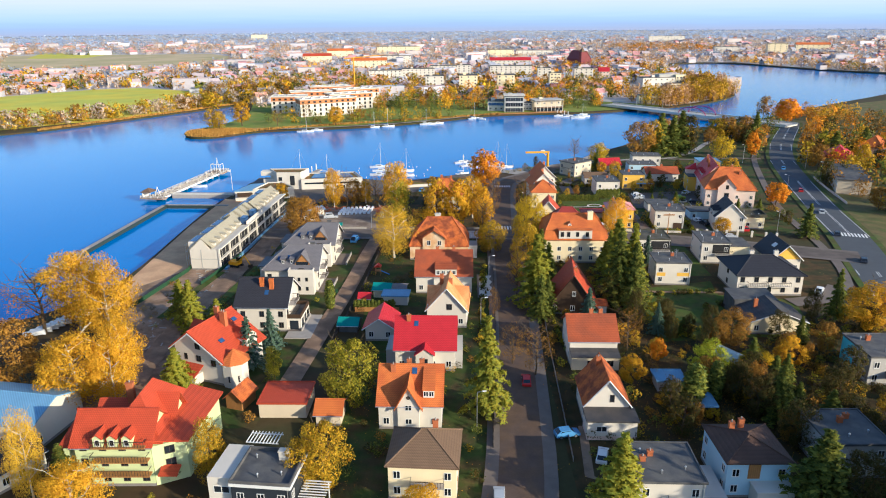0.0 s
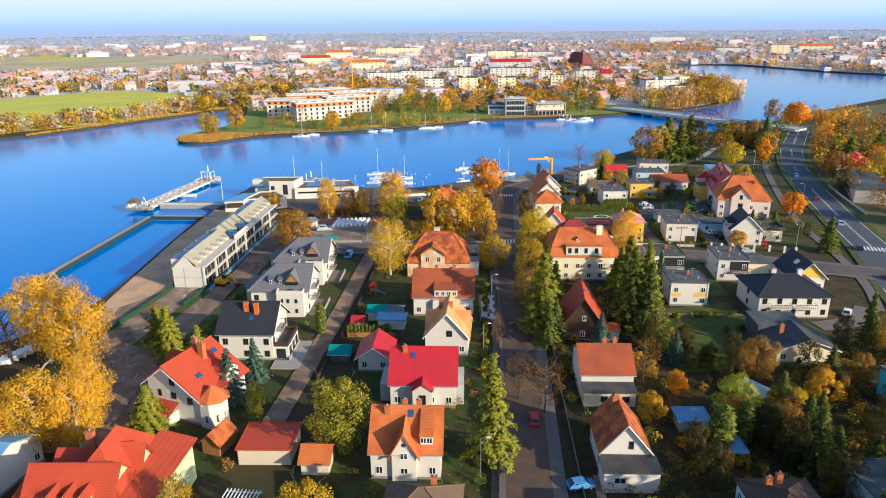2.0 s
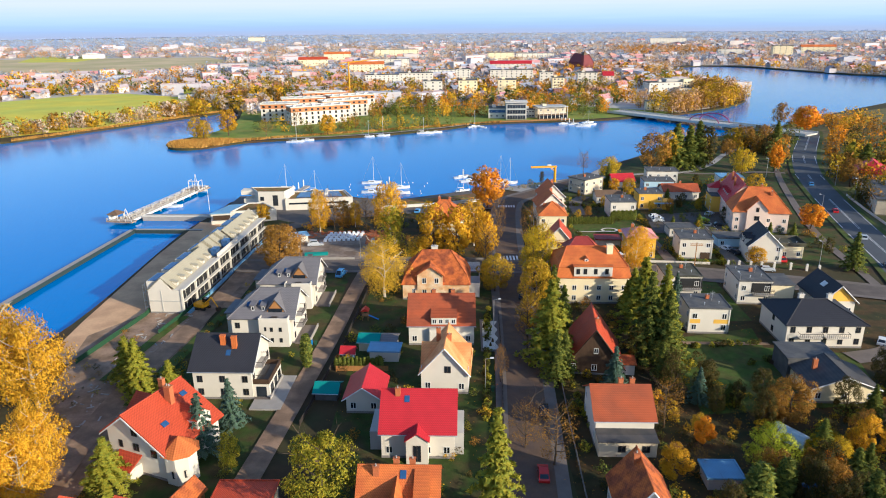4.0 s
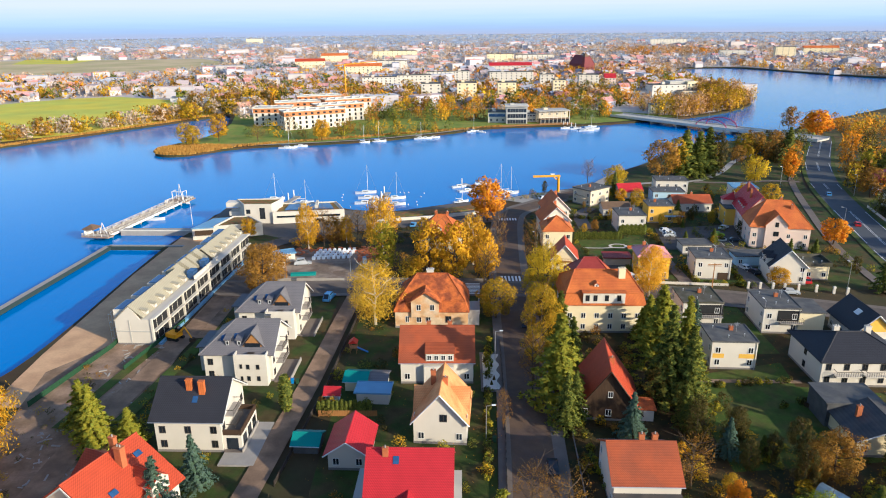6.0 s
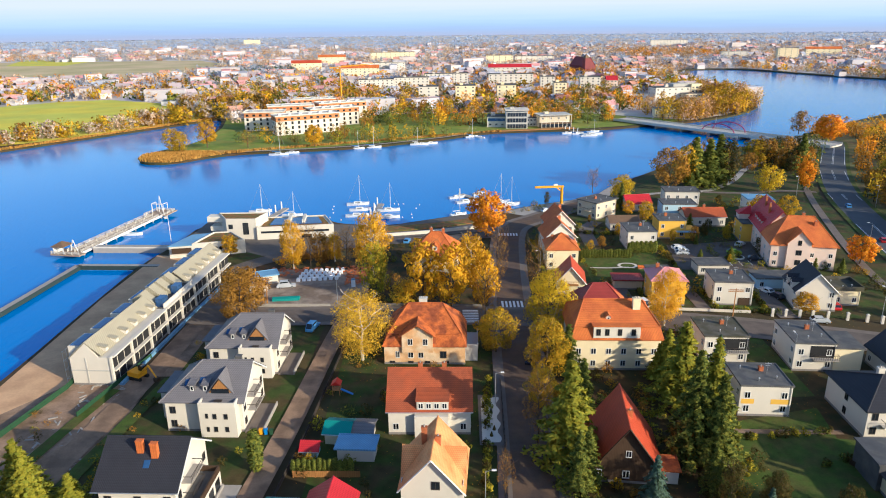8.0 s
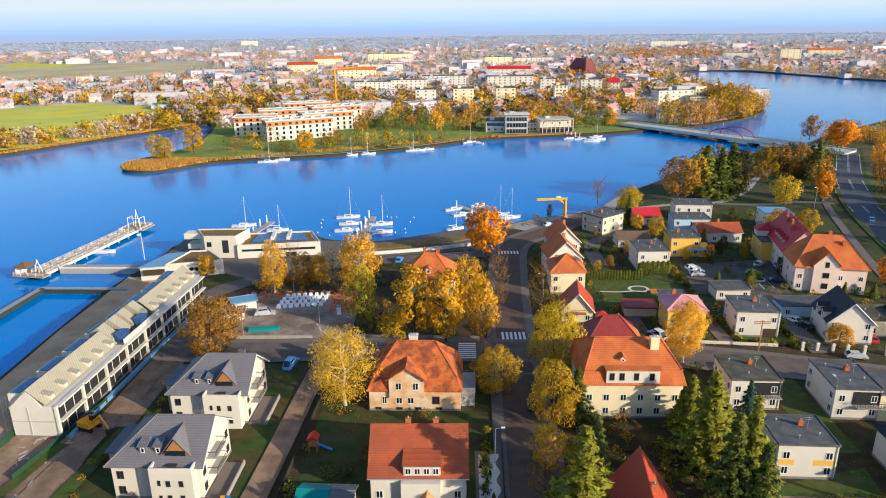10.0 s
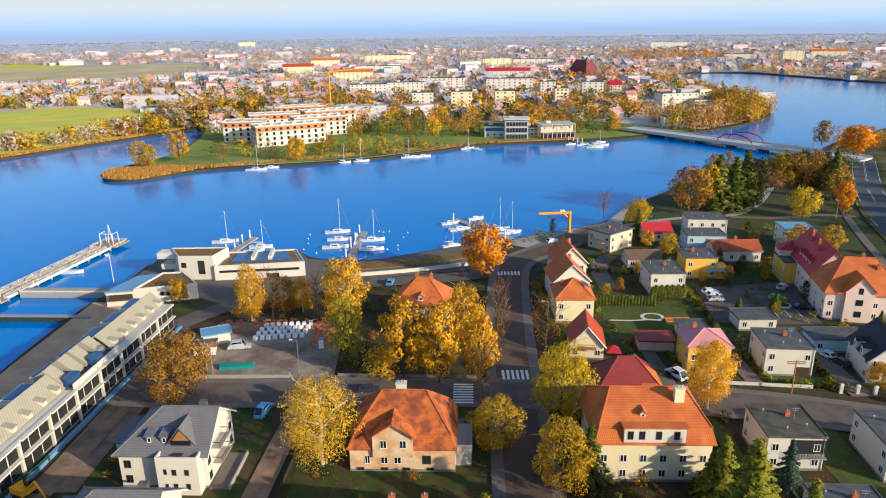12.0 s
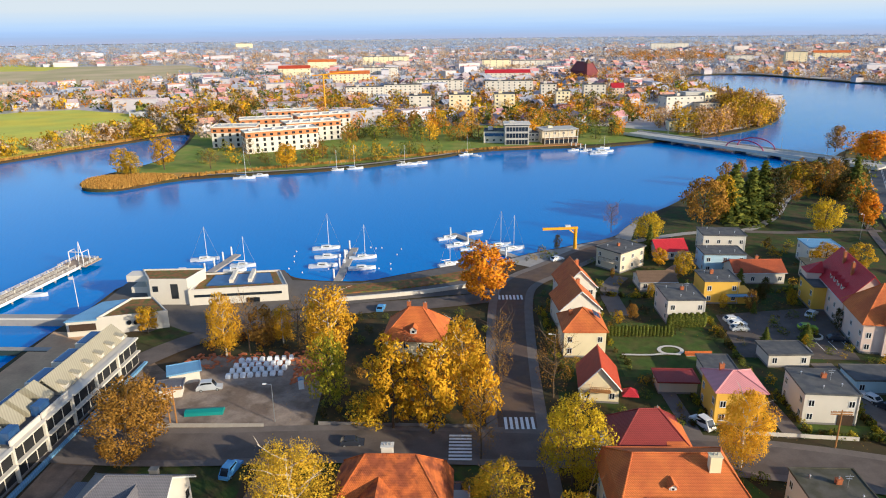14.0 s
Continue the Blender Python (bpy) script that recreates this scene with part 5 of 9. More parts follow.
h = house("white house with flat grey felt roof", 32.6, 99.0, -4, 9.6, 9.4, 6.0, "flat", 0.15, "white", "felt", ov=0.25, win={"S": (2, 2), "W": (2, 2), "E": (2, 2)}, chims=[(-1.6, 1.5, 7.0), (-3.0, 0.2, 6.9)])
balcony(h, 1.6, -4.7, 3.0, 4, 1.4)
part("garage", Shape().box(4.9, 8.6, -3.5, 4.0, 0, 2.8), "grey_wall", h)
h = house("pale blue house with dark brown low hipped roof", 47.0, 103.0, -2, 9.4, 9.6, 6.2, "hip", 1.6, "blue_wall", "shaded_brown_tile", ov=0.4, win={"S": (2, 2), "W": (2, 2)}, chims=[(-1.6, 2.4, 8.4), (0.2, 3.2, 8.4)])
part("porch", Shape().box(-1.0, 4.4, -7.4, -4.8, 0, 2.8).box(-1.2, 4.6, -7.6, -4.8, 2.8, 3.0), "white", h)
part("brown_panel", Shape().box(-1.6, 0.2, -4.88, -4.75, 3.4, 5.8), "wood", h)
h = house("white house with flat grey roof behind trees", 64.6, 106.8, -2, 9.2, 9.6, 6.0, "flat", 0.15, "grey_wall", "felt", ov=0.3, win={"S": (2, 3), "W": (2, 2)}, chims=[(-0.2, 1.2, 7.2), (1.4, 2.4, 7.0)])
h = house("cyan and grey house with flat roof", 88.8, 134.4, -3, 9.6, 10.0, 6.0, "flat", 0.15, "grey_wall", "felt", ov=0.3, win={"S": (2, 3), "W": (2, 3)}, chims=[(-1.6, 2.2, 7.2)])
part("cyan_panel", Shape().box(-4.9, -4.78, 0.5, 5.0, 0.4, 6.0), "cyan_wall", h, "bright cyan painted wall")
part("porch_roof", Shape().box(-1.6, 4.8, -7.4, -5.0, 2.8, 3.1), "dark_brown_tile", h)
house("house with dark red roof at the garden edge", 83.0, 107.0, -4, 9, 10, 6.0, "hip", 3.0, "white", "crimson", win={"S": (2, 2), "W": (2, 3)})
h = house("long white house with dark tile roof and balconies", 87.2, 182.0, -4, 16.6, 13.6, 5.8, "hip", 2.9, "white", "navy_tile", ov=0.7, win={"S": (2, 5), "W": (2, 1)}, ridge=0.9, dark=True)
for u in (-2.2, 4.2):
    chimney(h, u, 1.5, 7.0, 9.4, 0.8, "white", 2)
for u in (-3.4, 2.4):
    balcony(h, u, -6.8, 2.9, 5.0, 1.3, "white", "frame_dark")
h = house("low cream house with wide dark gable roof", 78.0, 157.0, -5, 12.2, 9.0, 3.3, "gy", 2.3, "cream", "slate", ov=0.5, win={"S": (1, 3)}, chims=[(-3.4, 1.0, 6.4)])
part("rear_block", Shape().box(-6.8, 2.8, 4.5, 11.5, 0, 4.6).box(-7.1, 3.1, 4.4, 11.8, 4.6, 4.9), "felt", h)
def cube(label, x, y, rot, w, d, wall, extra="", felt="felt", h=6.2):
    c = house(label, x, y, rot, w, d, h, "flat", 0.12, wall, felt, ov=0.2, win={"S": (2, 2), "W": (2, 2), "E": (2, 2)}, chims=[(0.8, 1.4, h + 1.0)])
    part("antenna", Shape().tube((1.6, 0.4, h), (1.6, 0.4, h + 2.6), 0.04, 0.03, 5).box(1.0, 2.2, 0.36, 0.44, h + 2.2, h + 2.28).box(1.2, 2.0, 0.36, 0.44, h + 1.8, h + 1.88), "metal", c)
    if extra == "orange":
        part("orange_panel", Shape().box(-4.3, -2.0, -d / 2 - 0.03, -d / 2 + 0.01, 2.6, 3.6), "yellow_wall", c, "ochre painted panel")
        part("orange_panel", Shape().box(1.0, 4.4, -d / 2 - 0.03, -d / 2 + 0.01, 2.6, 3.6), "yellow_wall", c, "ochre painted panel")
    if extra == "cut":
        # no recess: a black sheet on the wall paints the loggia's shade
        part("loggia", Shape().box(-1.0, w / 2 + 0.1, -d / 2 - 0.05, -d / 2 + 0.02, 3.2, 5.8), "void_shade", c)
        balcony(c, 2.0, -d / 2, 3.1, 5, 1.2)
    return c
c = cube("white cube house with flat roof and ochre panels", 65.0, 188.0, -6, 9.2, 8.6, "white", "orange")
c = cube("white two-storey cube house with flat felt roof", 82.2, 239.8, -8, 9.6, 9.6, "white")
part("garage_door", Shape().box(1.4, 4.2, -4.9, -4.78, 0.1, 2.2), "dark_wood", c)
c = cube("white cube house with mossy flat roof and loggia", 66.6, 209.2, -5, 9.2, 9.8, "white", "cut", "felt_green")
c = cube("grey cube house with flat roof and yellow annex", 83.6, 205.6, -7, 8.2, 11.4, "white", "cut")
part("annex", Shape().box(3.8, 9.4, -5.9, 2.0, 0, 5.4), "cream", c, "yellow rendered annex")
part("annex_roof", Shape().box(3.6, 9.7, -6.1, 2.3, 5.4, 5.7), "felt", c)
h = house("white house with blue-black roof and timber gable", 99.8, 197.2, -4, 8.0, 11.4, 4.2, "gy", 3.8, "white", "navy_tile", ov=0.6, win={"S": (1, 2), "W": (1, 3)}, skylights=())
part("gable_cladding", Shape().profile([(-3.8, 4.0), (3.8, 4.0), (0, 7.7)], -5.78, -5.68), "yellow_wall", h, "honey-coloured boarded gable")
part("skylight", Shape().box(-0.7, 0.7, -0.9, 0.9, 0, 0.12), "white_paint", h, m=pose(-1.6, -1.0, 6.75, 0, -43, 0))
# corner house with mansard roof
h = house("large cream corner house with orange mansard roof", 42.6, 209.4, -4, 18.2, 13.4, 7.2, "mansard", 6.2, "cream", "orange_tile", ov=0.5, win={"S": (2, 6), "E": (2, 4), "W": (2, 4)}, ridge=(9.9, 0.3, 3.0))
d = part("dormer", Shape().box(-5.0, 4.6, -7.25, -3.0, 7.7, 10.3), "white", h)
part("dormer_eave", Shape().box(-5.3, 4.9, -7.6, -5.8, 10.3, 10.5), "orange_tile", h)
for u in (-4, -2.2, 0.4, 3.2):
    window(h, u, -7.25, 9.0, 0, 0.9, 1.4, True)
chimney(h, 4.6, -2.0, 10, 14.4, 1.1, "cream", 2)
dormer(h, -1.6, -4.0, 10.6, 1.0, 0.8, 1.4, "white", "orange_tile")
h = house("house with dark red roof behind the corner house", 43.8, 224.2, -4, 11.4, 9.4, 7.0, "hip", 4.2, "beige", "dark_red_tile", win={"S": (2, 3), "W": (2, 2)}, chims=[(1.6, 0.8, 11.0)], ridge=0.8)
part("orange_slope", Shape().add([(2.0, -5.2, 7.0), (6.2, -5.2, 7.0), (6.2, 2.0, 7.2), (2.2, 0, 10.6)], [(0, 1, 3), (1, 2, 3), (2, 0, 3), (0, 2, 1)]), "orange_tile", h)
h = house("yellow house with pink hipped sheet roof", 65.4, 240.0, -6, 8.6, 8.4, 7.0, "hip", 1.9, "yellow_wall", "pink_sheet", win={"S": (2, 2), "E": (2, 2), "W": (2, 2)}, chims=[(-1.8, 1.8, 9.4)], ridge=0.6)
h = house("small house with bright red gable roof", 42.6, 249.6, -10, 7.4, 9.0, 3.6, "gy", 4.2, "cream", "red_tile", win={"S": (1, 2), "E": (1, 2)})
balcony(h, 0, -4.5, 3.0, 4, 1.2, "wood", "wood")
part("red_tent", Shape().add([(4.2, -5.5, 2.2), (7.4, -5.5, 2.2), (7.4, -2.4, 2.2), (4.2, -2.4, 2.2), (5.8, -4, 3.6)], [(0, 1, 4), (1, 2, 4), (2, 3, 4), (3, 0, 4), (3, 2, 1, 0)]), "crimson", h)
h = house("cream house with red pyramid roof by the street", 43.8, 269.0, -4, 9.2, 9.4, 6.5, "hip", 3.4, "cream", "orange_tile", win={"S": (2, 2), "E": (2, 2), "W": (2, 2)}, chims=[(-2.6, 0.5, 9.2)], ridge=0.3)
part("solar_panel", Shape().box(-0.9, 0.9, -1.3, 1.3, 0, 0.1), "glass_blue", h, m=pose(2.9, -0.6, 8.75, 0, 33, 0))
for lab, x, y, w, d, z in (("white gabled house with red roof by the street", 45.4, 283.0, 9.6, 10.4, 6.0), ("white gabled house with orange roof near the lake", 48.4, 297.2, 8.8, 10.4, 6.0)):
    h = house(lab, x, y, 2, w, d, z, "gy", 4.4, "white", "orange_tile", win={"S": (2, 2), "E": (2, 2), "W": (2, 2)}, chims=[(0.8, 1.2, z + 5.0)])
    balcony(h, w / 2, 0, 3.2, 4, 1.4, "white", turn=90)
h = house("beige flat-roofed house by the quay", 68.6, 323.6, 36, 11.4, 9.0, 6.2, "flat", 0.12, "beige", "felt", ov=0.4, win={"S": (2, 3), "W": (2, 2)}, chims=[(-0.5, 0.5, 7.2)])
balcony(h, -5.7, 0, 3.1, 5, 1.4, "beige", turn=-90)
house("small white house with crimson roof", 86.0, 331.4, 5, 9.6, 7.6, 3.0, "gx", 2.6, "white", "crimson", win={"S": (1, 3)})
house("low building with dark maroon roof", 73.2, 305.8, -2, 9.8, 7.6, 2.9, "gx", 1.6, "white", "dark_brown_tile", win={"S": (1, 3), "W": (1, 2)})
cube("white flat-roofed house behind a hedge", 72.6, 285.6, -3, 9.2, 10.6, "white")
h = house("bright yellow house with flat dark roof", 86.6, 296.4, -4, 9.0, 8.4, 6.2, "flat", 0.12, "yellow_wall", "felt", ov=0.2, win={"S": (2, 2), "E": (2, 2)}, chims=[(-1.0, 1.5, 7.4)])
part("wing", Shape().box(4.5, 8.0, -4.2, 1.0, 0, 3.2), "yellow_wall", h)
part("awning", Shape().box(1.0, 8.2, -6.2, -4.3, 2.7, 2.85), "blue_sheet", h)
house("white flat-roofed house with two rows of windows", 104.8, 335.6, -8, 13.0, 8.6, 6.4, "flat", 0.12, "white", "felt", ov=0.3, win={"S": (2, 4), "W": (2, 2)})
house("pale blue and white house with flat roof", 97.4, 318.6, -6, 12.0, 8.4, 5.8, "flat", 0.12, "blue_wall", "felt", ov=0.2, win={"S": (2, 3), "W": (2, 2)})
house("low white house with brown roof and chimney", 103.4, 309.6, -3, 14.0, 8.4, 3.6, "gx", 2.2, "white", "brown_tile", win={"S": (1, 4)}, chims=[(0.5, 0.4, 6.8)])
house("white and blue house with flat roof", 129.6, 322.0, -8, 9.5, 9.0, 6.0, "flat", 0.12, "white", "blue_sheet", ov=0.2, win={"S": (2, 2), "W": (2, 2)})
house("house with brown flat roof near the main road", 122.0, 306.5, -12, 10.0, 9.0, 5.0, "flat", 0.12, "beige", "felt_green", win={"S": (2, 3), "W": (2, 2)})
h = house("yellow-sided building with dark flat roof", 114.0, 290.0, -10, 12.0, 9.6, 6.4, "flat", 0.12, "yellow_wall", "felt", ov=0.3, win={"W": (2, 2)}, chims=[(0.0, 1.0, 8.4), (2.0, -1.5, 8.2)])
# big pink house with red roofs
h = house("large pink house with orange hipped roof and gable", 115.0, 267.0, -14, 17.6, 13.6, 7.6, "hip", 6.6, "pink_wall", "orange_tile", ov=0.6, win={"S": (2, 4), "W": (2, 3)}, chims=[(1.0, 1.5, 14.8), (3.6, -2.2, 13.4)], ridge=0.9)
g = part("front_gable", Shape().profile([(-3.2, 0), (3.2, 0), (3.2, 8.2), (0, 11.6), (-3.2, 8.2)], -7.6, -2.0), "pink_wall", h, m=pose(-1.4, 0, 0))
part("front_gable_roof", roof_shape("gy", 6.4, 6.4, 8.2, 3.4, 0.5), "orange_tile", g, m=pose(0, -4.4, 0.05))
for z in (2.2, 5.2, 8.2):
    window(g, 0, -7.6, z, 0, 1.6 if z < 8 else 1.0, 1.5, True)
h2 = house("pink rear wing with long red roof and dormers", 115.6, 284.0, 76, 22.0, 11.0, 7.6, "gx", 6.2, "pink_wall", "crimson", ov=0.5, win={"S": (2, 4), "N": (2, 6)}, chims=[(4.0, 1.5, 15.0), (-3.5, 2.0, 14.6)])
for u in (-6, -3.4, -0.8, 1.8):
    dormer(h2, u, 3.6, 8.4, 1.3, 1.3, 2.2, "white", "crimson", turn=180)
part("stair_tower", Shape().box(6.0, 10.0, 5.5, 9.0, 0, 8.4), "pink_wall", h2)
part("stair_tower_roof", Shape().add([(5.6, 5.0, 8.4), (10.4, 5.0, 8.4), (10.4, 9.4, 8.4), (5.6, 9.4, 8.4), (8, 5.2, 11)], [(0, 1, 4), (1, 2, 4), (2, 3, 4), (3, 0, 4), (3, 2, 1, 0)]), "crimson", h2)
h = house("white house with steep blue-black roof and dormers", 101.6, 235.6, -12, 9.6, 10.6, 5.2, "gy", 4.6, "white", "navy_tile", ov=0.4, win={"S": (2, 2), "W": (2, 2)})
for u in (-2.4, 1.0):
    dormer(h, -4.0, u, 5.0, 1.3, 1.9, 2.6, "white", "navy_tile", turn=-90)
house("white flat-roofed garage by the car park", 86.0, 260.0, -3, 8.8, 6.0, 3.0, "flat", 0.12, "white", "felt", win={"S": (1, 2)}, name="garage", category="garage")
house("white and blue garage with flat dark roof", 99.0, 247.6, -5, 12.0, 6.0, 3.2, "flat", 0.12, "blue_wall", "felt", win={"S": (1, 2)}, name="garage", category="garage")
house("brown flat annex with a roof terrace", 110.5, 236.5, -8, 6.6, 7.0, 4.2, "flat", 0.9, "cream", "felt_green", win={"S": (1, 2)})
house("low white garage with dark roof", 69.0, 255.0, -6, 6.0, 6.0, 2.8, "flat", 0.1, "white", "felt", name="garage", category="garage")
house("low shed with maroon roof", 58.5, 250.0, -6, 7.5, 5.0, 2.6, "flat", 0.1, "beige", "dark_red_tile", name="shed", category="shed")
# outbuildings
house("long low garage with red sheet roof", -28.2, 126.8, -3, 8.6, 7.4, 2.9, "flat", 0.02, "beige", "red_tile", ov=0.3, name="garage", category="garage", plinth=False)
house("small shed with orange tile roof", -37.2, 128.4, -20, 3.4, 4.6, 2.4, "gy", 1.5, "wood", "old_tile", name="shed", category="shed", plinth=False)
house("small garden house with orange tile roof", -19.6, 122.6, -4, 4.4, 5.0, 2.4, "gx", 1.4, "beige", "orange_tile", name="shed", category="shed", plinth=False)
house("garden shed with teal roof", -13.2, 181.0, -8, 4.2, 4.4, 2.3, "gx", 0.8, "cream", "teal_sheet", name="shed", category="shed", plinth=False)
house("garden shed with pale blue sheet roof", -9.6, 175.6, -6, 6.2, 3.6, 2.4, "flat", 0.05, "white", "blue_sheet", name="shed", category="shed", plinth=False)
house("small grey gabled garden shed", -8.8, 181.0, -6, 3.2, 3.8, 2.2, "gx", 0.6, "grey_wall", "grey_tile", name="shed", category="shed", plinth=False)
house("small playhouse with red roof", -17.6, 176.4, -6, 2.6, 2.2, 1.6, "gx", 0.8, "blue_wall", "crimson", name="shed", category="shed", plinth=False)
house("dark green tarpaulin shelter", -20.0, 160.5, -6, 4.2, 4.0, 1.8, "gx", 0.9, "felt", "teal_sheet", name="shed", category="shed", plinth=False)
house("shed with light blue roof in a garden", 45.0, 131.0, -4, 5.0, 4.0, 2.2, "flat", 0.05, "grey_wall", "blue_sheet", name="shed", category="shed", plinth=False)
house("garden shed with grey-blue roof", 47.8, 122.0, -4, 4.0, 4.0, 2.2, "flat", 0.05, "dark_wood", "blue_sheet", name="shed", category="shed", plinth=False)
house("long hall with pale blue sheet roof", -75.5, 122.0, -12, 18, 12, 5.0, "gx", 2.2, "white", "blue_sheet", win={"S": (1, 4), "E": (1, 2)}, name="hall", category="hall")
house("low white building with dark roof and small windows", -72.5, 103.5, 58, 20, 8.0, 3.4, "gx", 2.0, "white", "navy_tile", win={"S": (1, 8)}, name="hall", category="hall")
house("boathouse with rusty roof behind trees", -70.5, 137.0, -10, 9, 6, 3.6, "gx", 1.6, "white", "dark_brown_tile", name="boathouse", category="boathouse")
# beyond the main road
house("long grey building beyond the main road", 178.0, 292.0, 66, 34.0, 12.0, 6.0, "flat", 0.2, "beige", "felt", win={"N": (2, 9)}, name="hall", category="building")
house("house with dark red roof among trees", 196.0, 330.0, 60, 18.0, 12.0, 6.0, "hip", 4.4, "beige", "crimson", win={"N": (2, 5), "W": (2, 3)})
house("house with orange roof among trees", 228.0, 352.0, 40, 14.0, 11.0, 6.5, "hip", 4.5, "pink_wall", "orange_tile", win={"N": (2, 4), "W": (2, 3)})
house("pale house with red roof beyond the trees", 214.0, 300.0, 60, 14.0, 10.0, 6.5, "hip", 4.5, "white", "red_tile", win={"N": (2, 4), "W": (2, 3)})

# ---- trees ----
def leaves(points, size, rng, flat=0.0, hang=0.0, out=None):
    """Small bent leaf sprays at the points, turned at random; out: the way out of the crown at each, to which their faces turn."""
    n = len(points)
    a = rng.normal(size=(n, 3))
    a[:, 2] = a[:, 2] * (1 - flat) - hang
    a /= np.linalg.norm(a, axis=1)[:, None]
    b = np.cross(a, rng.normal(size=(n, 3)))
    b /= np.linalg.norm(b, axis=1)[:, None]
    s = (size * rng.uniform(0.6, 1.35, n))[:, None]
    if out is not None:
        turned = (np.cross(a, b) * out).sum(1) < 0
        b[turned] *= -1
    a, b = a * s, b * s * 0.62
    v = np.concatenate([points - a - b * 0.6, points + a * 0.9 - b * 0.2, points + b], axis=1).reshape(-1, 3)
    f = np.arange(3 * n).reshape(-1, 3)
    return v, f


def crown_normals(me, v, out, count):
    """Shades leaf sprays by the rounding of the clump they sit on; count: corners that are leaves, first in the mesh."""
    t = v.reshape(-1, 3, 3)
    g = np.cross(t[:, 1] - t[:, 0], t[:, 2] - t[:, 0])
    g /= np.linalg.norm(g, axis=1)[:, None] + 1e-9
    m = out * 0.9 + g * 0.5
    m /= np.linalg.norm(m, axis=1)[:, None] + 1e-9
    normals = np.zeros((len(me.vertices), 3))
    normals[:count] = np.repeat(m, 3, axis=0)
    me.shade_smooth()
    me.normals_split_custom_set_from_vertices(normals.tolist())


def leaf_mesh(name, material, points, size, rng, out, **how):
    v, f = leaves(points, size, rng, out=out, **how)
    me = bpy.data.meshes.new(name)
    me.from_pydata(v.tolist(), [], f.tolist())
    me.materials.append(M[material])
    crown_normals(me, v, out, len(v))
    return me


def lobes(rng, n, lobe_count, low, high, wide, shape=1.0):
    """Points in a crown made of uneven lobes, mostly near its outside, and the way out at each; unit height 1, half-width about wide."""
    cs = []
    for i in range(lobe_count):
        z = low + (high - low) * (i + rng.uniform(0.2, 0.8)) / lobe_count
        u = (z - low) / (high - low)
        r = wide * (math.sin(math.pi * (0.15 + 0.75 * u ** shape))) * (0.72 if lobe_count < 10 else rng.uniform(0.45, 0.88))
        a = i * 2.4 + rng.uniform(-0.6, 0.6)
        cs.append((r * math.cos(a), r * math.sin(a), z, wide * (rng.uniform(0.34, 0.56) if lobe_count < 10 else rng.uniform(0.20, 0.40))))
    cs = np.array(cs)
    k = rng.integers(0, lobe_count, n)
    d = rng.normal(size=(n, 3))
    d /= np.linalg.norm(d, axis=1)[:, None]
    r = rng.uniform(0.35, 1.0, n) ** 0.5
    p = cs[k, :3] + d * (cs[k, 3] * r)[:, None] * np.array([1, 1, 0.85])
    o = p - np.array([0, 0, low + (high - low) * 0.35])
    o = d + 0.8 * o / (np.linalg.norm(o, axis=1)[:, None] + 1e-6)
    return p, o / (np.linalg.norm(o, axis=1)[:, None] + 1e-6)


def trunk_shape(rng, height, r, spread, limbs, start=0.3):
    s = Shape()
    p, q = Vector((0, 0, -0.01)), Vector((0, 0, 0))
    joints = [Vector((0, 0, 0))]
    for i in range(1, 5):
        joints.append(Vector((rng.normal() * 0.012, rng.normal() * 0.012, height * i / 4)))
    for i in range(4):
        s.tube(joints[i], joints[i + 1], r * (1 - 0.22 * i), r * (1 - 0.22 * (i + 1)), 6)
    for i in range(limbs):
        z = height * (start + (0.95 - start) * i / max(limbs - 1, 1))
        a = i * 2.4 + rng.uniform(-0.4, 0.4)
        m = Vector((math.cos(a) * spread * 0.5, math.sin(a) * spread * 0.5, z + spread * 0.3))
        e = Vector((math.cos(a) * spread * rng.uniform(0.8, 1.0), math.sin(a) * spread * rng.uniform(0.8, 1.0), z + spread * rng.uniform(0.5, 0.9)))
        s.tube((0, 0, z), m, r * 0.42, r * 0.26, 5)
        s.tube(m, e, r * 0.26, r * 0.08, 4)
        for k in range(2):
            g = e + Vector((rng.normal(), rng.normal(), rng.uniform(0.1, 1.0))) * spread * 0.3
            s.tube(m.lerp(e, 0.5 + 0.3 * k), g, r * 0.14, r * 0.04, 3)
    return s


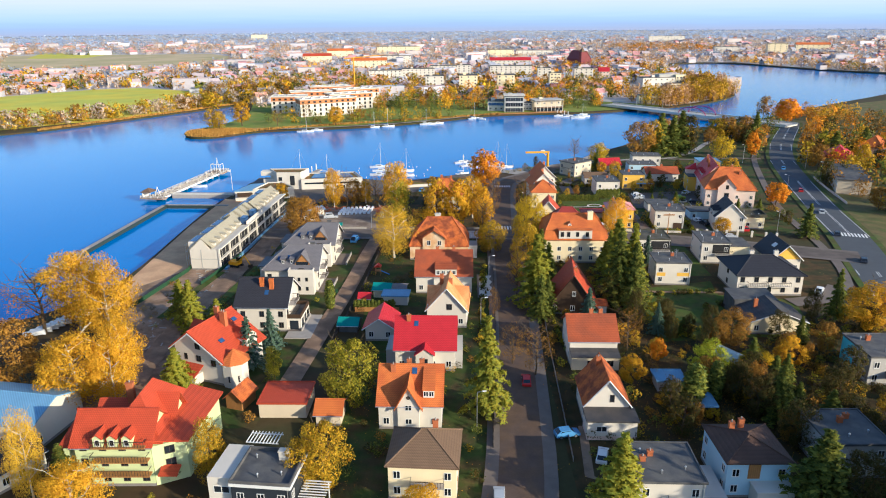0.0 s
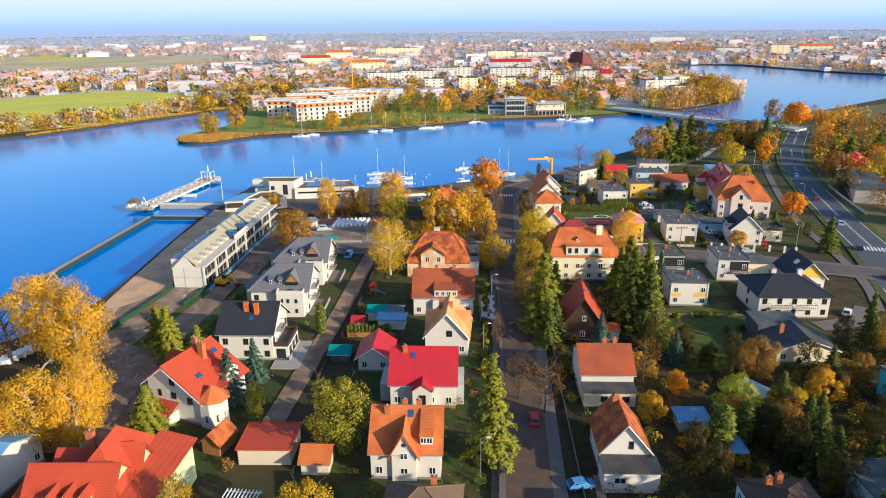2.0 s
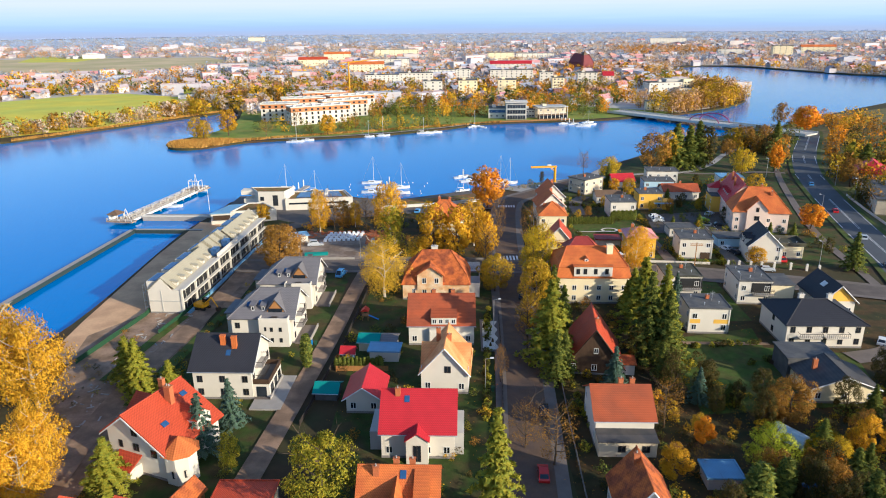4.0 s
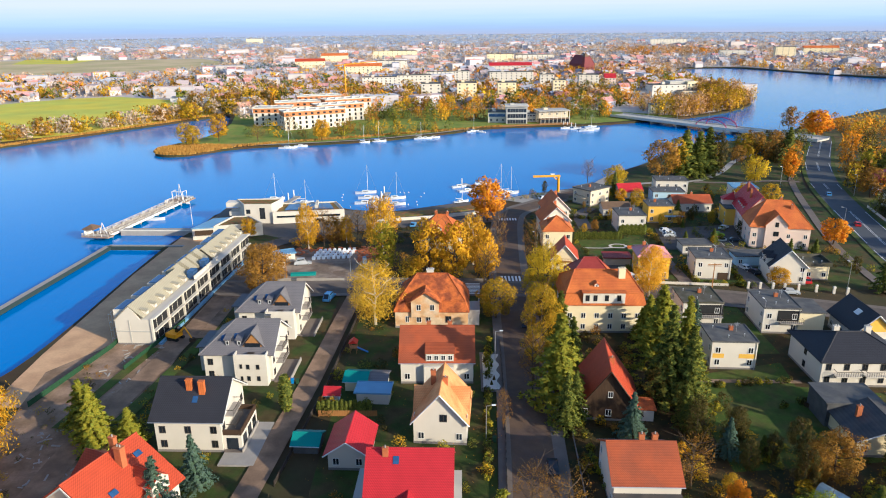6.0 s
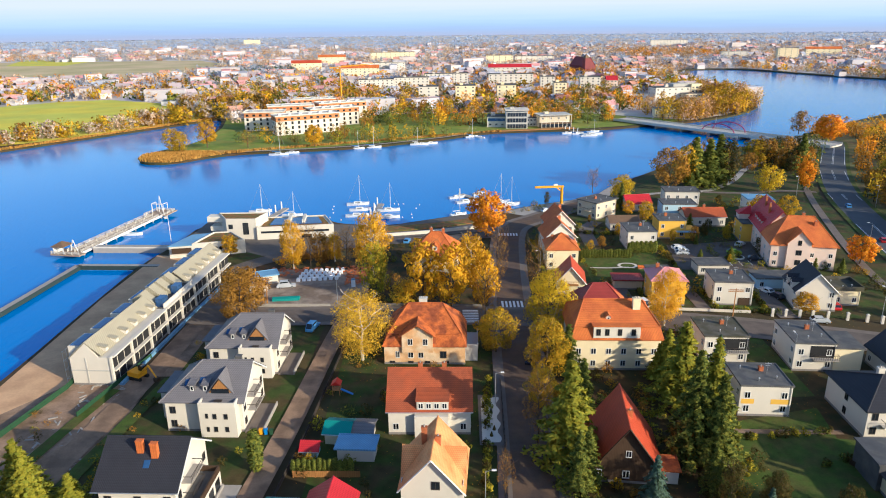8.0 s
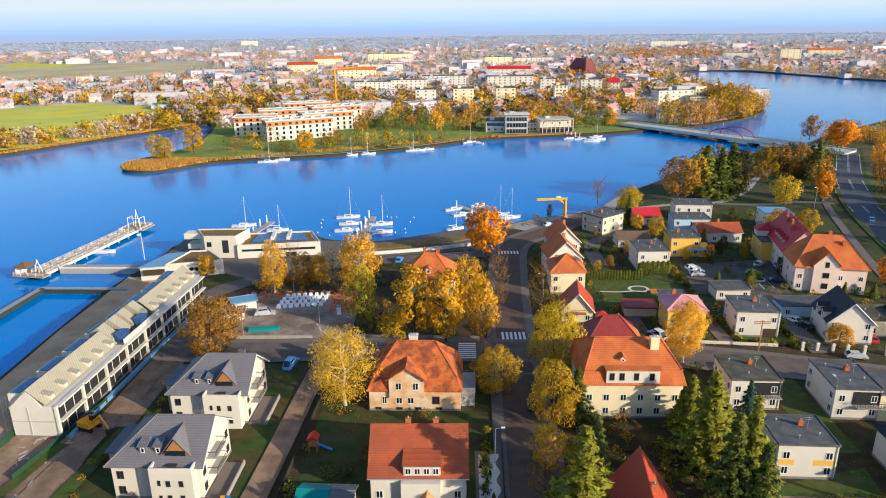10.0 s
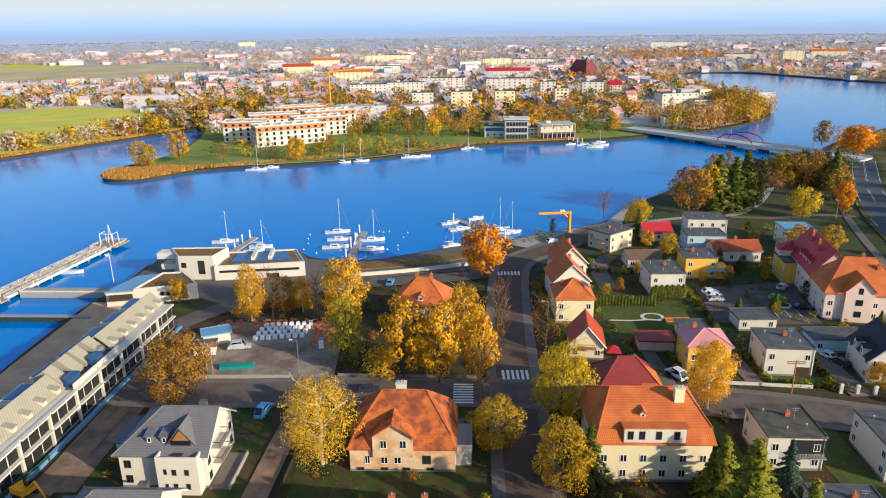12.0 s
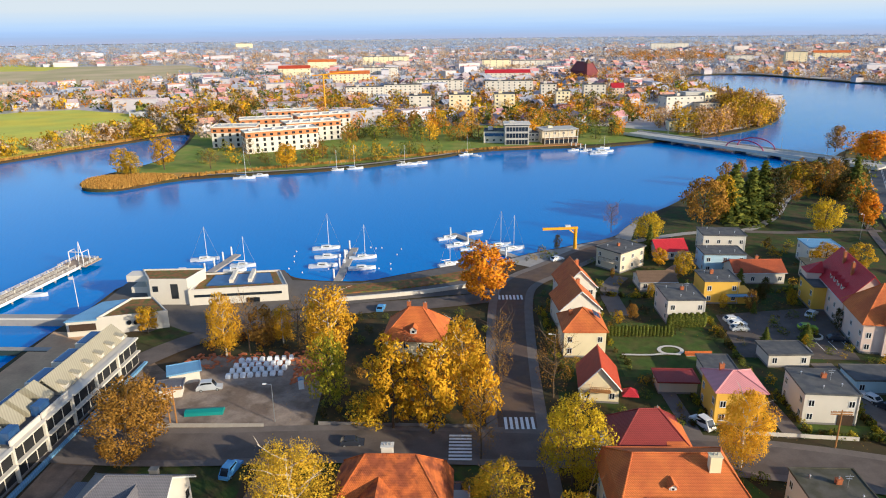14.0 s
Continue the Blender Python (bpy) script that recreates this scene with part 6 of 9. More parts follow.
KINDS = {
    # leaves, count, size, lobes, bottom, top, half-width, bark, label
    "gold": ("leaf_gold", 15000, 0.0106, 27, 0.22, 0.90, 0.34, "birch_bark", "golden autumn birch with pale trunk"),
    "birch": ("leaf_birch", 14500, 0.0092, 31, 0.20, 0.92, 0.38, "birch_bark", "pale yellow birch with white limbs"),
    "yellow": ("leaf_yellow", 9000, 0.0146, 24, 0.20, 0.88, 0.38, "bark", "yellow autumn broadleaf tree"),
    "olive": ("leaf_olive", 9000, 0.0148, 26, 0.16, 0.86, 0.44, "bark", "round broadleaf tree with olive leaves"),
    "green": ("leaf_green", 9500, 0.0148, 26, 0.16, 0.86, 0.46, "bark", "broad tree with yellow-green leaves"),
    "orange": ("leaf_orange", 10500, 0.0178, 30, 0.20, 0.86, 0.42, "bark", "round tree with bright orange leaves"),
    "rust": ("leaf_rust", 8000, 0.0152, 24, 0.18, 0.88, 0.42, "bark", "thinning tree with rust-brown leaves"),
    "dark": ("leaf_dark", 7400, 0.0159, 24, 0.14, 0.88, 0.42, "bark", "dense dark green-brown garden tree"),
    "bare": ("leaf_rust", 2100, 0.0110, 24, 0.22, 0.92, 0.40, "bark", "nearly bare tree with few brown leaves"),
    "lush": ("leaf_lush", 9200, 0.0141, 22, 0.12, 0.86, 0.44, "bark", "tree still in bright lime-green leaf"),
    "lime": ("leaf_lime", 10000, 0.0130, 22, 0.18, 0.86, 0.42, "bark", "willow with lime-yellow leaves"),
    "shrub": ("leaf_olive", 1100, 0.0471, 12, 0.12, 0.80, 0.55, "bark", "low garden shrub with olive leaves"),
    "shrub_dark": ("leaf_green", 1100, 0.0471, 12, 0.12, 0.80, 0.55, "bark", "dark green garden shrub"),
    "shrub_gold": ("leaf_yellow", 1000, 0.0471, 12, 0.12, 0.80, 0.55, "bark", "yellow autumn garden shrub"),
}
CONIFERS = {
    "spruce": ("needle", 0.19, "tall spruce with dark green needles"),
    "sunspruce": ("needle_sun", 0.20, "tall spruce with yellow-green needles"),
    "blue": ("needle_blue", 0.24, "garden spruce with pale blue-grey needles"),
    "thuja": ("needle", 0.10, "slim columnar thuja with dark green foliage"),
}
# the same kinds with fewer, larger sprays, for trees that stand far from the walk
for k in [k for k in KINDS if "shrub" not in k and k != "bare"]:
    row = KINDS[k]
    KINDS[k + "_far"] = (row[0], int(row[1] * 0.32), row[2] * 1.72) + row[3:]
for k in ("spruce", "sunspruce", "blue"):
    CONIFERS[k + "_far"] = CONIFERS[k]
PROTO, USED = {}, {}
NAMES = {"birch": "birch_tree", "shrub": "shrub", "shrub_dark": "shrub", "shrub_gold": "shrub", "gold": "birch_tree", "spruce": "spruce_tree", "sunspruce": "spruce_tree", "blue": "spruce_tree", "thuja": "thuja"}


FAR_FROM = 232.0


def make_tree(kind, seed):
    rng = np.random.default_rng(seed)
    far = kind.endswith("_far")
    name = NAMES.get(kind.replace("_far", ""), "tree")
    ob = new(name)
    if kind in CONIFERS:
        material, wide, label = CONIFERS[kind]
        pts, tiers = [], 17
        n = 3000 if far else 7600 if kind != "thuja" else 1500
        u = rng.uniform(0, 1, n) ** 0.72
        tier = np.floor(u * tiers) / tiers + 0.5 / tiers
        if kind == "thuja":
            r = wide * np.sin(math.pi * (0.12 + 0.8 * u)) ** 0.6
            z = u
            a = rng.uniform(0, 6.283, n)
            d = r * rng.uniform(0.6, 1.0, n)
            pts = np.stack([d * np.cos(a), d * np.sin(a), 0.02 + z * 0.97], 1)
            out = np.stack([np.cos(a), np.sin(a), np.full(n, 0.3)], 1)
        else:
            # whorls of drooping branches; u runs down from the tip
            arms = rng.integers(0, 9, n)
            a = arms * 0.698 + tier * 37 + rng.normal(size=n) * 0.10
            reach = rng.uniform(0.1, 1.0, n) ** 0.6
            d = wide * (0.06 + tier) * reach * (0.76 + 0.40 * np.sin(arms * 5.1 + tier * 91))
            z = 1.0 - 0.92 * tier - 0.42 * d * reach + 0.05 * wide * np.sin(arms * 2.3 + tier * 40) + rng.normal(size=n) * 0.006
            pts = np.stack([d * np.cos(a), d * np.sin(a), z], 1)
            out = np.stack([np.cos(a) * 0.8, np.sin(a) * 0.8, 0.35 + 0.5 * rng.random(n)], 1)
        out /= np.linalg.norm(out, axis=1)[:, None]
        part("crown", leaf_mesh("crown", material, pts, 0.030 if far else 0.0194 if kind != "thuja" else 0.036, rng, out, hang=0.25), (), ob)
        part("trunk", Shape().tube((0, 0, -0.02), (0, 0, 0.92), 0.016, 0.004, 6), "bark", ob)
        return tagged(ob, label, "conifer", "garden conifers")
    material, n, size, count, low, high, wide, bark, label = KINDS[kind]
    pts, out = lobes(rng, n, count, low, high, wide)
    hanging = kind.replace("_far", "") in ("gold", "lime", "birch")
    if hanging:
        # hanging strands under the lobes
        extra, way = lobes(rng, n // 2, count, low, high, wide * 1.0)
        extra[:, 2] -= rng.uniform(0.0, 0.14, len(extra))
        pts, out = np.concatenate([pts[: n // 2 + 300], extra]), np.concatenate([out[: n // 2 + 300], way])
    part("crown", leaf_mesh("crown", material, pts, size, rng, out, hang=1.1 if hanging else 0.0), (), ob)
    limbs = {"bare": 16, "rust": 11, "shrub": 4, "shrub_dark": 4, "shrub_gold": 4}.get(kind, 9)
    part("trunk", trunk_shape(rng, high * 0.92, 0.020 if "shrub" not in kind else 0.03, wide * (0.85 if kind == "bare" else 0.64), limbs), bark, ob)
    return tagged(ob, label, "shrub" if "shrub" in kind else "tree", "garden shrubs" if "shrub" in kind else "broadleaf trees")


def tree(kind, x, y, h, w, z=0.0, turn=None, variants=3):
    """Plants a tree h high and w wide; alike trees share their meshes."""
    far = kind + "_far"
    if y > FAR_FROM and (far in KINDS or far in CONIFERS):
        kind = far
    k = USED.get(kind, 0)
    USED[kind] = k + 1
    wide = CONIFERS[kind][1] * (1.7 if kind != "thuja" else 2.1) if kind in CONIFERS else KINDS[kind][6] * 2.1
    rot = k * 137.5 if turn is None else turn
    m = pose(x, y, z, 0, 0, rot) @ Matrix.Diagonal((w / wide, w / wide, h, 1))
    key = (kind, k % variants)
    if key not in PROTO:
        PROTO[key] = make_tree(kind, 11 + 7 * (k % variants) + len(kind) * 31)
        PROTO[key].matrix_basis = m
        return PROTO[key]
    ob = PROTO[key]
    scaled = ob.matrix_basis.copy()
    ob.matrix_basis = Matrix.Identity(4)
    made = copy_thing(ob, m)
    ob.matrix_basis = scaled
    made.matrix_basis = m
    return made


tree("gold", -82.3, 161.4, 21.5, 15.6)
tree("gold", -72.5, 155.0, 21.7, 14.4)
tree("gold", -61.1, 134.6, 16.0, 8.8)
tree("gold", -67.0, 127.6, 16.5, 14.7)
tree("gold", -60.4, 128.3, 15.4, 9.5)
tree("bare", -90.7, 161.2, 15.9, 19.6)
tree("rust", -83.4, 134.6, 16.5, 16.5)
tree("birch", -61.4, 101.4, 16.4, 7.0)
tree("gold", -51.6, 94.6, 12.4, 10.6)
tree("spruce", -57.6, 103.4, 9.0, 5.4)
tree("olive", -36.0, 105.4, 11.9, 7.1)
tree("sunspruce", -57.0, 162.5, 12.3, 7.3)
tree("sunspruce", -51.1, 162.8, 7.3, 6.0)
tree("sunspruce", -50.9, 134.1, 9.1, 7.3)
tree("blue", -38.8, 142.2, 11.7, 6.6)
tree("blue", -35.8, 149.8, 10.1, 5.4)
tree("green", -32.8, 137.2, 7.7, 5.0)
tree("thuja", -25.9, 172.1, 7.7, 2.6)
tree("green", -16.2, 125.7, 15.5, 13.1)
tree("olive", -18.2, 102.9, 13.0, 9.6)
tree("olive", -21.6, 102.0, 10.2, 6.9)
tree("yellow", -3.2, 93.7, 6.7, 8.9)
tree("sunspruce", 8.8, 122.0, 20.0, 8.1)
tree("bare", 15.8, 141.2, 9.6, 7.1)
tree("bare", 19.8, 136.2, 11.1, 9.1)
tree("sunspruce", 25.5, 171.4, 19.1, 11.3)
tree("spruce", 30.8, 184.3, 12.7, 5.8)
tree("blue", 36.0, 159.6, 9.6, 5.2)
tree("spruce", 46.2, 171.6, 20.3, 9.0)
tree("spruce", 49.4, 169.1, 17.2, 8.4)
tree("blue", 50.4, 153.8, 7.8, 3.9)
tree("sunspruce", 25.4, 95.4, 13.7, 9.0)
tree("spruce", 53.7, 94.1, 14.3, 10.6)
tree("dark", 59.5, 93.8, 11.3, 9.0)
tree("bare", 41.4, 146.4, 10.1, 7.4)
tree("rust", 64.5, 147.3, 9.2, 10.0)
tree("lush", 53.6, 132.9, 9.4, 9.0)
tree("thuja", 46.6, 122.7, 9.1, 4.2)
tree("thuja", 51.4, 124.4, 8.7, 3.0)
tree("spruce", 60.2, 118.2, 11.2, 6.7)
tree("yellow", 37.7, 131.4, 7.1, 6.2)
tree("dark", 41.5, 113.8, 8.7, 6.4)
tree("yellow", 71.4, 135.9, 8.4, 6.5)
tree("yellow", 97.8, 151.3, 13.5, 12.8)
tree("spruce", 94.6, 159.2, 13.2, 5.1)
tree("spruce", 122.9, 222.9, 11.6, 6.3)
tree("dark", 59.5, 110.0, 9.9, 7.6)
tree("dark", 56.8, 118.8, 9.3, 7.1)
tree("dark", 73.3, 121.8, 9.5, 8.4)
tree("birch", -11.4, 210.3, 17.0, 14.8)
tree("rust", -43.6, 238.0, 13.4, 13.2)
tree("olive", 27.3, 200.8, 14.5, 10.7)
tree("bare", 21.5, 177.2, 14.0, 7.1)
tree("sunspruce", 50.2, 187.5, 17.8, 10.9)
tree("sunspruce", 51.0, 176.1, 20.1, 8.0)
tree("spruce", 27.6, 166.4, 10.2, 4.8)
tree("spruce", 25.4, 163.6, 11.5, 5.2)
tree("spruce", 32.1, 203.1, 10.7, 6.1)
tree("sunspruce", -60.9, 167.0, 10.6, 7.3)
tree("bare", 14.1, 163.4, 9.0, 3.3)
tree("yellow", 97.5, 228.9, 5.8, 7.2)
tree("orange", 132.7, 263.1, 9.4, 10.3)
tree("gold", -12.3, 263.7, 19.9, 12.8)
tree("green", -10.5, 246.8, 16.1, 9.8)
tree("yellow", 1.9, 238.5, 19.6, 12.3)
tree("yellow", 9.2, 236.3, 19.3, 12.1)
tree("gold", 15.5, 252.1, 16.4, 10.2)
tree("yellow", 17.4, 235.8, 17.1, 9.1)
tree("orange", 24.3, 298.6, 17.0, 16.0)
tree("bare", 22.6, 248.3, 18.5, 6.7)
tree("bare", 17.1, 228.1, 13.7, 7.6)
tree("lime", 31.1, 220.5, 17.6, 13.0)
tree("olive", 18.1, 212.0, 11.7, 11.2)
tree("rust", -42.6, 230.6, 15.4, 14.2)
tree("gold", -36.7, 270.2, 16.2, 8.3)
tree("bare", -31.9, 271.8, 14.7, 7.7)
tree("rust", -29.0, 274.0, 11.0, 8.0)
tree("gold", -25.0, 276.0, 10.0, 6.5)
tree("bare", -21.0, 274.5, 12.0, 8.0)
tree("yellow", -59.2, 283.6, 7.5, 6.6)
tree("gold", 59.8, 223.4, 15.0, 10.4)
tree("bare", 33.3, 247.7, 14.9, 10.0)
tree("olive", -2.3, 238.8, 8.3, 8.3)
tree("sunspruce", 51.1, 197.5, 11.6, 6.6)
tree("blue", 62.5, 199.5, 9.2, 4.8)
tree("olive", 23.9, 187.9, 9.6, 7.7)
tree("olive", 28.9, 187.0, 7.6, 5.1)
tree("lime", 84.8, 346.0, 11.5, 11.8)
tree("bare", 75.8, 358.7, 11.2, 7.2)
tree("rust", 110.3, 363.0, 19.7, 17.1)
tree("spruce", 122.7, 367.2, 21.9, 13.3)
tree("spruce", 134.0, 368.6, 22.8, 12.5)
tree("dark", 138.2, 368.2, 21.8, 14.6)
tree("olive", 179.3, 428.4, 11.3, 14.5)
tree("lime", 149.6, 352.7, 13.1, 12.6)
tree("yellow", 126.9, 313.8, 9.5, 10.7)
tree("olive", 136.8, 313.1, 9.5, 9.0)
tree("rust", 245.5, 505.4, 16.0, 14.1)
tree("orange", 245.0, 471.8, 17.7, 22.3)
tree("olive", 83.7, 312.3, 8.5, 6.9)
tree("yellow", 80.5, 322.4, 6.2, 6.9)
tree("spruce", 80.8, 333.2, 10.2, 4.3)
tree("spruce", 188.5, 398.6, 17.7, 9.4)
tree("olive", 118.6, 367.6, 20.2, 12.4)
tree("spruce", 128.9, 366.7, 21.0, 12.4)
tree("olive", -142.2, 475.9, 15.5, 13.1)
tree("yellow", -126.9, 491.5, 18.5, 14.9)
tree("bare", -83.6, 499.3, 15.9, 9.2)
tree("yellow", -61.8, 487.9, 14.4, 13.1)
tree("bare", -101.9, 489.0, 11.4, 11.9)
tree("olive", -137.8, 475.4, 13.5, 11.4)


KEEP = [(o.matrix_basis.translation.x, o.matrix_basis.translation.y, 7.5) for o in list(scene.objects) if o.parent is None and o.get("category") in ("house", "building", "garage", "hall", "pavilion")]


def on_road(x, y, line, half):
    p = Vector((x, y))
    for a, b in zip(line, line[1:]):
        a, b = Vector(a), Vector(b)
        d = b - a
        u = max(0.0, min(1.0, (p - a).dot(d) / d.length_squared))
        if (p - (a + d * u)).length < half:
            return True
    return False


OPEN = [(58, 83, 157, 183), (88, 100, 160, 172), (-33, -22, 150, 165), (52, 75, 256, 273)]   # mown lawns kept clear


def free(x, y, gap=0.0):
    if any(a < x < b and c < y < d for a, b, c, d in OPEN):
        return False
    if any((x - a) ** 2 + (y - b) ** 2 < (r + gap) ** 2 for a, b, r in KEEP):
        return False
    return not any(on_road(x, y, l, w) for l, w in ((MAIN, 5.0), (CROSS, 6.5), (LANE, 3.2), (PROM, 5), (BIG, 8.5), (WEST, 4)))


def thicket(name, label, kinds, box, n, low, high, ratio=0.8, seed=1, sprays=60, size=0.11, category="trees", clear=True, where=None):
    """Plants beyond counting in a box (x0, x1, y0, y1), clear of houses and roads, as one object; kinds: leaf materials."""
    rng, pick = np.random.default_rng(seed), random.Random(seed)
    pts, outs, sizes, slots = [], [], [], []
    stems = Shape()
    done = tries = 0
    while done < n and tries < n * 200:
        tries += 1
        x, y = pick.uniform(box[0], box[1]), pick.uniform(box[2], box[3])
        if in_lake(x, y) or (clear and not free(x, y)) or (where and not where(x, y)):
            continue
        h = pick.uniform(low, high)
        w = h * ratio * pick.uniform(0.8, 1.25)
        p, o = lobes(rng, sprays, 8, 0.06, 0.84, 0.5)
        pts.append(p * np.array([w, w, h]) + np.array([x, y, 0]))
        outs.append(o)
        sizes.append(np.full(sprays, size * h))
        slots += [pick.randrange(len(kinds))] * sprays
        stems.tube((x, y, 0), (x, y, h * 0.6), 0.016 * h, 0.008 * h, 4)
        done += 1
    pts, outs, sizes = np.concatenate(pts), np.concatenate(outs), np.concatenate(sizes)
    v, f = leaves(pts, 1.0, rng, out=outs)
    v = v.reshape(-1, 3, 3)
    v = pts[:, None, :] + (v - pts[:, None, :]) * sizes[:, None, None]
    me = bpy.data.meshes.new(name)
    nt = len(stems.f)
    lv = v.reshape(-1, 3)
    me.from_pydata(lv.tolist() + stems.v, [], f.tolist() + [tuple(i + len(lv) for i in q) for q in stems.f])
    for kind in kinds:
        me.materials.append(M[kind])
    me.materials.append(M["bark"])
    me.polygons.foreach_set("material_index", slots + [len(kinds)] * nt)
    crown_normals(me, v, outs, len(lv))
    return tagged(new(name, me), label, category, kind="stuff")


def scatter(kinds, box, n, low, high, ratio=0.8, seed=1):
    """Plants n things at random in a box (x0, x1, y0, y1), clear of houses and roads."""
    rng = random.Random(seed)
    done = tries = 0
    while done < n and tries < n * 20:
        tries += 1
        x, y = rng.uniform(box[0], box[1]), rng.uniform(box[2], box[3])
        if in_lake(x, y) or not free(x, y):
            continue
        h = rng.uniform(low, high)
        tree(rng.choice(kinds), x, y, h, h * ratio * rng.uniform(0.8, 1.25))
        done += 1


MIX = ["leaf_olive", "leaf_green", "leaf_dark", "leaf_dark", "leaf_rust", "needle"]
WARM = ["leaf_yellow", "leaf_orange", "leaf_olive", "leaf_rust", "leaf_green", "leaf_gold", "leaf_green"]
DARK = ["leaf_dark", "needle", "leaf_olive", "leaf_rust", "leaf_green", "leaf_dark"]
thicket("undergrowth", "mixed garden shrubs in autumn leaf", DARK, (25, 62, 92, 222), 200, 1.0, 2.8, 1.2, 3, 190, 0.085, "shrubs")
thicket("undergrowth", "mixed overgrown garden shrubs", DARK, (60, 114, 92, 158), 260, 1.0, 2.8, 1.2, 4, 190, 0.085, "shrubs")
scatter(["spruce", "dark", "dark", "spruce", "bare", "rust"], (40, 108, 92, 160), 44, 4.5, 9.0, 0.65, 5)
# unseen trees out of view to the south-east, added to shade the gardens
thicket("distant_trees", "unseen tall trees added to shade the gardens", ["leaf_dark", "needle", "leaf_rust"], (104, 160, 66, 128), 60, 13, 18, 0.6, 61, 190, 0.055, where=lambda x, y: x > 104 + (y - 66) * 0.35)
# a taller unseen stand, added to throw shade on the nearest houses
thicket("distant_trees", "unseen stand of tall trees added to shade the houses", ["leaf_dark", "needle", "leaf_dark"], (52, 100, 62, 97), 46, 17, 22, 0.55, 64, 260, 0.05, clear=False, where=lambda x, y: x > 62 + max(0.0, y - 70) * 0.3)
scatter(["spruce", "sunspruce", "dark"], (44, 58, 95, 200), 8, 6, 11, 0.5, 6)
scatter(["orange", "olive", "lime", "rust", "yellow"], (46, 104, 118, 160), 11, 3.5, 6.0, 0.9, 62)
scatter(["shrub_gold", "shrub", "shrub_dark"], (28, 60, 96, 175), 12, 1.6, 3.0, 1.2, 63)
thicket("undergrowth", "garden shrubs between houses", MIX, (-20, 10, 95, 230), 80, 1.0, 2.4, 1.2, 7, 190, 0.085, "shrubs")
thicket("undergrowth", "low shrubs between villas", MIX, (-56, -30, 95, 225), 50, 1.0, 2.4, 1.2, 8, 190, 0.085, "shrubs")
thicket("undergrowth", "trimmed shrubs in town gardens", MIX, (36, 130, 236, 345), 190, 1.0, 2.8, 1.0, 9, 130, 0.085, "shrubs")
thicket("undergrowth", "park shrubs under trees", MIX, (-12, 24, 240, 290), 50, 1.2, 2.8, 1.2, 14, 190, 0.085, "shrubs")
thicket("undergrowth", "low shrubs in front of the marina", ["leaf_rust", "leaf_orange", "leaf_gold"], (-52, -18, 272, 280), 26, 1.2, 3.0, 1.2, 24, 150, 0.085, "shrubs")
thicket("undergrowth", "weeds and low scrub on the building site", ["leaf_rust", "leaf_olive", "leaf_green", "leaf_dark"], (-73, -50, 126, 206), 90, 0.5, 1.5, 1.5, 27, 70, 0.12, "shrubs")
scatter(["olive", "dark", "rust", "spruce"], (160, 222, 385, 452), 9, 7, 11, 0.8, 10)
scatter(["spruce", "dark", "olive", "shrub_dark", "spruce", "rust"], (52, 132, 236, 342), 34, 3.0, 6.5, 0.6, 71)
scatter(["rust", "olive", "spruce"], (140, 165, 395, 440), 3, 9, 13, 0.7, 13)
scatter(["olive", "rust", "dark", "rust", "green", "dark", "orange", "spruce"], (166, 250, 240, 430), 46, 9, 15, 0.8, 11)
thicket("distant_trees", "autumn trees beyond the main road", ["leaf_rust", "leaf_dark", "leaf_dark", "needle", "leaf_olive", "leaf_orange", "leaf_rust"], (240, 420, 250, 480), 220, 8, 14, 0.85, 31, 170, 0.055)
thicket("distant_trees", "orange lakeside trees by the bridge", ["leaf_orange", "leaf_gold", "leaf_rust", "leaf_orange"], (250, 310, 474, 530), 34, 7, 12, 0.9, 12, 190, 0.055)
thicket("distant_trees", "trees of the far lakeside park", ["leaf_rust", "leaf_olive", "needle", "leaf_gold", "leaf_green"], (-112, 20, 498, 530), 40, 5, 12, 0.75, 15, 190, 0.055)
thicket("distant_trees", "autumn trees along the far shore", ["leaf_rust", "needle", "leaf_olive", "needle", "leaf_orange", "leaf_dark", "leaf_gold"], (-40, 150, 566, 650), 150, 6, 15, 0.75, 16, 190, 0.055)
thicket("distant_trees", "tall trees on the wooded point", ["leaf_olive", "town_leaf_a", "leaf_rust", "leaf_gold", "leaf_olive", "leaf_rust"], (178, 312, 572, 740), 210, 10, 19, 0.6, 17, 190, 0.05, where=lambda x, y: not (y > 628 and x < 262) and not (x < 202 and 588 < y < 608))
SHOREL = [(-300, 472), (-258, 520), (-236, 560), (-214, 588), (-186, 622)]
thicket("distant_trees", "bare grey-brown trees by the meadow", ["leaf_rust", "town_leaf_b", "leaf_olive", "town_leaf_b"], (-330, -160, 470, 640), 90, 7, 14, 1.0, 18, 170, 0.085, where=lambda x, y: on_road(x, y, SHOREL, 9))
thicket("distant_trees", "trees on the meadow's far side", ["leaf_rust", "leaf_dark", "town_leaf_b", "leaf_olive"], (-260, -135, 600, 740), 100, 8, 15, 1.0, 28, 150, 0.085, where=lambda x, y: not inside(x, y, MEADOW) or x > -196)
thicket("distant_trees", "mixed trees behind the hotel", ["leaf_rust", "needle", "leaf_orange", "leaf_dark", "leaf_olive", "leaf_gold", "leaf_rust"], (-170, 200, 640, 800), 300, 7, 16, 0.85, 19, 150, 0.06)
FARSHORE = [(440, 668), (560, 770), (655, 840), (600, 930), (560, 1020), (520, 1140), (430, 1165), (345, 1085), (332, 1000), (312, 800), (305, 740)]
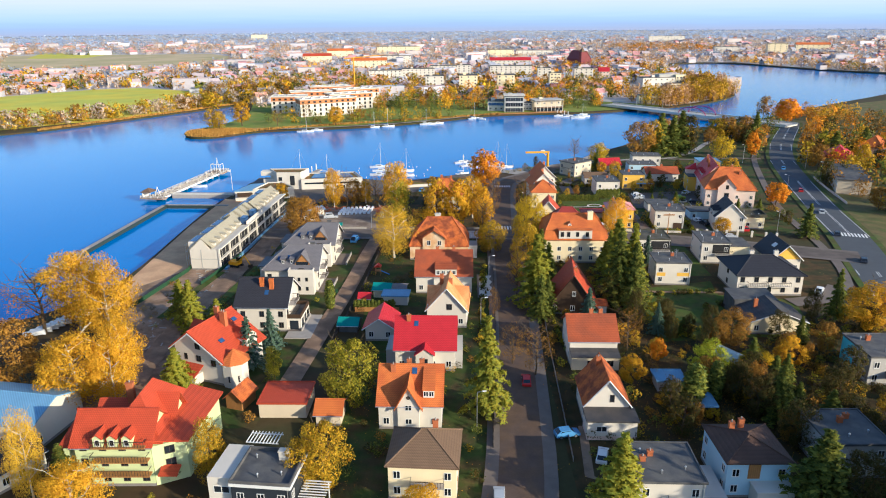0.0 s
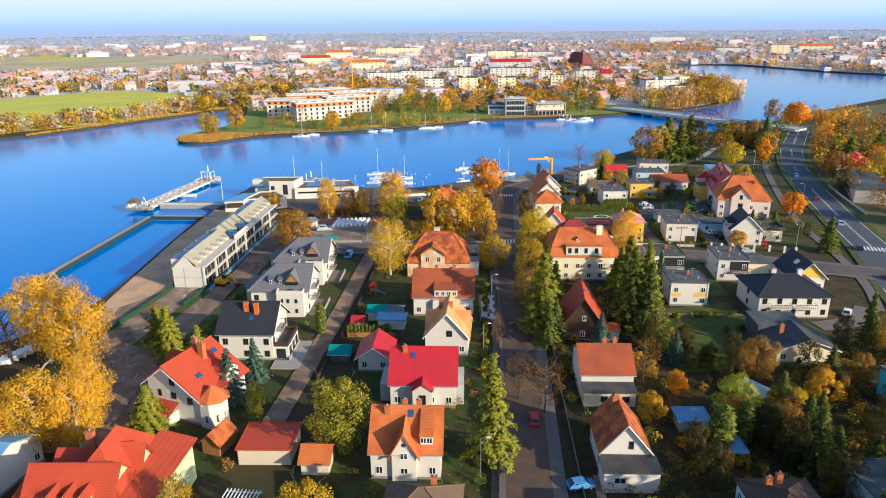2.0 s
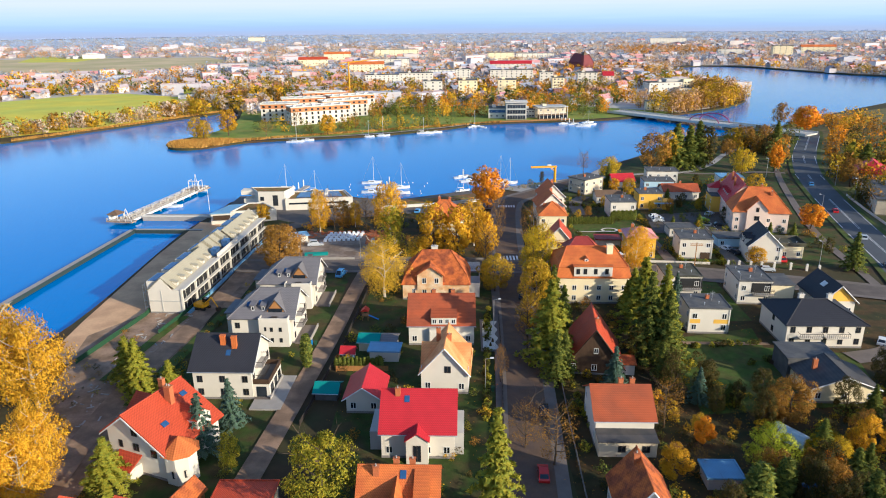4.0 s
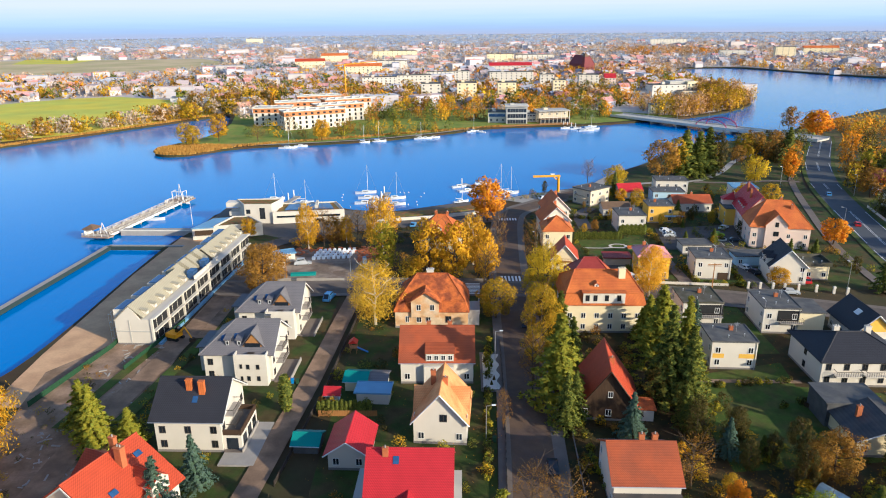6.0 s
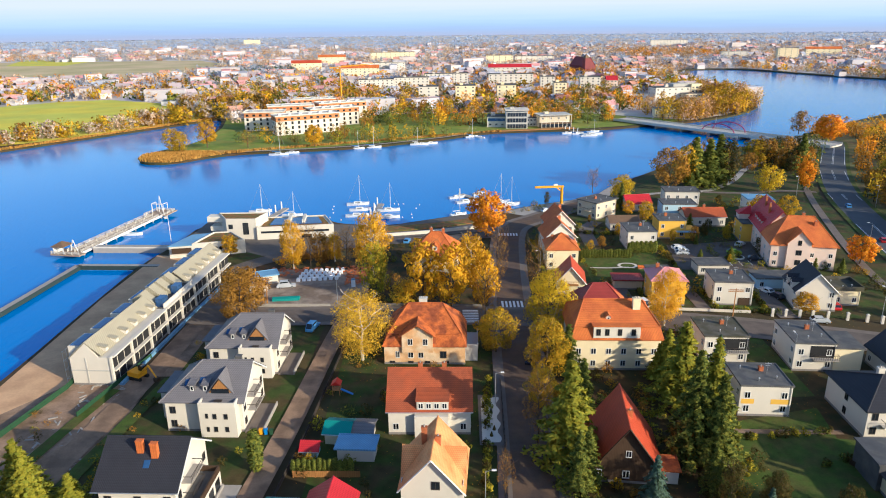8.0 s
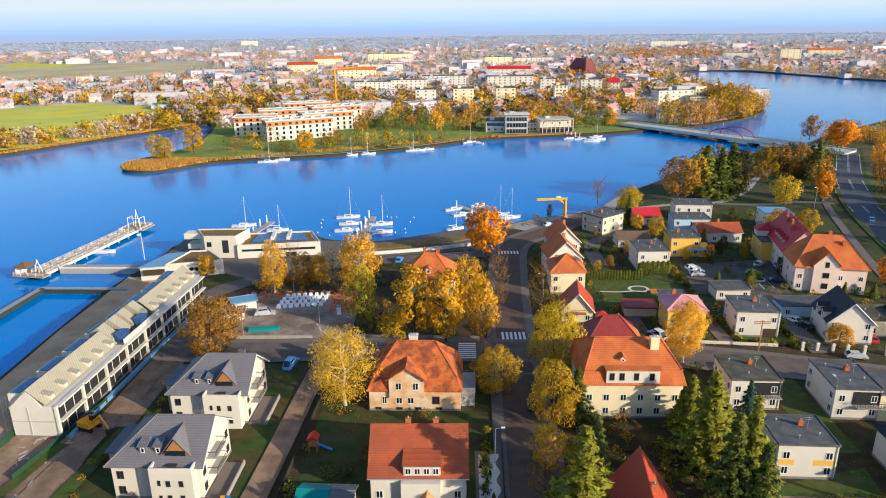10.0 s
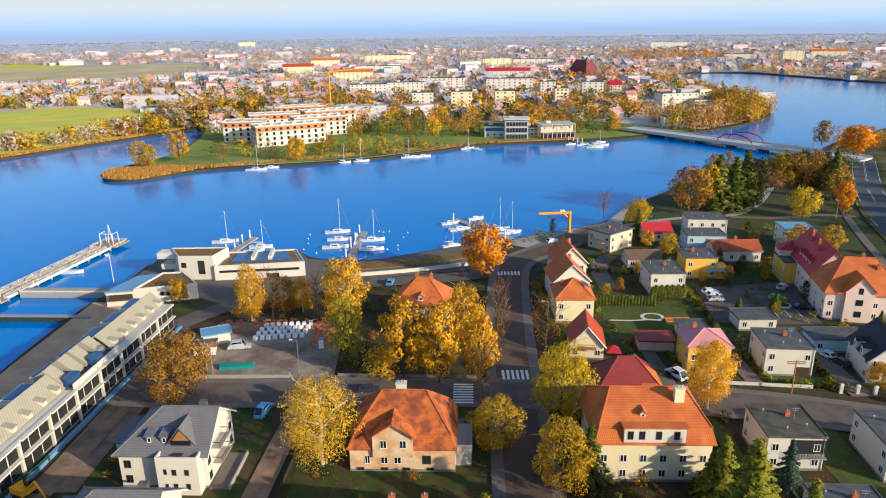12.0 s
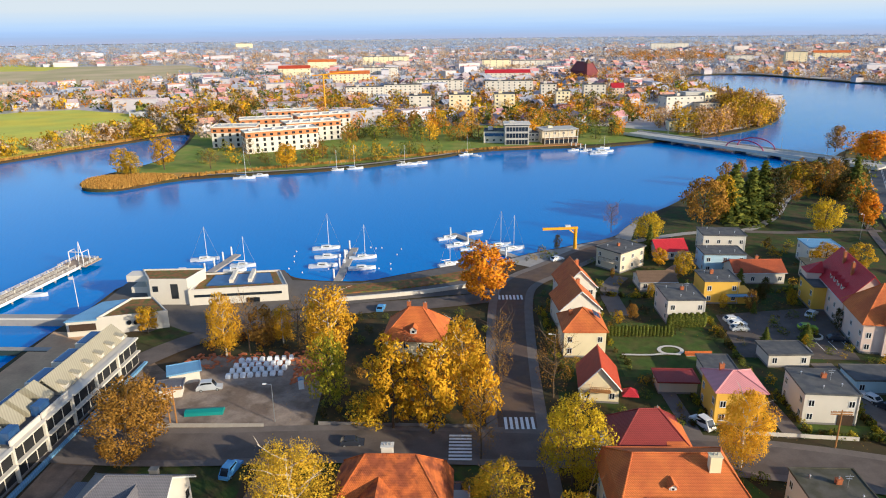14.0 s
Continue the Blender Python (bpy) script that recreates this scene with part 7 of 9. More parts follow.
thicket("distant_trees", "trees along the shore of the second lake", ["leaf_rust", "town_leaf_b", "leaf_olive", "town_leaf_a"], (300, 680, 640, 1190), 170, 8, 14, 0.9, 41, 110, 0.06, where=lambda x, y: on_road(x, y, FARSHORE, 16))
thicket("distant_trees", "orange-brown wood beyond the second lake", ["leaf_rust", "town_leaf_a", "leaf_orange", "town_leaf_b"], (440, 660, 1480, 1760), 330, 10, 17, 0.9, 43, 70, 0.09)
thicket("distant_trees", "wood beyond the fields in haze-blue leaves", ["town_leaf_c", "needle_blue"], (-300, -190, 1080, 1240), 120, 9, 14, 0.9, 44, 70, 0.09)
thicket("distant_trees", "orange trees round the brick church", ["leaf_orange", "leaf_gold", "leaf_rust"], (170, 330, 960, 1120), 70, 8, 15, 0.85, 45, 90, 0.08, where=lambda x, y: (x - 233) ** 2 + (y - 1063) ** 2 > 900)
HEDGES = [[(52, 258), (51, 272)], [(76, 252), (79, 282)], [(68.5, 236), (70, 252)], [(88.5, 229), (90.5, 246)], [(76.4, 233), (77.6, 246)], [(78, 231.5), (90, 229)], [(37, 258), (39, 292)], [(56, 300), (66, 298), (80, 296)], [(94, 300), (112, 298)], [(60, 234), (60.6, 246)], [(40, 238.5), (58, 236)], [(28, 146), (28.5, 175)], [(10, 150), (15, 200)], [(64, 168), (84, 172)], [(50, 176), (74, 178)]]
thicket("hedge", "clipped dark green garden hedges", ["needle", "leaf_dark", "leaf_green"], (5, 115, 140, 305), 420, 1.2, 1.7, 0.9, 33, 110, 0.13, "hedge", clear=False, where=lambda x, y: any(on_road(x, y, h, 0.45) for h in HEDGES))
thicket("distant_trees", "dark and rust-brown trees beside the main road", ["leaf_rust", "leaf_dark", "leaf_olive", "needle", "leaf_orange"], (166, 250, 240, 440), 90, 8, 14, 0.75, 51, 190, 0.055)
for x, y, h in ((187, 400, 11), (203, 431, 12), (200, 443, 10), (194, 413, 10), (180, 392, 9)):
    tree("dark", x, y, h, h * 0.75)
# fallen leaves under the trees
_n = np.random.default_rng(8)
_k = 14000
_xy = np.stack([_n.uniform(-20, 112, _k), _n.uniform(92, 300, _k)], 1)
_t = [(o.matrix_basis.translation.x, o.matrix_basis.translation.y) for o in list(scene.objects) if o.parent is None and o.get("category") == "tree"]
_t = np.array([q for q in _t if -30 < q[0] < 120 and q[1] < 310])
_near = _t[_n.integers(0, len(_t), _k)] + _n.normal(size=(_k, 2)) * 4.5
_xy = np.where((_n.random(_k) < 0.65)[:, None], _near, _xy)
_xy = np.array([q for q in _xy if free(q[0], q[1], -2.0)])
_k = len(_xy)
_c = np.concatenate([_xy, np.full((_k, 1), 0.36)], 1)
_a = _n.uniform(0, 6.283, _k)
_s = _n.uniform(0.05, 0.13, _k)
_v = np.stack([_c + np.stack([np.cos(_a + q) * _s, np.sin(_a + q) * _s, _n.uniform(-0.03, 0.03, _k)], 1) for q in (0, 2.1, 4.2)], 1)
_me = bpy.data.meshes.new("fallen_leaves")
_me.from_pydata(_v.reshape(-1, 3).tolist(), [], np.arange(3 * _k).reshape(-1, 3).tolist())
for q in ("leaf_rust", "leaf_yellow", "leaf_orange"):
    _me.materials.append(M[q])
_me.polygons.foreach_set("material_index", _n.integers(0, 3, _k).tolist())
tagged(new("fallen_leaves", _me), "fallen yellow and brown leaves on lawns and kerbs", "leaves", kind="stuff")

# ---- lakeside ----
def rail_line(parent, a, b, z, posts, material="white", h=1.0):
    a, b = Vector(a), Vector(b)
    s = Shape()
    for k in (0.4, 0.68, 0.95):
        s.tube((*a, z + k * h), (*b, z + k * h), 0.06, 0.06, 4)
    part("rail", s, material, parent)
    d = (b - a).normalized()
    t = math.degrees(math.atan2(d.y, d.x))
    me = MESHES.setdefault(("post", material), Shape().box(-0.08, 0.08, -0.08, 0.08, 0, 1.05).mesh("post", material))
    for i in range(posts + 1):
        p = a.lerp(b, i / posts)
        part("post", me, (), parent, m=pose(p.x, p.y, z, 0, 0, t))


pier = thing("pier", "white-railed pier reaching into the lake", "pier", -111.5, 290.5, 0.0, -12.4)
part("deck", Shape().box(-2.6, 2.6, 0, 46, 0.0, 0.4).box(-3.8, 4.4, 46, 54, 0.0, 0.4), "pier_boards", pier)
part("fascia", Shape().box(-2.75, -2.6, 0, 46, -0.3, 0.5).box(2.6, 2.75, 0, 46, -0.3, 0.5), "white_paint", pier)
for u in (-2.5, 0.2, 2.5):
    rail_line(pier, (u, 0), (u, 44), 0.35, 8)
for a, b in (((-3.5, 44), (-3.5, 53)), ((4.1, 44), (4.1, 53)), ((-3.5, 53), (4.1, 53))):
    rail_line(pier, a, b, 0.35, 5)
for i in range(9):
    for u in (-1.8, 1.8):
        part("pile", Shape().tube((u, 2 + i * 5.6, -3), (u, 2 + i * 5.6, 1.2), 0.3, 0.3, 8), "concrete", pier)
g = part("gate", Shape().tube((-2.4, 48, 0.3), (-2.4, 48, 4.2), 0.15, 0.15).tube((2.4, 48, 0.3), (2.4, 48, 4.2), 0.15, 0.15).tube((-2.4, 48, 4.2), (2.4, 48, 4.2), 0.15, 0.15).tube((-0.9, 50, 0.3), (0, 50, 7.0), 0.14, 0.1).tube((0.9, 50, 0.3), (0, 50, 7.0), 0.14, 0.1).tube((-2.4, 51, 0.3), (-2.4, 51, 4.2), 0.12, 0.12).tube((2.4, 51, 0.3), (2.4, 51, 4.2), 0.12, 0.12).tube((-2.4, 48, 4.2), (-2.4, 51, 4.2), 0.1, 0.1).tube((2.4, 48, 4.2), (2.4, 51, 4.2), 0.1, 0.1), "white_paint", pier)
part("gate", Shape().tube((-1.8, 0.6, 0.3), (-0.4, 0.6, 4.4), 0.14, 0.1).tube((1.0, 0.6, 0.3), (-0.4, 0.6, 4.4), 0.14, 0.1), "white_paint", pier)
part("platform", Shape().box(-6.4, -2.8, -3.2, 3.0, 0.0, 0.4).box(-2.8, 4.2, -3.2, -0.05, 0.0, 0.4), "pier_boards", pier)
for a, b in (((-6.2, 2.8), (-6.2, -3.0)), ((-6.2, -3.0), (4.0, -3.0))):
    rail_line(pier, a, b, 0.35, 4)
shelter = thing("pavilion", "small white pavilion with brown hipped roof on the pier", "pavilion", -115.2, 290.6, 0.4, -12.4)
for u in (-1.7, 1.7):
    for v in (-1.9, 1.9):
        part("post", Shape().box(u - 0.12, u + 0.12, v - 0.12, v + 0.12, 0, 2.5), "white_paint", shelter)
part("back_wall", Shape().box(-1.75, -1.6, -1.75, 1.75, 0, 2.3), "white_paint", shelter)
part("roof", roof_shape("hip", 3.8, 4.2, 2.5, 1.1, 0.35), "dark_brown_tile", shelter)
mole = thing("mole", "pale concrete mole between pier and beach", "mole", -93.0, 294.6, 0, -4.5)
part("body", Shape().box(-14, 12, -1.8, 1.8, -3, 0.5), "concrete", mole)
part("kerb", Shape().box(-14, 12, -1.9, -1.5, 0.5, 0.9), "white", mole)
for a, b, lab in (((-113, 196), (-104.4, 278), "long narrow swimming jetty with dark edge"), ((-104.5, 278), (-79, 276), "short jetty closing the bathing basin")):
    a, b = Vector(a), Vector(b)
    d = b - a
    j = thing("jetty", lab, "jetty", a.x, a.y, 0, math.degrees(math.atan2(d.y, d.x)))
    part("deck", Shape().box(0, d.length, -1.0, 1.0, -0.3, 0.15), "concrete", j)
    part("edge", Shape().box(0, d.length, -1.15, -1.0, -1.0, 0.25), "basin_edge", j)
    for i in range(int(d.length / 5)):
        part("pile", Shape().tube((2 + i * 5, 0.6, -3), (2 + i * 5, 0.6, 0.1), 0.2, 0.2, 6), "dark_wood", j)
fp = thing("flagpole", "tall white flagpole with pale flag", "flagpole", -83.8, 300.8)
part("pole", Shape().tube((0, 0, 0), (0, 0, 9.4), 0.12, 0.06, 8), "white_paint", fp)
part("flag", Shape().add([(0, 0, 9.2), (-1.5, 0.3, 8.7), (-1.3, 0.2, 8.1), (0, 0, 8.2)], [(0, 1, 2, 3)]), "white_paint", fp)


def boat_hull(length, beam):
    """A pointed hull with deck."""
    s, n = Shape(), 9
    rings = []
    for i in range(n):
        u = i / (n - 1)
        half = beam / 2 * (1 - max(0, (u - 0.45) / 0.55) ** 2.2) * (0.82 + 0.18 * min(1, u / 0.3))
        x, top = -length / 2 + length * u, 0.75 + 0.35 * u ** 2
        rings.append([(x, -half, top), (x, -half * 0.75, 0.0), (x, 0, -0.25), (x, half * 0.75, 0.0), (x, half, top), (x, 0, top + 0.06)])
    v = sum(rings, [])
    f = [(6 * i + k, 6 * i + (k + 1) % 6, 6 * i + 6 + (k + 1) % 6, 6 * i + 6 + k) for i in range(n - 1) for k in range(6)]
    return s.add(v, f + [tuple(range(6))[::-1]])


def boat(x, y, rot, length, mast=0.0, label="", cabin=True, cover=None):
    ob = thing("sailing_boat" if mast else "motor_boat", label or ("white sailing yacht with bare mast moored" if mast else "white motor cruiser moored at the jetty"), "boat", x, y, -1.2, rot, "moored boats")
    part("hull", boat_hull(length, length * 0.3), "hull", ob)
    if cabin:
        c = part("cabin", Shape().add([(-length * 0.2, -length * 0.09, 0.8), (length * 0.2, -length * 0.08, 0.9), (length * 0.2, length * 0.08, 0.9), (-length * 0.2, length * 0.09, 0.8), (-length * 0.18, -length * 0.07, 1.45), (length * 0.1, -length * 0.06, 1.4), (length * 0.1, length * 0.06, 1.4), (-length * 0.18, length * 0.07, 1.45)], [(0, 1, 5, 4), (1, 2, 6, 5), (2, 3, 7, 6), (3, 0, 4, 7), (4, 5, 6, 7)]), cover or "hull", ob)
        part("cabin_window", Shape().box(-length * 0.14, length * 0.08, -length * 0.088, -length * 0.07, 1.0, 1.25), "glass", c)
    if mast:
        part("mast", Shape().tube((length * 0.08, 0, 0.8), (length * 0.08, 0, mast), 0.09, 0.06, 6), "white_paint", ob)
        part("boom", Shape().tube((length * 0.08, 0, 2.0), (-length * 0.35, 0, 2.1), 0.12, 0.1, 6), "plastic_blue" if length > 8 else "white_paint", ob)
        part("stay", Shape().tube((length * 0.48, 0, 1.0), (length * 0.08, 0, mast), 0.03, 0.03, 3).tube((-length * 0.48, 0, 0.8), (length * 0.08, 0, mast), 0.02, 0.02, 3), "metal", ob)
    return ob


for x, y, r, l, m_ in ((-62.5, 342, 10, 9, 11.5), (-48.5, 335, 0, 8, 10), (-66, 331, 5, 7, 0), (-50, 330.5, 10, 7, 0), (-24.1, 351, 8, 9.5, 12.5), (-22.6, 341.6, 5, 8.5, 0), (-23.0, 332.8, 5, 9, 0), (-11.0, 340, 8, 9, 11.5), (-10.6, 329.6, 5, 8.5, 0), (-16.8, 345, 90, 3.5, 0), (-16.6, 336, 90, 3.5, 0)):
    boat(x, y, r, l, m_)
for x, y, r, l, m_ in ((17.5, 359, 20, 7.5, 0), (20.6, 351, 20, 8.5, 0), (24.0, 346.5, 15, 6.0, 0), (27.6, 364.5, 20, 6.5, 0), (34.5, 349.0, 20, 9.5, 12.5), (38.4, 345.0, 20, 9.5, 12.0), (16.5, 331, 25, 7.0, 10)):
    boat(x, y, r, l, m_, cover="blue_sheet" if l == 6.0 else None)
for x, y, r, l, m_ in ((-80, 470, 5, 11, 14), (-73, 475, 5, 8, 0), (-36, 486, 8, 9, 11), (-27, 489, 8, 11, 13), (-0.1, 497, 10, 8, 11), (3.5, 497.5, 10, 8, 0), (9, 500, 10, 8, 0), (36, 523, 20, 9, 12), (41, 519, 160, 7, 0), (107.7, 528, 10, 8, 0), (113, 519, 5, 11, 0), (117, 526, 5, 14, 10), (120, 536, 10, 9, 0), (101, 531, 10, 7, 0)):
    boat(x, y, r, l, m_)
boat(-102.0, 313.6, 2, 7, 0, "small white open boat by the pier", cabin=False)


def jetty(x0, y0, x1, y1, wide, label="grey floating jetty with white piles"):
    d = Vector((x1 - x0, y1 - y0))
    ob = thing("floating_jetty", label, "jetty", x0, y0, -1.2, math.degrees(math.atan2(d.y, d.x)))
    part("deck", Shape().box(0, d.length, -wide / 2, wide / 2, 0.1, 0.6), "concrete", ob)
    for i in range(4):
        part("pile", Shape().tube((3 + i * (d.length - 4) / 3, wide / 2 + 0.3, -1), (3 + i * (d.length - 4) / 3, wide / 2 + 0.3, 3.4), 0.28, 0.28, 8), "white_paint", ob)


jetty(-58, 326, -53, 346, 2.4)
jetty(-17, 318, -14.5, 350, 2.4)
jetty(38.5, 336, 19.5, 364, 2.6)
jetty(112, 533, 103, 545, 2.5)
buoys = Shape()
_r = random.Random(5)
for i in range(26):
    bx, by = _r.uniform(-34, 2), _r.uniform(326, 352)
    buoys.tube((bx, by, -1.25), (bx, by, -0.8), 0.22, 0.16, 6)
tagged(part("buoys", buoys, "white_paint"), "small white mooring buoys on the water", "buoys", kind="stuff")
cr = thing("harbour_crane", "yellow slewing boat crane on the quay", "crane", 58.6, 340.4, 0, 0)
cr.matrix_basis = pose(58.6, 340.4, 0) @ Matrix.Diagonal((0.82, 0.82, 0.84, 1))
part("column", Shape().tube((0, 0, 0), (0, 0, 8.6), 0.75, 0.65, 10), "crane_paint", cr)
part("base", Shape().tube((0, 0, 0), (0, 0, 0.5), 1.6, 1.6, 12), "concrete", cr)
part("jib", Shape().box(-13.4, 0.8, -0.4, 0.4, 8.4, 9.3), "crane_paint", cr, m=pose(0, 0, 0, 0, 0, 3))
part("brace", Shape().tube((0, 0, 6.2), (-2.6, 0, 8.3), 0.3, 0.3, 6), "crane_paint", cr)
part("winch", Shape().box(-4.2, -2.2, -0.6, 0.6, 9.4, 10.0), "white_paint", cr)
# quay edge, parapet walls
qw = thing("quay_wall", "long low white parapet wall by the lake", "wall", 0, 0)
part("wall", Shape().prism(ribbon([(-17, 300.6), (-9, 301.5), (8, 304.5), (22, 309)], 0.5), 0, 1.2), "white", qw)
bank = thing("planted_bank", "rust-coloured planted bank above the quay", "planting", 0, 0)
part("bed", Shape().prism(ribbon([(-15, 308.5), (0, 311), (14, 315), (28, 322)], 6.0), 0, 0.5), "sedum", bank)
# bridge
bd = Vector((225.0, 461.0)) - Vector((154.0, 564.0))
br = thing("road_bridge", "long low concrete road bridge with purple arches", "bridge", 154.0, 564.0, 0, math.degrees(math.atan2(bd.y, bd.x)))
L_ = bd.length
part("deck", Shape().box(-16, L_ + 14, 0, 15, 0.7, 1.6), "white", br)
part("roadway", Shape().box(-16, L_ + 14, 2.2, 12.6, 1.6, 1.66), "grey_wall", br)
part("footway", Shape().box(-16, L_ + 14, 0.3, 2.1, 1.6, 1.72), "white", br)
for yy in (0.1, 14.9):
    part("parapet", Shape().box(-16, L_ + 14, yy - 0.1, yy + 0.1, 1.6, 2.5), "white", br)
for i in range(7):
    part("bridge_pier", Shape().box(i * L_ / 6 - 0.6, i * L_ / 6 + 0.6, 1, 14, -4, 0.7), "concrete", br)
for yy in (1.2, 13.6):
    n, ring = 14, 8
    v = []
    for k in range(n + 1):
        a = math.pi * k / n
        for j in range(ring):
            q = 6.28318 * j / ring
            v.append((68.5 - (11.5 + 0.34 * math.cos(q)) * math.cos(a), yy + 0.34 * math.sin(q), 1.5 + (5.6 + 0.34 * math.cos(q)) * math.sin(a)))
    part("arch", Shape().add(v, [(k * ring + j, k * ring + (j + 1) % ring, (k + 1) * ring + (j + 1) % ring, (k + 1) * ring + j) for k in range(n) for j in range(ring)]), "arch_paint", br)
for u in range(5):
    part("lamp_post", Shape().tube((8 + u * 25, 14.6, 1.6), (8 + u * 25, 14.6, 9), 0.1, 0.07, 5), "metal", br)


# ---- far buildings ----
def block(label, x, y, rot, w, d, h, wall, roof, rows, name="apartment_block", gable=False):
    ob = thing(name, label, "apartment block", x, y, 0, rot)
    part("wall", Shape().box(-w / 2, w / 2, -d / 2, d / 2, 0, h), wall, ob)
    if roof.endswith("tile") or roof == "crimson":
        part("roof", roof_shape("gx", w, d, h, d * 0.28, 0.4), roof, ob)
    else:
        part("roof", roof_shape("flat", w, d, h, 0.4, 0.1), roof, ob)
        part("stairhead", Shape().box(-w * 0.2 - 1.5, -w * 0.2 + 1.5, -1.5, 1.5, h + 0.2, h + 2.2), wall, ob)
    step = h / rows
    cols = max(3, int(w / (8.5 if y > 1100 else 4.8 if w < 40 else 5.6)))
    facade(ob, "S", w, d, rows, cols, step * 0.55, step, 1.6, 1.4, False, 2.2)
    facade(ob, "E" if x < 0 else "W", w, d, rows, 2, step * 0.55, step, 1.4, 1.4, False, 3.0)
    return ob


block("white apartment slab with rows of windows", 108, 878, -4, 50.9, 12, 14.7, "white", "felt", 5)
block("white apartment block among trees", 50, 876, -2, 16.3, 14, 16.4, "white", "felt", 6)
block("cream tower block among trees", 45, 720, -2, 18.2, 16, 15.9, "cream", "felt", 5)
block("cream tower block by the park", 83, 719, -4, 17.2, 16, 15.9, "cream", "felt", 5)
block("white apartment block near the church", 135, 795, -6, 14.6, 14, 17.4, "white", "felt", 6)
block("cream apartment block near the park", 133, 719, -6, 11.5, 14, 17.4, "cream", "felt", 6)
block("white tower block near the shops", 177, 785, -8, 20.3, 16, 17.2, "white", "felt", 6)
block("pink apartment block with dark roof", 205, 805, -8, 11.6, 14, 12.4, "pink_wall", "crimson", 4)
block("white tower block at the park's edge", 11, 721, -1, 18.2, 16, 15.5, "white", "felt", 5)
block("long white apartment slab", -46, 866, 2, 39.1, 12, 11.6, "white", "felt", 4)
block("long white apartment slab", -6, 872, 0, 39.5, 12, 12.8, "white", "felt", 4)
block("town building with red roof", -178, 1214, 5, 47.3, 14, 13.3, "cream", "red_tile", 3)
block("yellow apartment slab with orange roof", -79, 1056, 2, 51.8, 13, 13.6, "cream", "orange_tile", 4)
block("long cream apartment slab", -51, 1557, 1, 93.0, 13, 15.3, "cream", "felt", 5)
block("town house row with red roofs", 132, 1073, -4, 60.8, 14, 11.0, "white", "crimson", 3)
block("cream apartment slab in the town", 151, 1369, -3, 49.7, 13, 14.4, "cream", "felt", 5)
block("white apartment slab in the town", 216, 1370, -5, 69.8, 13, 12.5, "white", "felt", 5)
block("white apartment slab in the town", -45, 1198, 1, 51.1, 13, 13.2, "white", "felt", 4)
block("cream tower block far off", 676, 1343, -15, 34.6, 16, 21.8, "cream", "felt", 6)
block("white apartment slab far off", 758, 2192, -10, 107.8, 14, 17.5, "white", "felt", 5)
block("pale hall with flat roof far off", -664, 2948, 7, 61.7, 30, 19.0, "cream", "felt", 2)
block("orange apartment slab across the second lake", 815, 1468, -16, 65.5, 14, 14.7, "cream", "orange_tile", 4)
block("white apartment slab by the far lake shore", 619, 1436, -13, 47.7, 14, 13.3, "white", "felt", 4)
block("town building with orange roof", -161, 1412, 4, 50.9, 14, 13.7, "cream", "orange_tile", 3)
block("white house block behind the hotel", 28, 947, -1, 36.2, 13, 11.5, "white", "felt", 4)

def hotel(x, y, rot, w, d, label):
    ob = thing("hotel_wing", label, "hotel", x, y, 0, rot, "hotel wings")
    part("wall", Shape().box(-w / 2, w / 2, -d / 2, d / 2, 0, 9.4), "white", ob)
    part("top_floor", Shape().box(-w / 2, w / 2, -d / 2, d / 2, 9.4, 12.6), "terracotta", ob, "orange-brown clad top floor")
    part("roof", roof_shape("flat", w, d, 12.6, 0.5, 0.5), "white", ob)
    for i in range(int(w / 7)):
        part("roof_unit", Shape().box(-w / 2 + 3 + i * 7, -w / 2 + 5 + i * 7, -1.5, 1.5, 12.8, 13.8), "metal", ob)
    facade(ob, "S", w, d, 3, max(4, int(w / 4.4)), 1.9, 3.1, 1.5, 1.9, True, 2.2)
    facade(ob, "S", w, d, 1, max(4, int(w / 4.4)), 10.9, 3.1, 1.9, 1.4, True, 2.2)
    facade(ob, "W", w, d, 4, 3, 1.9, 3.0, 1.5, 1.7, True, 2.2)
    facade(ob, "E", w, d, 4, 3, 1.9, 3.0, 1.5, 1.7, True, 2.2)


hotel(-107, 566, 4, 27, 15, "white hotel wing with orange top floor")
hotel(-76, 549, 24, 44, 14, "long white hotel wing facing the lake")
hotel(-62, 584, 24, 36, 14, "second white hotel wing with orange top floor")
hotel(-60, 622, 24, 38, 14, "rear hotel wing with flat white roof")
hotel(-96, 604, 14, 34, 14, "middle hotel wing with balconies")
hotel(-86, 650, 14, 36, 14, "back hotel wing by the road")
b = block("white lakeside office with flat roof", 57, 563, -8, 13, 12, 7.5, "white", "felt", 2, "office")
part("glazed_band", Shape().box(-6.0, 6.0, -6.06, -5.98, 4.4, 6.4), "glass_blue", b, "ribbon of bluish glass")
b = block("brown glazed lakeside office building", 70, 556, -4, 15, 14, 12.0, "grey_wall", "felt", 3, "office")
for z0, z1 in ((0.4, 3.2), (4.4, 7.2), (8.4, 11.0)):
    part("glazed_band", Shape().box(-6.8, 6.8, -7.08, -6.98, z0, z1), "glass", b)
    for k in range(8):
        part("mullion", Shape().box(-6.8 + k * 1.92, -6.6 + k * 1.92, -7.2, -7.06, z0, z1), "concrete", b)
part("roof_slab", Shape().box(-8.2, 8.4, -8.6, 7.4, 12.6, 13.0), "white", b)
b = block("low linking hall with dark glazed front", 81, 563, 2, 9, 9, 6.0, "grey_wall", "felt", 2, "office")
b = block("long lakeside restaurant with terrace", 96, 560, 8, 22, 12, 8.0, "beige", "felt", 2, "restaurant")
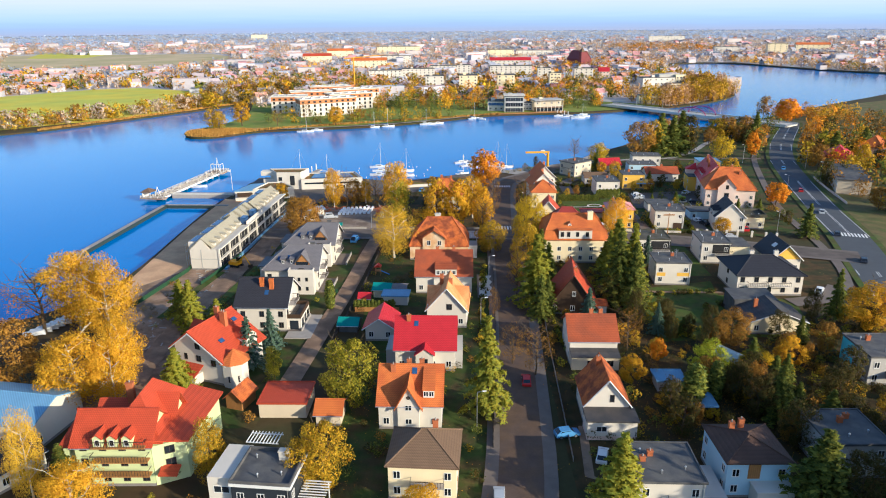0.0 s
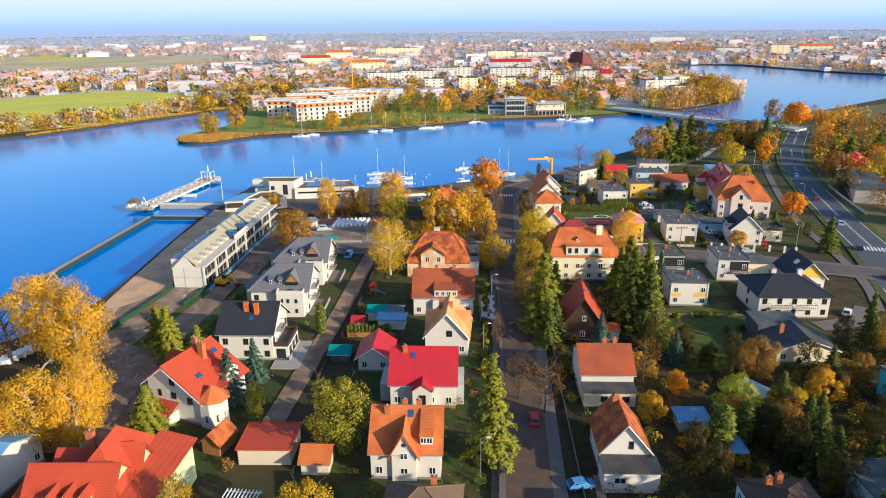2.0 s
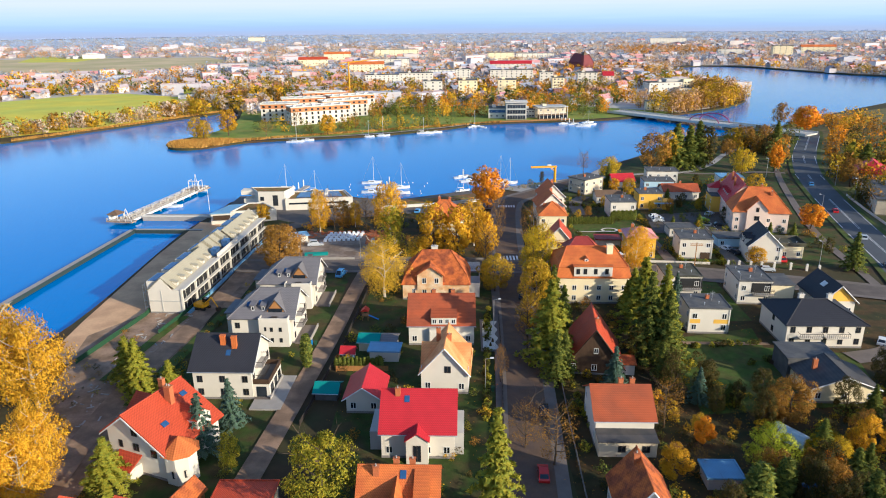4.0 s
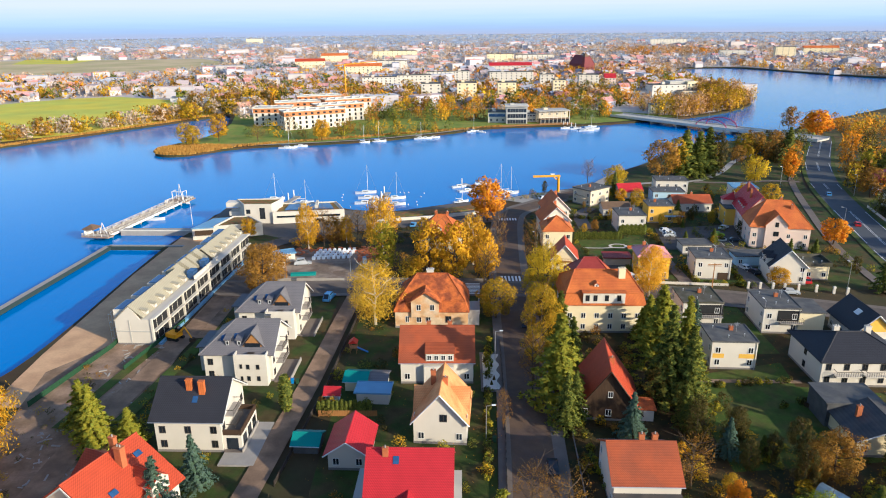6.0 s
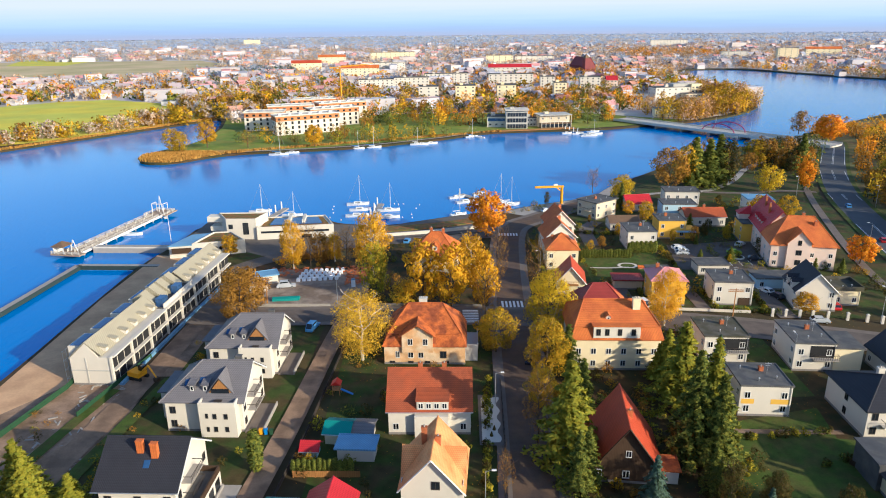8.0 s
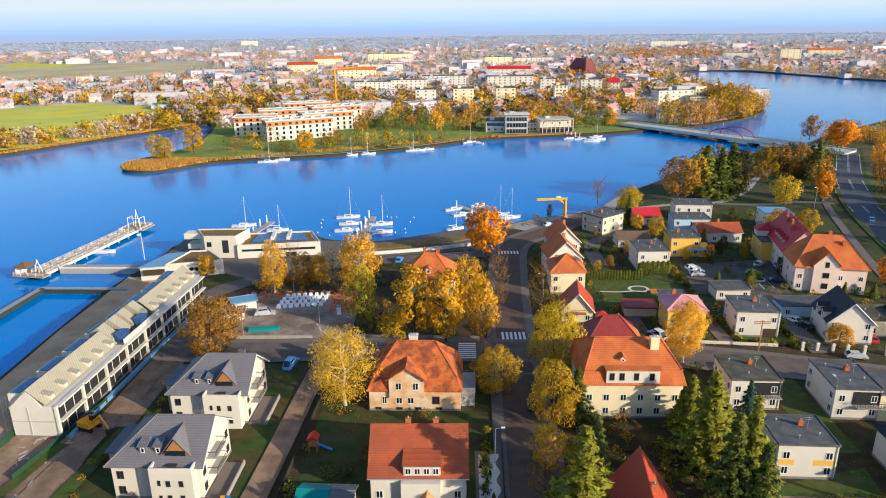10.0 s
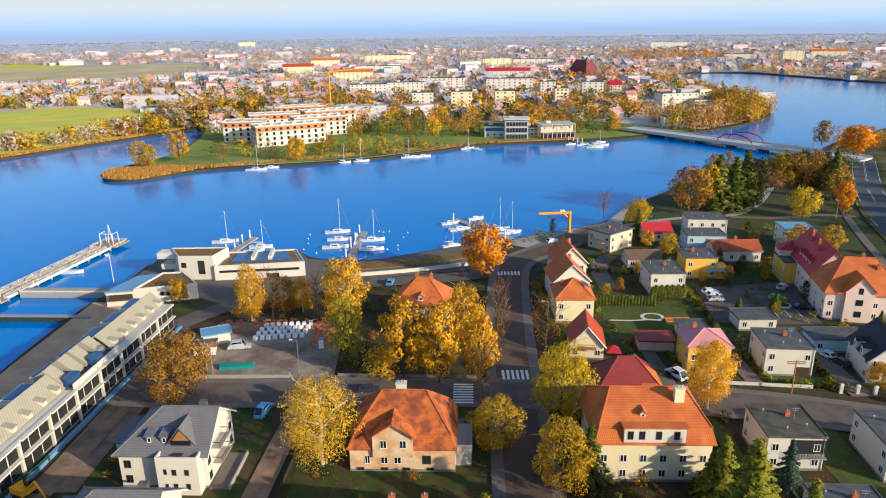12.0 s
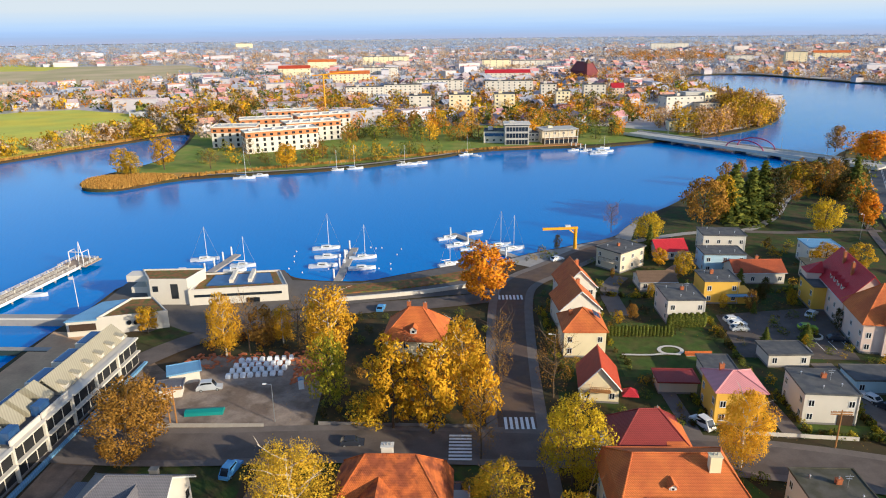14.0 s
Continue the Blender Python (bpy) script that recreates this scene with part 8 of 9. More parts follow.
part("roof_slab", Shape().box(-11.8, 11.8, -9.0, 6.6, 8.5, 8.9), "grey_wall", b)
part("terrace", Shape().box(-11, 11, -10.5, -6.05, 0, 3.4), "dark_brown_tile", b)
part("terrace_glazing", Shape().box(-10.4, 10.4, -10.58, -10.48, 0.6, 2.9), "glass", b)
for k in range(8):
    part("terrace_post", Shape().box(-10.9 + k * 3.05, -10.6 + k * 3.05, -10.7, -10.4, 0, 8.5), "white", b)
part("terrace_rail", Shape().box(-11, 11, -10.55, -10.45, 4.2, 4.4), "white_paint", b)
part("quay_deck", Shape().box(-48, 12, -17, -12.6, -0.2, 0.5), "wood", b, "timber quay deck along the water")
b = block("large white school with flat roofs", 243, 722, 8, 46, 15, 11.5, "white", "felt", 3, "school")
part("upper_block", Shape().box(-4, 12, -4, 7, 11.7, 14.6), "grey_wall", b)
part("stair_block", Shape().box(12, 23, -8.2, 7.6, 0, 14.2), "cream", b)
part("low_wing", Shape().box(2, 20, -18, -8.3, 0, 6.5), "beige", b)
part("low_wing_roof", Shape().box(1.7, 20.3, -18.3, -8.2, 6.5, 6.8), "felt", b)
for k in range(6):
    window(b, 4 + 2.8 * k, -18, 4.6, 0, 1.6, 1.3)
    window(b, 4 + 2.8 * k, -18, 1.9, 0, 1.6, 1.3)
for k in range(3):
    for z in (2.0, 5.6, 9.2):
        window(b, 14 + 3.4 * k, -8.2, z + 2.0, 0, 1.8, 1.5)
house("ochre lakeside house at the bridge head", 190, 598, -8, 16, 11, 7.0, "flat", 0.2, "cream", "felt", win={"S": (2, 4), "W": (2, 2)})
ch = thing("church", "large dark red brick church with steep roof", "church", 233, 1063, 0, 20)
ch.matrix_basis = pose(233, 1063, 0, 0, 0, 20) @ Matrix.Diagonal((0.7, 0.7, 0.78, 1))
part("nave", Shape().profile([(-12, 0), (12, 0), (12, 16), (0, 30), (-12, 16)], -30, 24), "maroon_brick", ch)
part("nave_roof", Shape().profile([(-13, 15.5), (0, 30.5), (13, 15.5), (13, 16.3), (0, 31.3), (-13, 16.3)], -30.5, 24.5), "maroon_brick", ch)
part("tower", Shape().box(-18, -9, -40, -30, 0, 30), "maroon_brick", ch)
part("tower_roof", Shape().add([(-18.4, -40.4, 30), (-8.6, -40.4, 30), (-8.6, -29.6, 30), (-18.4, -29.6, 30), (-13.5, -35, 38)], [(0, 1, 4), (1, 2, 4), (2, 3, 4), (3, 0, 4), (3, 2, 1, 0)]), "dark_brown_tile", ch)
tc_ = thing("tower_crane", "slender tower crane over the town", "crane", -70, 720)
part("mast", Shape().tube((0, 0, 0), (0, 0, 34), 0.7, 0.6, 4), "crane_paint", tc_)
part("jib", Shape().tube((-9, -2, 33), (30, 8, 36), 0.5, 0.3, 4), "crane_paint", tc_)

def town_spot(rng, near, far):
    """A spot in the far town, off lake and meadow, in loose neighbourhoods."""
    while True:
        y = near * (far / near) ** rng.random()
        x = rng.uniform(-0.62, 0.74) * y
        if in_lake(x, y) or inside(x, y, MEADOW) or inside(x, y, STUBBLE) or (x < -150 and y < 640) or (abs(x - 240) < 60 and 570 < y < 760):
            continue
        if any((x - a) ** 2 + (y - b) ** 2 < r * r for a, b, r in TOWN_KEEP):
            continue
        return x, y


TOWN_KEEP = [(o.matrix_basis.translation.x, o.matrix_basis.translation.y, 22.0) for o in list(scene.objects) if o.parent is None and o.get("category") in ("apartment block", "hotel", "church")]


def far_town():
    rng = random.Random(42)
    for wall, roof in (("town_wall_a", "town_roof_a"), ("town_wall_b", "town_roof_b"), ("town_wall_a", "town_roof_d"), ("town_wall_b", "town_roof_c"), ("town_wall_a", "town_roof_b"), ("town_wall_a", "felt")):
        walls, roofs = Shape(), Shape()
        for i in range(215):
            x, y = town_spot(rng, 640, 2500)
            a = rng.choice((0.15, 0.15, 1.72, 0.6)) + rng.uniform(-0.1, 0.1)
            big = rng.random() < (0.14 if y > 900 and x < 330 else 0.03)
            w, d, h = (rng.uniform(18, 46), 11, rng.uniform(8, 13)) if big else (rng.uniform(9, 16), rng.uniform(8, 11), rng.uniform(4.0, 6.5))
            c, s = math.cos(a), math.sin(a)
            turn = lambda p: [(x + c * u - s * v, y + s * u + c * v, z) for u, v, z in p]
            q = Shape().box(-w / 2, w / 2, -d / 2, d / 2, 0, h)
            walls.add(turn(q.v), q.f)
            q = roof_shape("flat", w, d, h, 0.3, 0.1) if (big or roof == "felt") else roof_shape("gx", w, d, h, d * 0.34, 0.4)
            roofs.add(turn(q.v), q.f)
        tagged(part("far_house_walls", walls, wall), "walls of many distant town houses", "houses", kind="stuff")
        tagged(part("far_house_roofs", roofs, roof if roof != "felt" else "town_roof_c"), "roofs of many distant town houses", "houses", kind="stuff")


far_town()


def far_trees(count, near, far, leaf, label, seed, h0, h1, sprays):
    rng, nr = random.Random(seed), np.random.default_rng(seed)
    pts, outs, sizes = [], [], []
    for i in range(count):
        x, y = town_spot(rng, near, far)
        h = rng.uniform(h0, h1)
        w = h * rng.uniform(0.7, 1.3)
        k = rng.randint(1, 4) if y > 1200 else 1
        for j in range(k):
            p, o = lobes(nr, sprays, 5, 0.1, 0.8, 0.5)
            pts.append(p * np.array([w, w, h]) + np.array([x + j * w * 0.7, y + rng.uniform(-3, 3), 0]))
            outs.append(o)
            sizes.append(np.full(sprays, 0.173 * h))
    pts, outs, sizes = np.concatenate(pts), np.concatenate(outs), np.concatenate(sizes)
    v, f = leaves(pts, 1.0, nr, out=outs)
    v = pts[:, None, :] + (v.reshape(-1, 3, 3) - pts[:, None, :]) * sizes[:, None, None]
    me = bpy.data.meshes.new("far_trees")
    me.from_pydata(v.reshape(-1, 3).tolist(), [], f.tolist())
    me.materials.append(M[leaf])
    crown_normals(me, v, outs, len(pts) * 3)
    tagged(new("far_trees", me), label, "trees", kind="stuff")


# the town_leaf kinds hold the haze in their colour, bluer farther out
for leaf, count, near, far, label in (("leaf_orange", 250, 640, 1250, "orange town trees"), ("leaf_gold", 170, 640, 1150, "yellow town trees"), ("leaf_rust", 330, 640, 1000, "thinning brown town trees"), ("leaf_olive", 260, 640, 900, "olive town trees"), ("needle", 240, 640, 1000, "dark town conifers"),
                                      ("town_leaf_a", 1900, 700, 2500, "distant orange town trees"), ("town_leaf_b", 2300, 700, 3000, "distant brown town trees"), ("town_leaf_c", 2700, 900, 4000, "distant town trees with blue-grey haze in their colour"), ("town_leaf_d", 3000, 2200, 4600, "woods on the horizon")):
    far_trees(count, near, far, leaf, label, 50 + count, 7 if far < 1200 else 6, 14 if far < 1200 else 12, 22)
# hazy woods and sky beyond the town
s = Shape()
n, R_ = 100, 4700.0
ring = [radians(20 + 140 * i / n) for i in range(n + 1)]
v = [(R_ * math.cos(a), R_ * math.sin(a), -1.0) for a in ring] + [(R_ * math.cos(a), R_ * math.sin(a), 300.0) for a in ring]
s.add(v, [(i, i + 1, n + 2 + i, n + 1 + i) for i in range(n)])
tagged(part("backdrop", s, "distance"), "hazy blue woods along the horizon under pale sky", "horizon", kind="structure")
# ---- street furniture, cars, yards ----
def car(x, y, rot, paint, label, length=4.3, high=1.5):
    ob = thing("car", label, "car", x, y, 0.05, rot, "parked cars")
    l, w = length / 2, 0.88
    side = [(-l, 0.35), (l, 0.35), (l, 0.75), (l * 0.55, 0.92), (l * 0.22, high), (-l * 0.62, high), (-l * 0.95, 0.98), (-l, 0.8)]
    s = Shape()
    n = len(side)
    for yy, inset in ((-w, 0.0), (w, 0.0)):
        s.add([(u, yy * (0.84 if z > 1.0 else 1.0), z) for u, z in side], [tuple(range(n))])
    s.f += [(i, n + i, n + (i + 1) % n, (i + 1) % n) for i in range(n)]
    s.m += [0] * n
    body = part("body", s, paint, ob)
    part("windscreen", Shape().add([(l * 0.53, -w * 0.8, 0.96), (l * 0.53, w * 0.8, 0.96), (l * 0.25, w * 0.74, high - 0.03), (l * 0.25, -w * 0.74, high - 0.03)], [(0, 1, 2, 3)]), "glass", body, m=pose(0.03, 0, 0.02))
    for sy in (-1, 1):
        part("side_window", Shape().add([(l * 0.4, sy * (w * 0.93 + 0.02), 1.0), (l * 0.2, sy * (w * 0.84 + 0.03), high - 0.1), (-l * 0.55, sy * (w * 0.84 + 0.03), high - 0.1), (-l * 0.75, sy * (w * 0.93 + 0.02), 1.0)], [(0, 1, 2, 3)]), "glass", body)
    part("rear_window", Shape().add([(-l * 0.93, -w * 0.8, 1.02), (-l * 0.93, w * 0.8, 1.02), (-l * 0.65, w * 0.74, high - 0.04), (-l * 0.65, -w * 0.74, high - 0.04)], [(0, 1, 2, 3)]), "glass", body, m=pose(-0.03, 0, 0.02))
    for u in (-0.62, 0.62):
        for sy in (-1, 1):
            wh = part("wheel", Shape().tube((u * l, sy * (w - 0.2), 0.32), (u * l, sy * (w + 0.03), 0.32), 0.32, 0.32, 12), "rubber", ob)
            part("rim", Shape().tube((u * l, sy * (w + 0.03), 0.32), (u * l, sy * (w + 0.05), 0.32), 0.2, 0.2, 8), "metal", wh)
    return ob


for x, y, r, c, lab in (
        (17.6, 133.6, 84, "car_red", "red hatchback parked on the street"), (21.9, 115.2, 10, "car_blue", "light blue hatchback in a driveway"), (26.4, 108.6, 70, "car_white", "white car under a garden tree"),
        (8.4, 99.2, 84, "car_silver", "silver car at the kerb"), (84.5, 281.0, 5, "car_white", "white estate car in the car park"), (84.6, 278.4, 5, "car_white", "white hatchback in the car park"),
        (83.8, 275.6, 0, "car_silver", "silver saloon in the car park"), (100.2, 275.2, -10, "car_green", "lime green car in the car park"), (103.6, 268.6, -15, "car_dark", "dark saloon in the car park"),
        (50.6, 329.6, 25, "car_white", "white car on the quay road"), (58.6, 236.2, 110, "car_white", "white van beside the yellow house"), (94.4, 243.0, 110, "car_white", "white car in a drive"),
        (95.4, 239.4, 110, "car_dark", "dark blue car in a drive"), (-2.9, 294.2, 80, "car_blue", "pale blue car on the lakeside road"), (98.0, 223.4, -14, "car_silver", "silver car driving on the cross street"),
        (-24.7, 227.0, 75, "car_blue", "blue van parked by the lane"), (12.4, 219.6, 85, "car_dark", "dark car behind the villa"), (24.8, 207.4, 80, "car_dark", "dark car in the tree shade"),
        (101.0, 176.6, 52, "car_white", "white estate car by the house"), (113.0, 168.0, 60, "car_dark", "black car on the main road"), (134.0, 224.4, 62, "car_dark", "black car on the main road"),
        (143.8, 251.0, 66, "car_silver", "silver car on the main road"), (126.6, 198.6, 60, "car_dark", "dark car on the main road"), (153.6, 283.6, 66, "car_red", "red car on the main road"), (168.6, 327, 66, "car_blue", "blue car on the main road"),
        (-5.2, 233.8, 0, "car_dark", "dark car on the cross street"), (106.5, 231.5, 80, "car_red", "red and blue car by a terrace"), (113.6, 238.2, 20, "car_dark", "dark car in a yard"), (48.2, 205.0, 80, "car_white", "white car behind the corner house"),
        (-36.2, 255.0, 8, "car_silver", "white and red van in the builders' yard")):
    car(x, y, r, c, lab, 5.2 if "van" in lab else 4.3, 2.1 if "van" in lab else 1.5)


def street_lamp(x, y, h, rot, label="grey steel street lamp with short arm"):
    ob = thing("street_lamp", label, "street lamp", x, y, 0, rot, "street lamps")
    part("post", Shape().tube((0, 0, 0), (0, 0, h), 0.09, 0.05, 6), "metal", ob)
    part("arm", Shape().tube((0, 0, h), (1.2, 0, h + 0.2), 0.04, 0.03, 5), "metal", ob)
    part("lantern", Shape().box(0.9, 1.6, -0.14, 0.14, h + 0.12, h + 0.28), "white_paint", ob)


for x, y, h, r in ((10.8, 160.6, 7.0, 0), (6.6, 118.6, 7.0, 0), (-20.4, 242.0, 8.0, 180), (113.0, 223.2, 8.5, 100), (156.6, 343.4, 9, 200), (36.6, 262.8, 6.5, 180), (51.4, 311.6, 6.5, 180), (143, 275, 9, 150), (171, 300, 9, 200), (128, 175, 9, 30), (79.1, 200.8, 8, 90), (178, 325, 9, 200), (28.6, 300, 6, 0), (15.5, 190, 7, 0)):
    street_lamp(x, y, h, r)


def power_pole(x, y, h, rot, label="wooden power pole with cross arm"):
    ob = thing("power_pole", label, "power pole", x, y, 0, rot)
    part("post", Shape().tube((0, 0, 0), (0, 0, h), 0.16, 0.11, 7), "wood", ob)
    part("cross_arm", Shape().box(-1.8, 1.8, -0.08, 0.08, h - 0.5, h - 0.3).box(-1.8, 1.8, -0.08, 0.08, h - 0.9, h - 0.75), "wood", ob)
    for u in (-1.6, -0.8, 0.8, 1.6):
        part("insulator", Shape().tube((u, 0, h - 0.3), (u, 0, h - 0.05), 0.06, 0.05, 6), "white_paint", ob)


power_pole(78.6, 227.9, 7.6, -6)
power_pole(-38.8, 242.6, 8.0, 10, "twin wooden power pole beside the yard")
power_pole(-39.6, 241.6, 7.6, 40, "leaning wooden power pole beside the yard")


def fence(points, h, material, label, step=2.2, slat=0.0, name="fence"):
    """Posts with panels between them along a line."""
    ob = thing(name, label, "fence", 0, 0)
    post = MESHES.setdefault(("fpost", material, h), Shape().box(-0.06, 0.06, -0.06, 0.06, 0, h + 0.08).mesh("post", material))
    for a, b in zip(points, points[1:]):
        a, b = Vector(a), Vector(b)
        d = b - a
        n = max(1, round(d.length / step))
        t = math.degrees(math.atan2(d.y, d.x))
        k = d.length / n
        pm = MESHES.setdefault(("panel", material, h, round(k, 2)), Shape().box(0.06, k - 0.06, -0.02, 0.02, 0.12, h).mesh("panel", material))
        for i in range(n):
            p = a + d * (i / n)
            part("post", post, (), ob, m=pose(p.x, p.y, 0, 0, 0, t))
            part("panel", pm, (), ob, m=pose(p.x, p.y, 0, 0, 0, t))
    return ob


fence([(-76, 176), (-70.5, 201), (-70.5, 209)], 1.3, "green_net", "green netting fence along the beach")
fence([(-63.5, 190), (-60.5, 204), (-58.4, 214)], 1.2, "green_net", "green site fence beside the track")
fence([(8.8, 112), (12.6, 145), (15.4, 172), (17.6, 200)], 1.1, "frame_dark", "dark garden fence along the street")
fence([(21.5, 108), (24.6, 145), (27.0, 170)], 0.9, "plinth", "low grey garden wall by the street")
fence([(66, 232.6), (84, 229.6)], 0.9, "white", "low white garden wall along the cross street", 4.5)
fence([(-42, 241.4), (-22, 240.2)], 1.0, "concrete", "low concrete wall of the builders' yard", 3.0)
fence([(-12, 240.4), (18, 237.6)], 0.9, "plinth", "low dark park wall", 3.0)
fence([(-19.6, 170), (-8.6, 169.4)], 1.3, "wood", "wooden garden fence beside sheds", 2.0)
fence([(-23.8, 150), (-19.5, 180), (-16.2, 214)], 1.1, "frame_dark", "dark wire fence along the lane")
fence([(160, 262), (166, 286), (172, 307)], 1.2, "white", "white fence beside the main road", 3.5)
for x, y in ((94.7, 226.6), (97.6, 226.0), (101, 225.3), (105.4, 224.4), (109.4, 223.0), (112.4, 221.9), (91.5, 227.2), (88.5, 227.8)):
    p_ = thing("gate_pillar", "white rendered gate pillar with cap", "pillar", x, y, 0, -12, "gate pillars")
    part("shaft", Shape().box(-0.3, 0.3, -0.3, 0.3, 0, 1.9), "white", p_)
    part("cap", Shape().add([(-0.4, -0.4, 1.9), (0.4, -0.4, 1.9), (0.4, 0.4, 1.9), (-0.4, 0.4, 1.9), (0, 0, 2.2)], [(0, 1, 4), (1, 2, 4), (2, 3, 4), (3, 0, 4), (3, 2, 1, 0)]), "white", p_)
for i in range(19):
    tree("thuja", 51.6 + i * 0.83, 274.6 - i * 0.055, 2.6 + 0.2 * (i % 3), 1.0)
for i in range(12):
    tree("thuja", 67.8 + i * 0.75, 278.4, 3.4 + 0.4 * (i % 2), 1.5)
for i in range(12):
    tree("thuja", -19.6 + i * 0.85, 171.0 - 0.05 * i, 2.6 + 0.2 * (i % 3), 1.1)
# garden oval
s = Shape()
n = 24
for r0, r1 in ((1.7, 2.4),):
    v = [(r * math.cos(6.28318 * i / n) * 1.25, r * math.sin(6.28318 * i / n), 0.16) for r in (r0, r1) for i in range(n)]
    s.add(v, [(i, (i + 1) % n, n + (i + 1) % n, n + i) for i in range(n)])
tagged(part("garden_ring", s, "white", m=pose(63.7, 266.4, 0.0)), "white oval path ring in a lawn", "path", kind="structure")
sheet("garden_path", ribbon([(52, 264.6), (58, 263.8), (62, 264.4), (65, 263.6)], 0.7), "white", "narrow white garden path", "path")
bench = thing("garden_bench", "long orange-red garden bench", "bench", 69.0, 263.4, 0, -3)
part("seat", Shape().box(-3.0, 3.0, -0.5, 0.5, 0.3, 0.5), "orange_tile", bench)
part("backrest", Shape().box(-3.0, 3.0, 0.4, 0.5, 0.5, 1.0), "orange_tile", bench)
part("base", Shape().box(-2.8, 2.8, -0.35, 0.35, 0, 0.3), "concrete", bench)
# builders' yard
_r = random.Random(9)
bag = None
for i in range(8):
    for j in range(4):
        x, y = -33.6 + i * 1.55 + j * 0.35 + _r.uniform(-0.15, 0.15), 259.6 + j * 2.3 + i * 0.12
        if bag is None:
            me = Shape().add([(-0.5, -0.5, 0), (0.5, -0.5, 0), (0.5, 0.5, 0), (-0.5, 0.5, 0), (-0.55, -0.55, 0.6), (0.55, -0.55, 0.6), (0.55, 0.55, 0.6), (-0.55, 0.55, 0.6), (-0.4, -0.4, 1.05), (0.4, -0.4, 1.05), (0.4, 0.4, 1.05), (-0.4, 0.4, 1.05)], [(0, 3, 2, 1), (0, 1, 5, 4), (1, 2, 6, 5), (2, 3, 7, 6), (3, 0, 4, 7), (4, 5, 9, 8), (5, 6, 10, 9), (6, 7, 11, 10), (7, 4, 8, 11), (8, 9, 10, 11)]).mesh("bulk_bag", "plastic_white")
            bag = me
        ob = tagged(new("bulk_bag", bag), "white wrapped builders' bulk bag", "bag", "stacked bulk bags")
        ob.matrix_basis = pose(x, y, 0.05, 0, 0, _r.uniform(-12, 12)) @ Matrix.Diagonal((0.92, 0.92, 1, 1))
house("white site cabin with blue-grey roof", -42.6, 259.5, 20, 6.0, 4.0, 2.6, "flat", 0.05, "white", "blue_sheet", name="site_cabin", category="cabin", plinth=False)
house("low white shed beside the site cabin", -43.5, 253.5, 10, 4.6, 3.4, 2.2, "flat", 0.05, "white", "grey_tile", name="site_cabin", category="cabin", plinth=False)
tp = thing("tarpaulin", "green tarpaulin over a stack of boards", "tarpaulin", -34.6, 246.0, 0, 3)
part("cover", Shape().profile([(-1.2, 0), (1.2, 0), (0.9, 0.7), (0, 1.0), (-0.9, 0.7)], -3.6, 3.6, "x"), "teal_sheet", tp)
rubble = Shape()
for i in range(420):
    x, y, k = _r.uniform(-45, -14), _r.uniform(264, 271), _r.uniform(0.15, 0.6)
    if i > 250:
        x, y = _r.uniform(-20, -14), _r.uniform(256, 270)
    q = Shape().box(-k, k, -k * 0.5, k * 0.5, 0, k * 0.6)
    a = _r.uniform(0, 3)
    rubble.add([(x + math.cos(a) * u - math.sin(a) * v, y + math.sin(a) * u + math.cos(a) * v, z) for u, v, z in q.v], q.f)
tagged(part("rubble", rubble, "brick"), "scattered brick rubble and boards", "rubble", kind="stuff")
debris = Shape()
for i in range(150):
    x, y, k = _r.uniform(-69, -56), _r.uniform(150, 204), _r.uniform(0.1, 0.35)
    q = Shape().box(-k * 2.4, k * 2.4, -k * 0.5, k * 0.5, 0.05, 0.05 + k * 0.6)
    a = _r.uniform(0, 3)
    debris.add([(x + math.cos(a) * u - math.sin(a) * v, y + math.sin(a) * u + math.cos(a) * v, z) for u, v, z in q.v], q.f)
tagged(part("site_debris", debris, "concrete"), "scattered boards and stones on the building site", "rubble", kind="stuff")
wc = thing("portable_toilet", "pale blue portable toilet in the yard", "toilet", -17.4, 254.4, 0, 10)
part("cabin", Shape().box(-0.55, 0.55, -0.55, 0.55, 0, 2.2), "plastic_white", wc)
part("roof", Shape().profile([(-0.6, 2.2), (0.6, 2.2), (0, 2.5)], -0.6, 0.6), "blue_sheet", wc)
dg = thing("excavator", "yellow excavator beside the terrace", "excavator", -57.6, 204.6, 0, -25)
for sy in (-1.0, 1.0):
    part("track", Shape().box(-1.6, 1.6, sy - 0.28, sy + 0.28, 0, 0.8), "rubber", dg)
part("body", Shape().box(-1.8, 1.2, -1.2, 1.2, 0.9, 1.9), "crane_paint", dg)
part("cab", Shape().box(0.0, 1.3, 0.1, 1.2, 1.9, 3.0), "glass", dg)
part("boom", Shape().tube((1.0, -0.4, 1.6), (3.6, -0.4, 4.0), 0.28, 0.22, 5).tube((3.6, -0.4, 4.0), (5.4, -0.4, 1.6), 0.2, 0.16, 5), "crane_paint", dg)
part("bucket", Shape().box(5.0, 5.9, -0.9, 0.1, 0.8, 1.6), "dark_wood", dg)
# play corner behind the long house
pl = thing("climbing_frame", "red wooden climbing tower with blue slide", "play tower", -15.4, 196.0, 0, -5)
for u in (-0.7, 0.7):
    for v_ in (-0.7, 0.7):
        part("leg", Shape().box(u - 0.07, u + 0.07, v_ - 0.07, v_ + 0.07, 0, 2.6), "wood", pl)
part("platform", Shape().box(-0.8, 0.8, -0.8, 0.8, 1.2, 1.32), "wood", pl)
part("roof", Shape().profile([(-1.0, 2.5), (1.0, 2.5), (0, 3.3)], -1.0, 1.0), "plastic_red", pl)
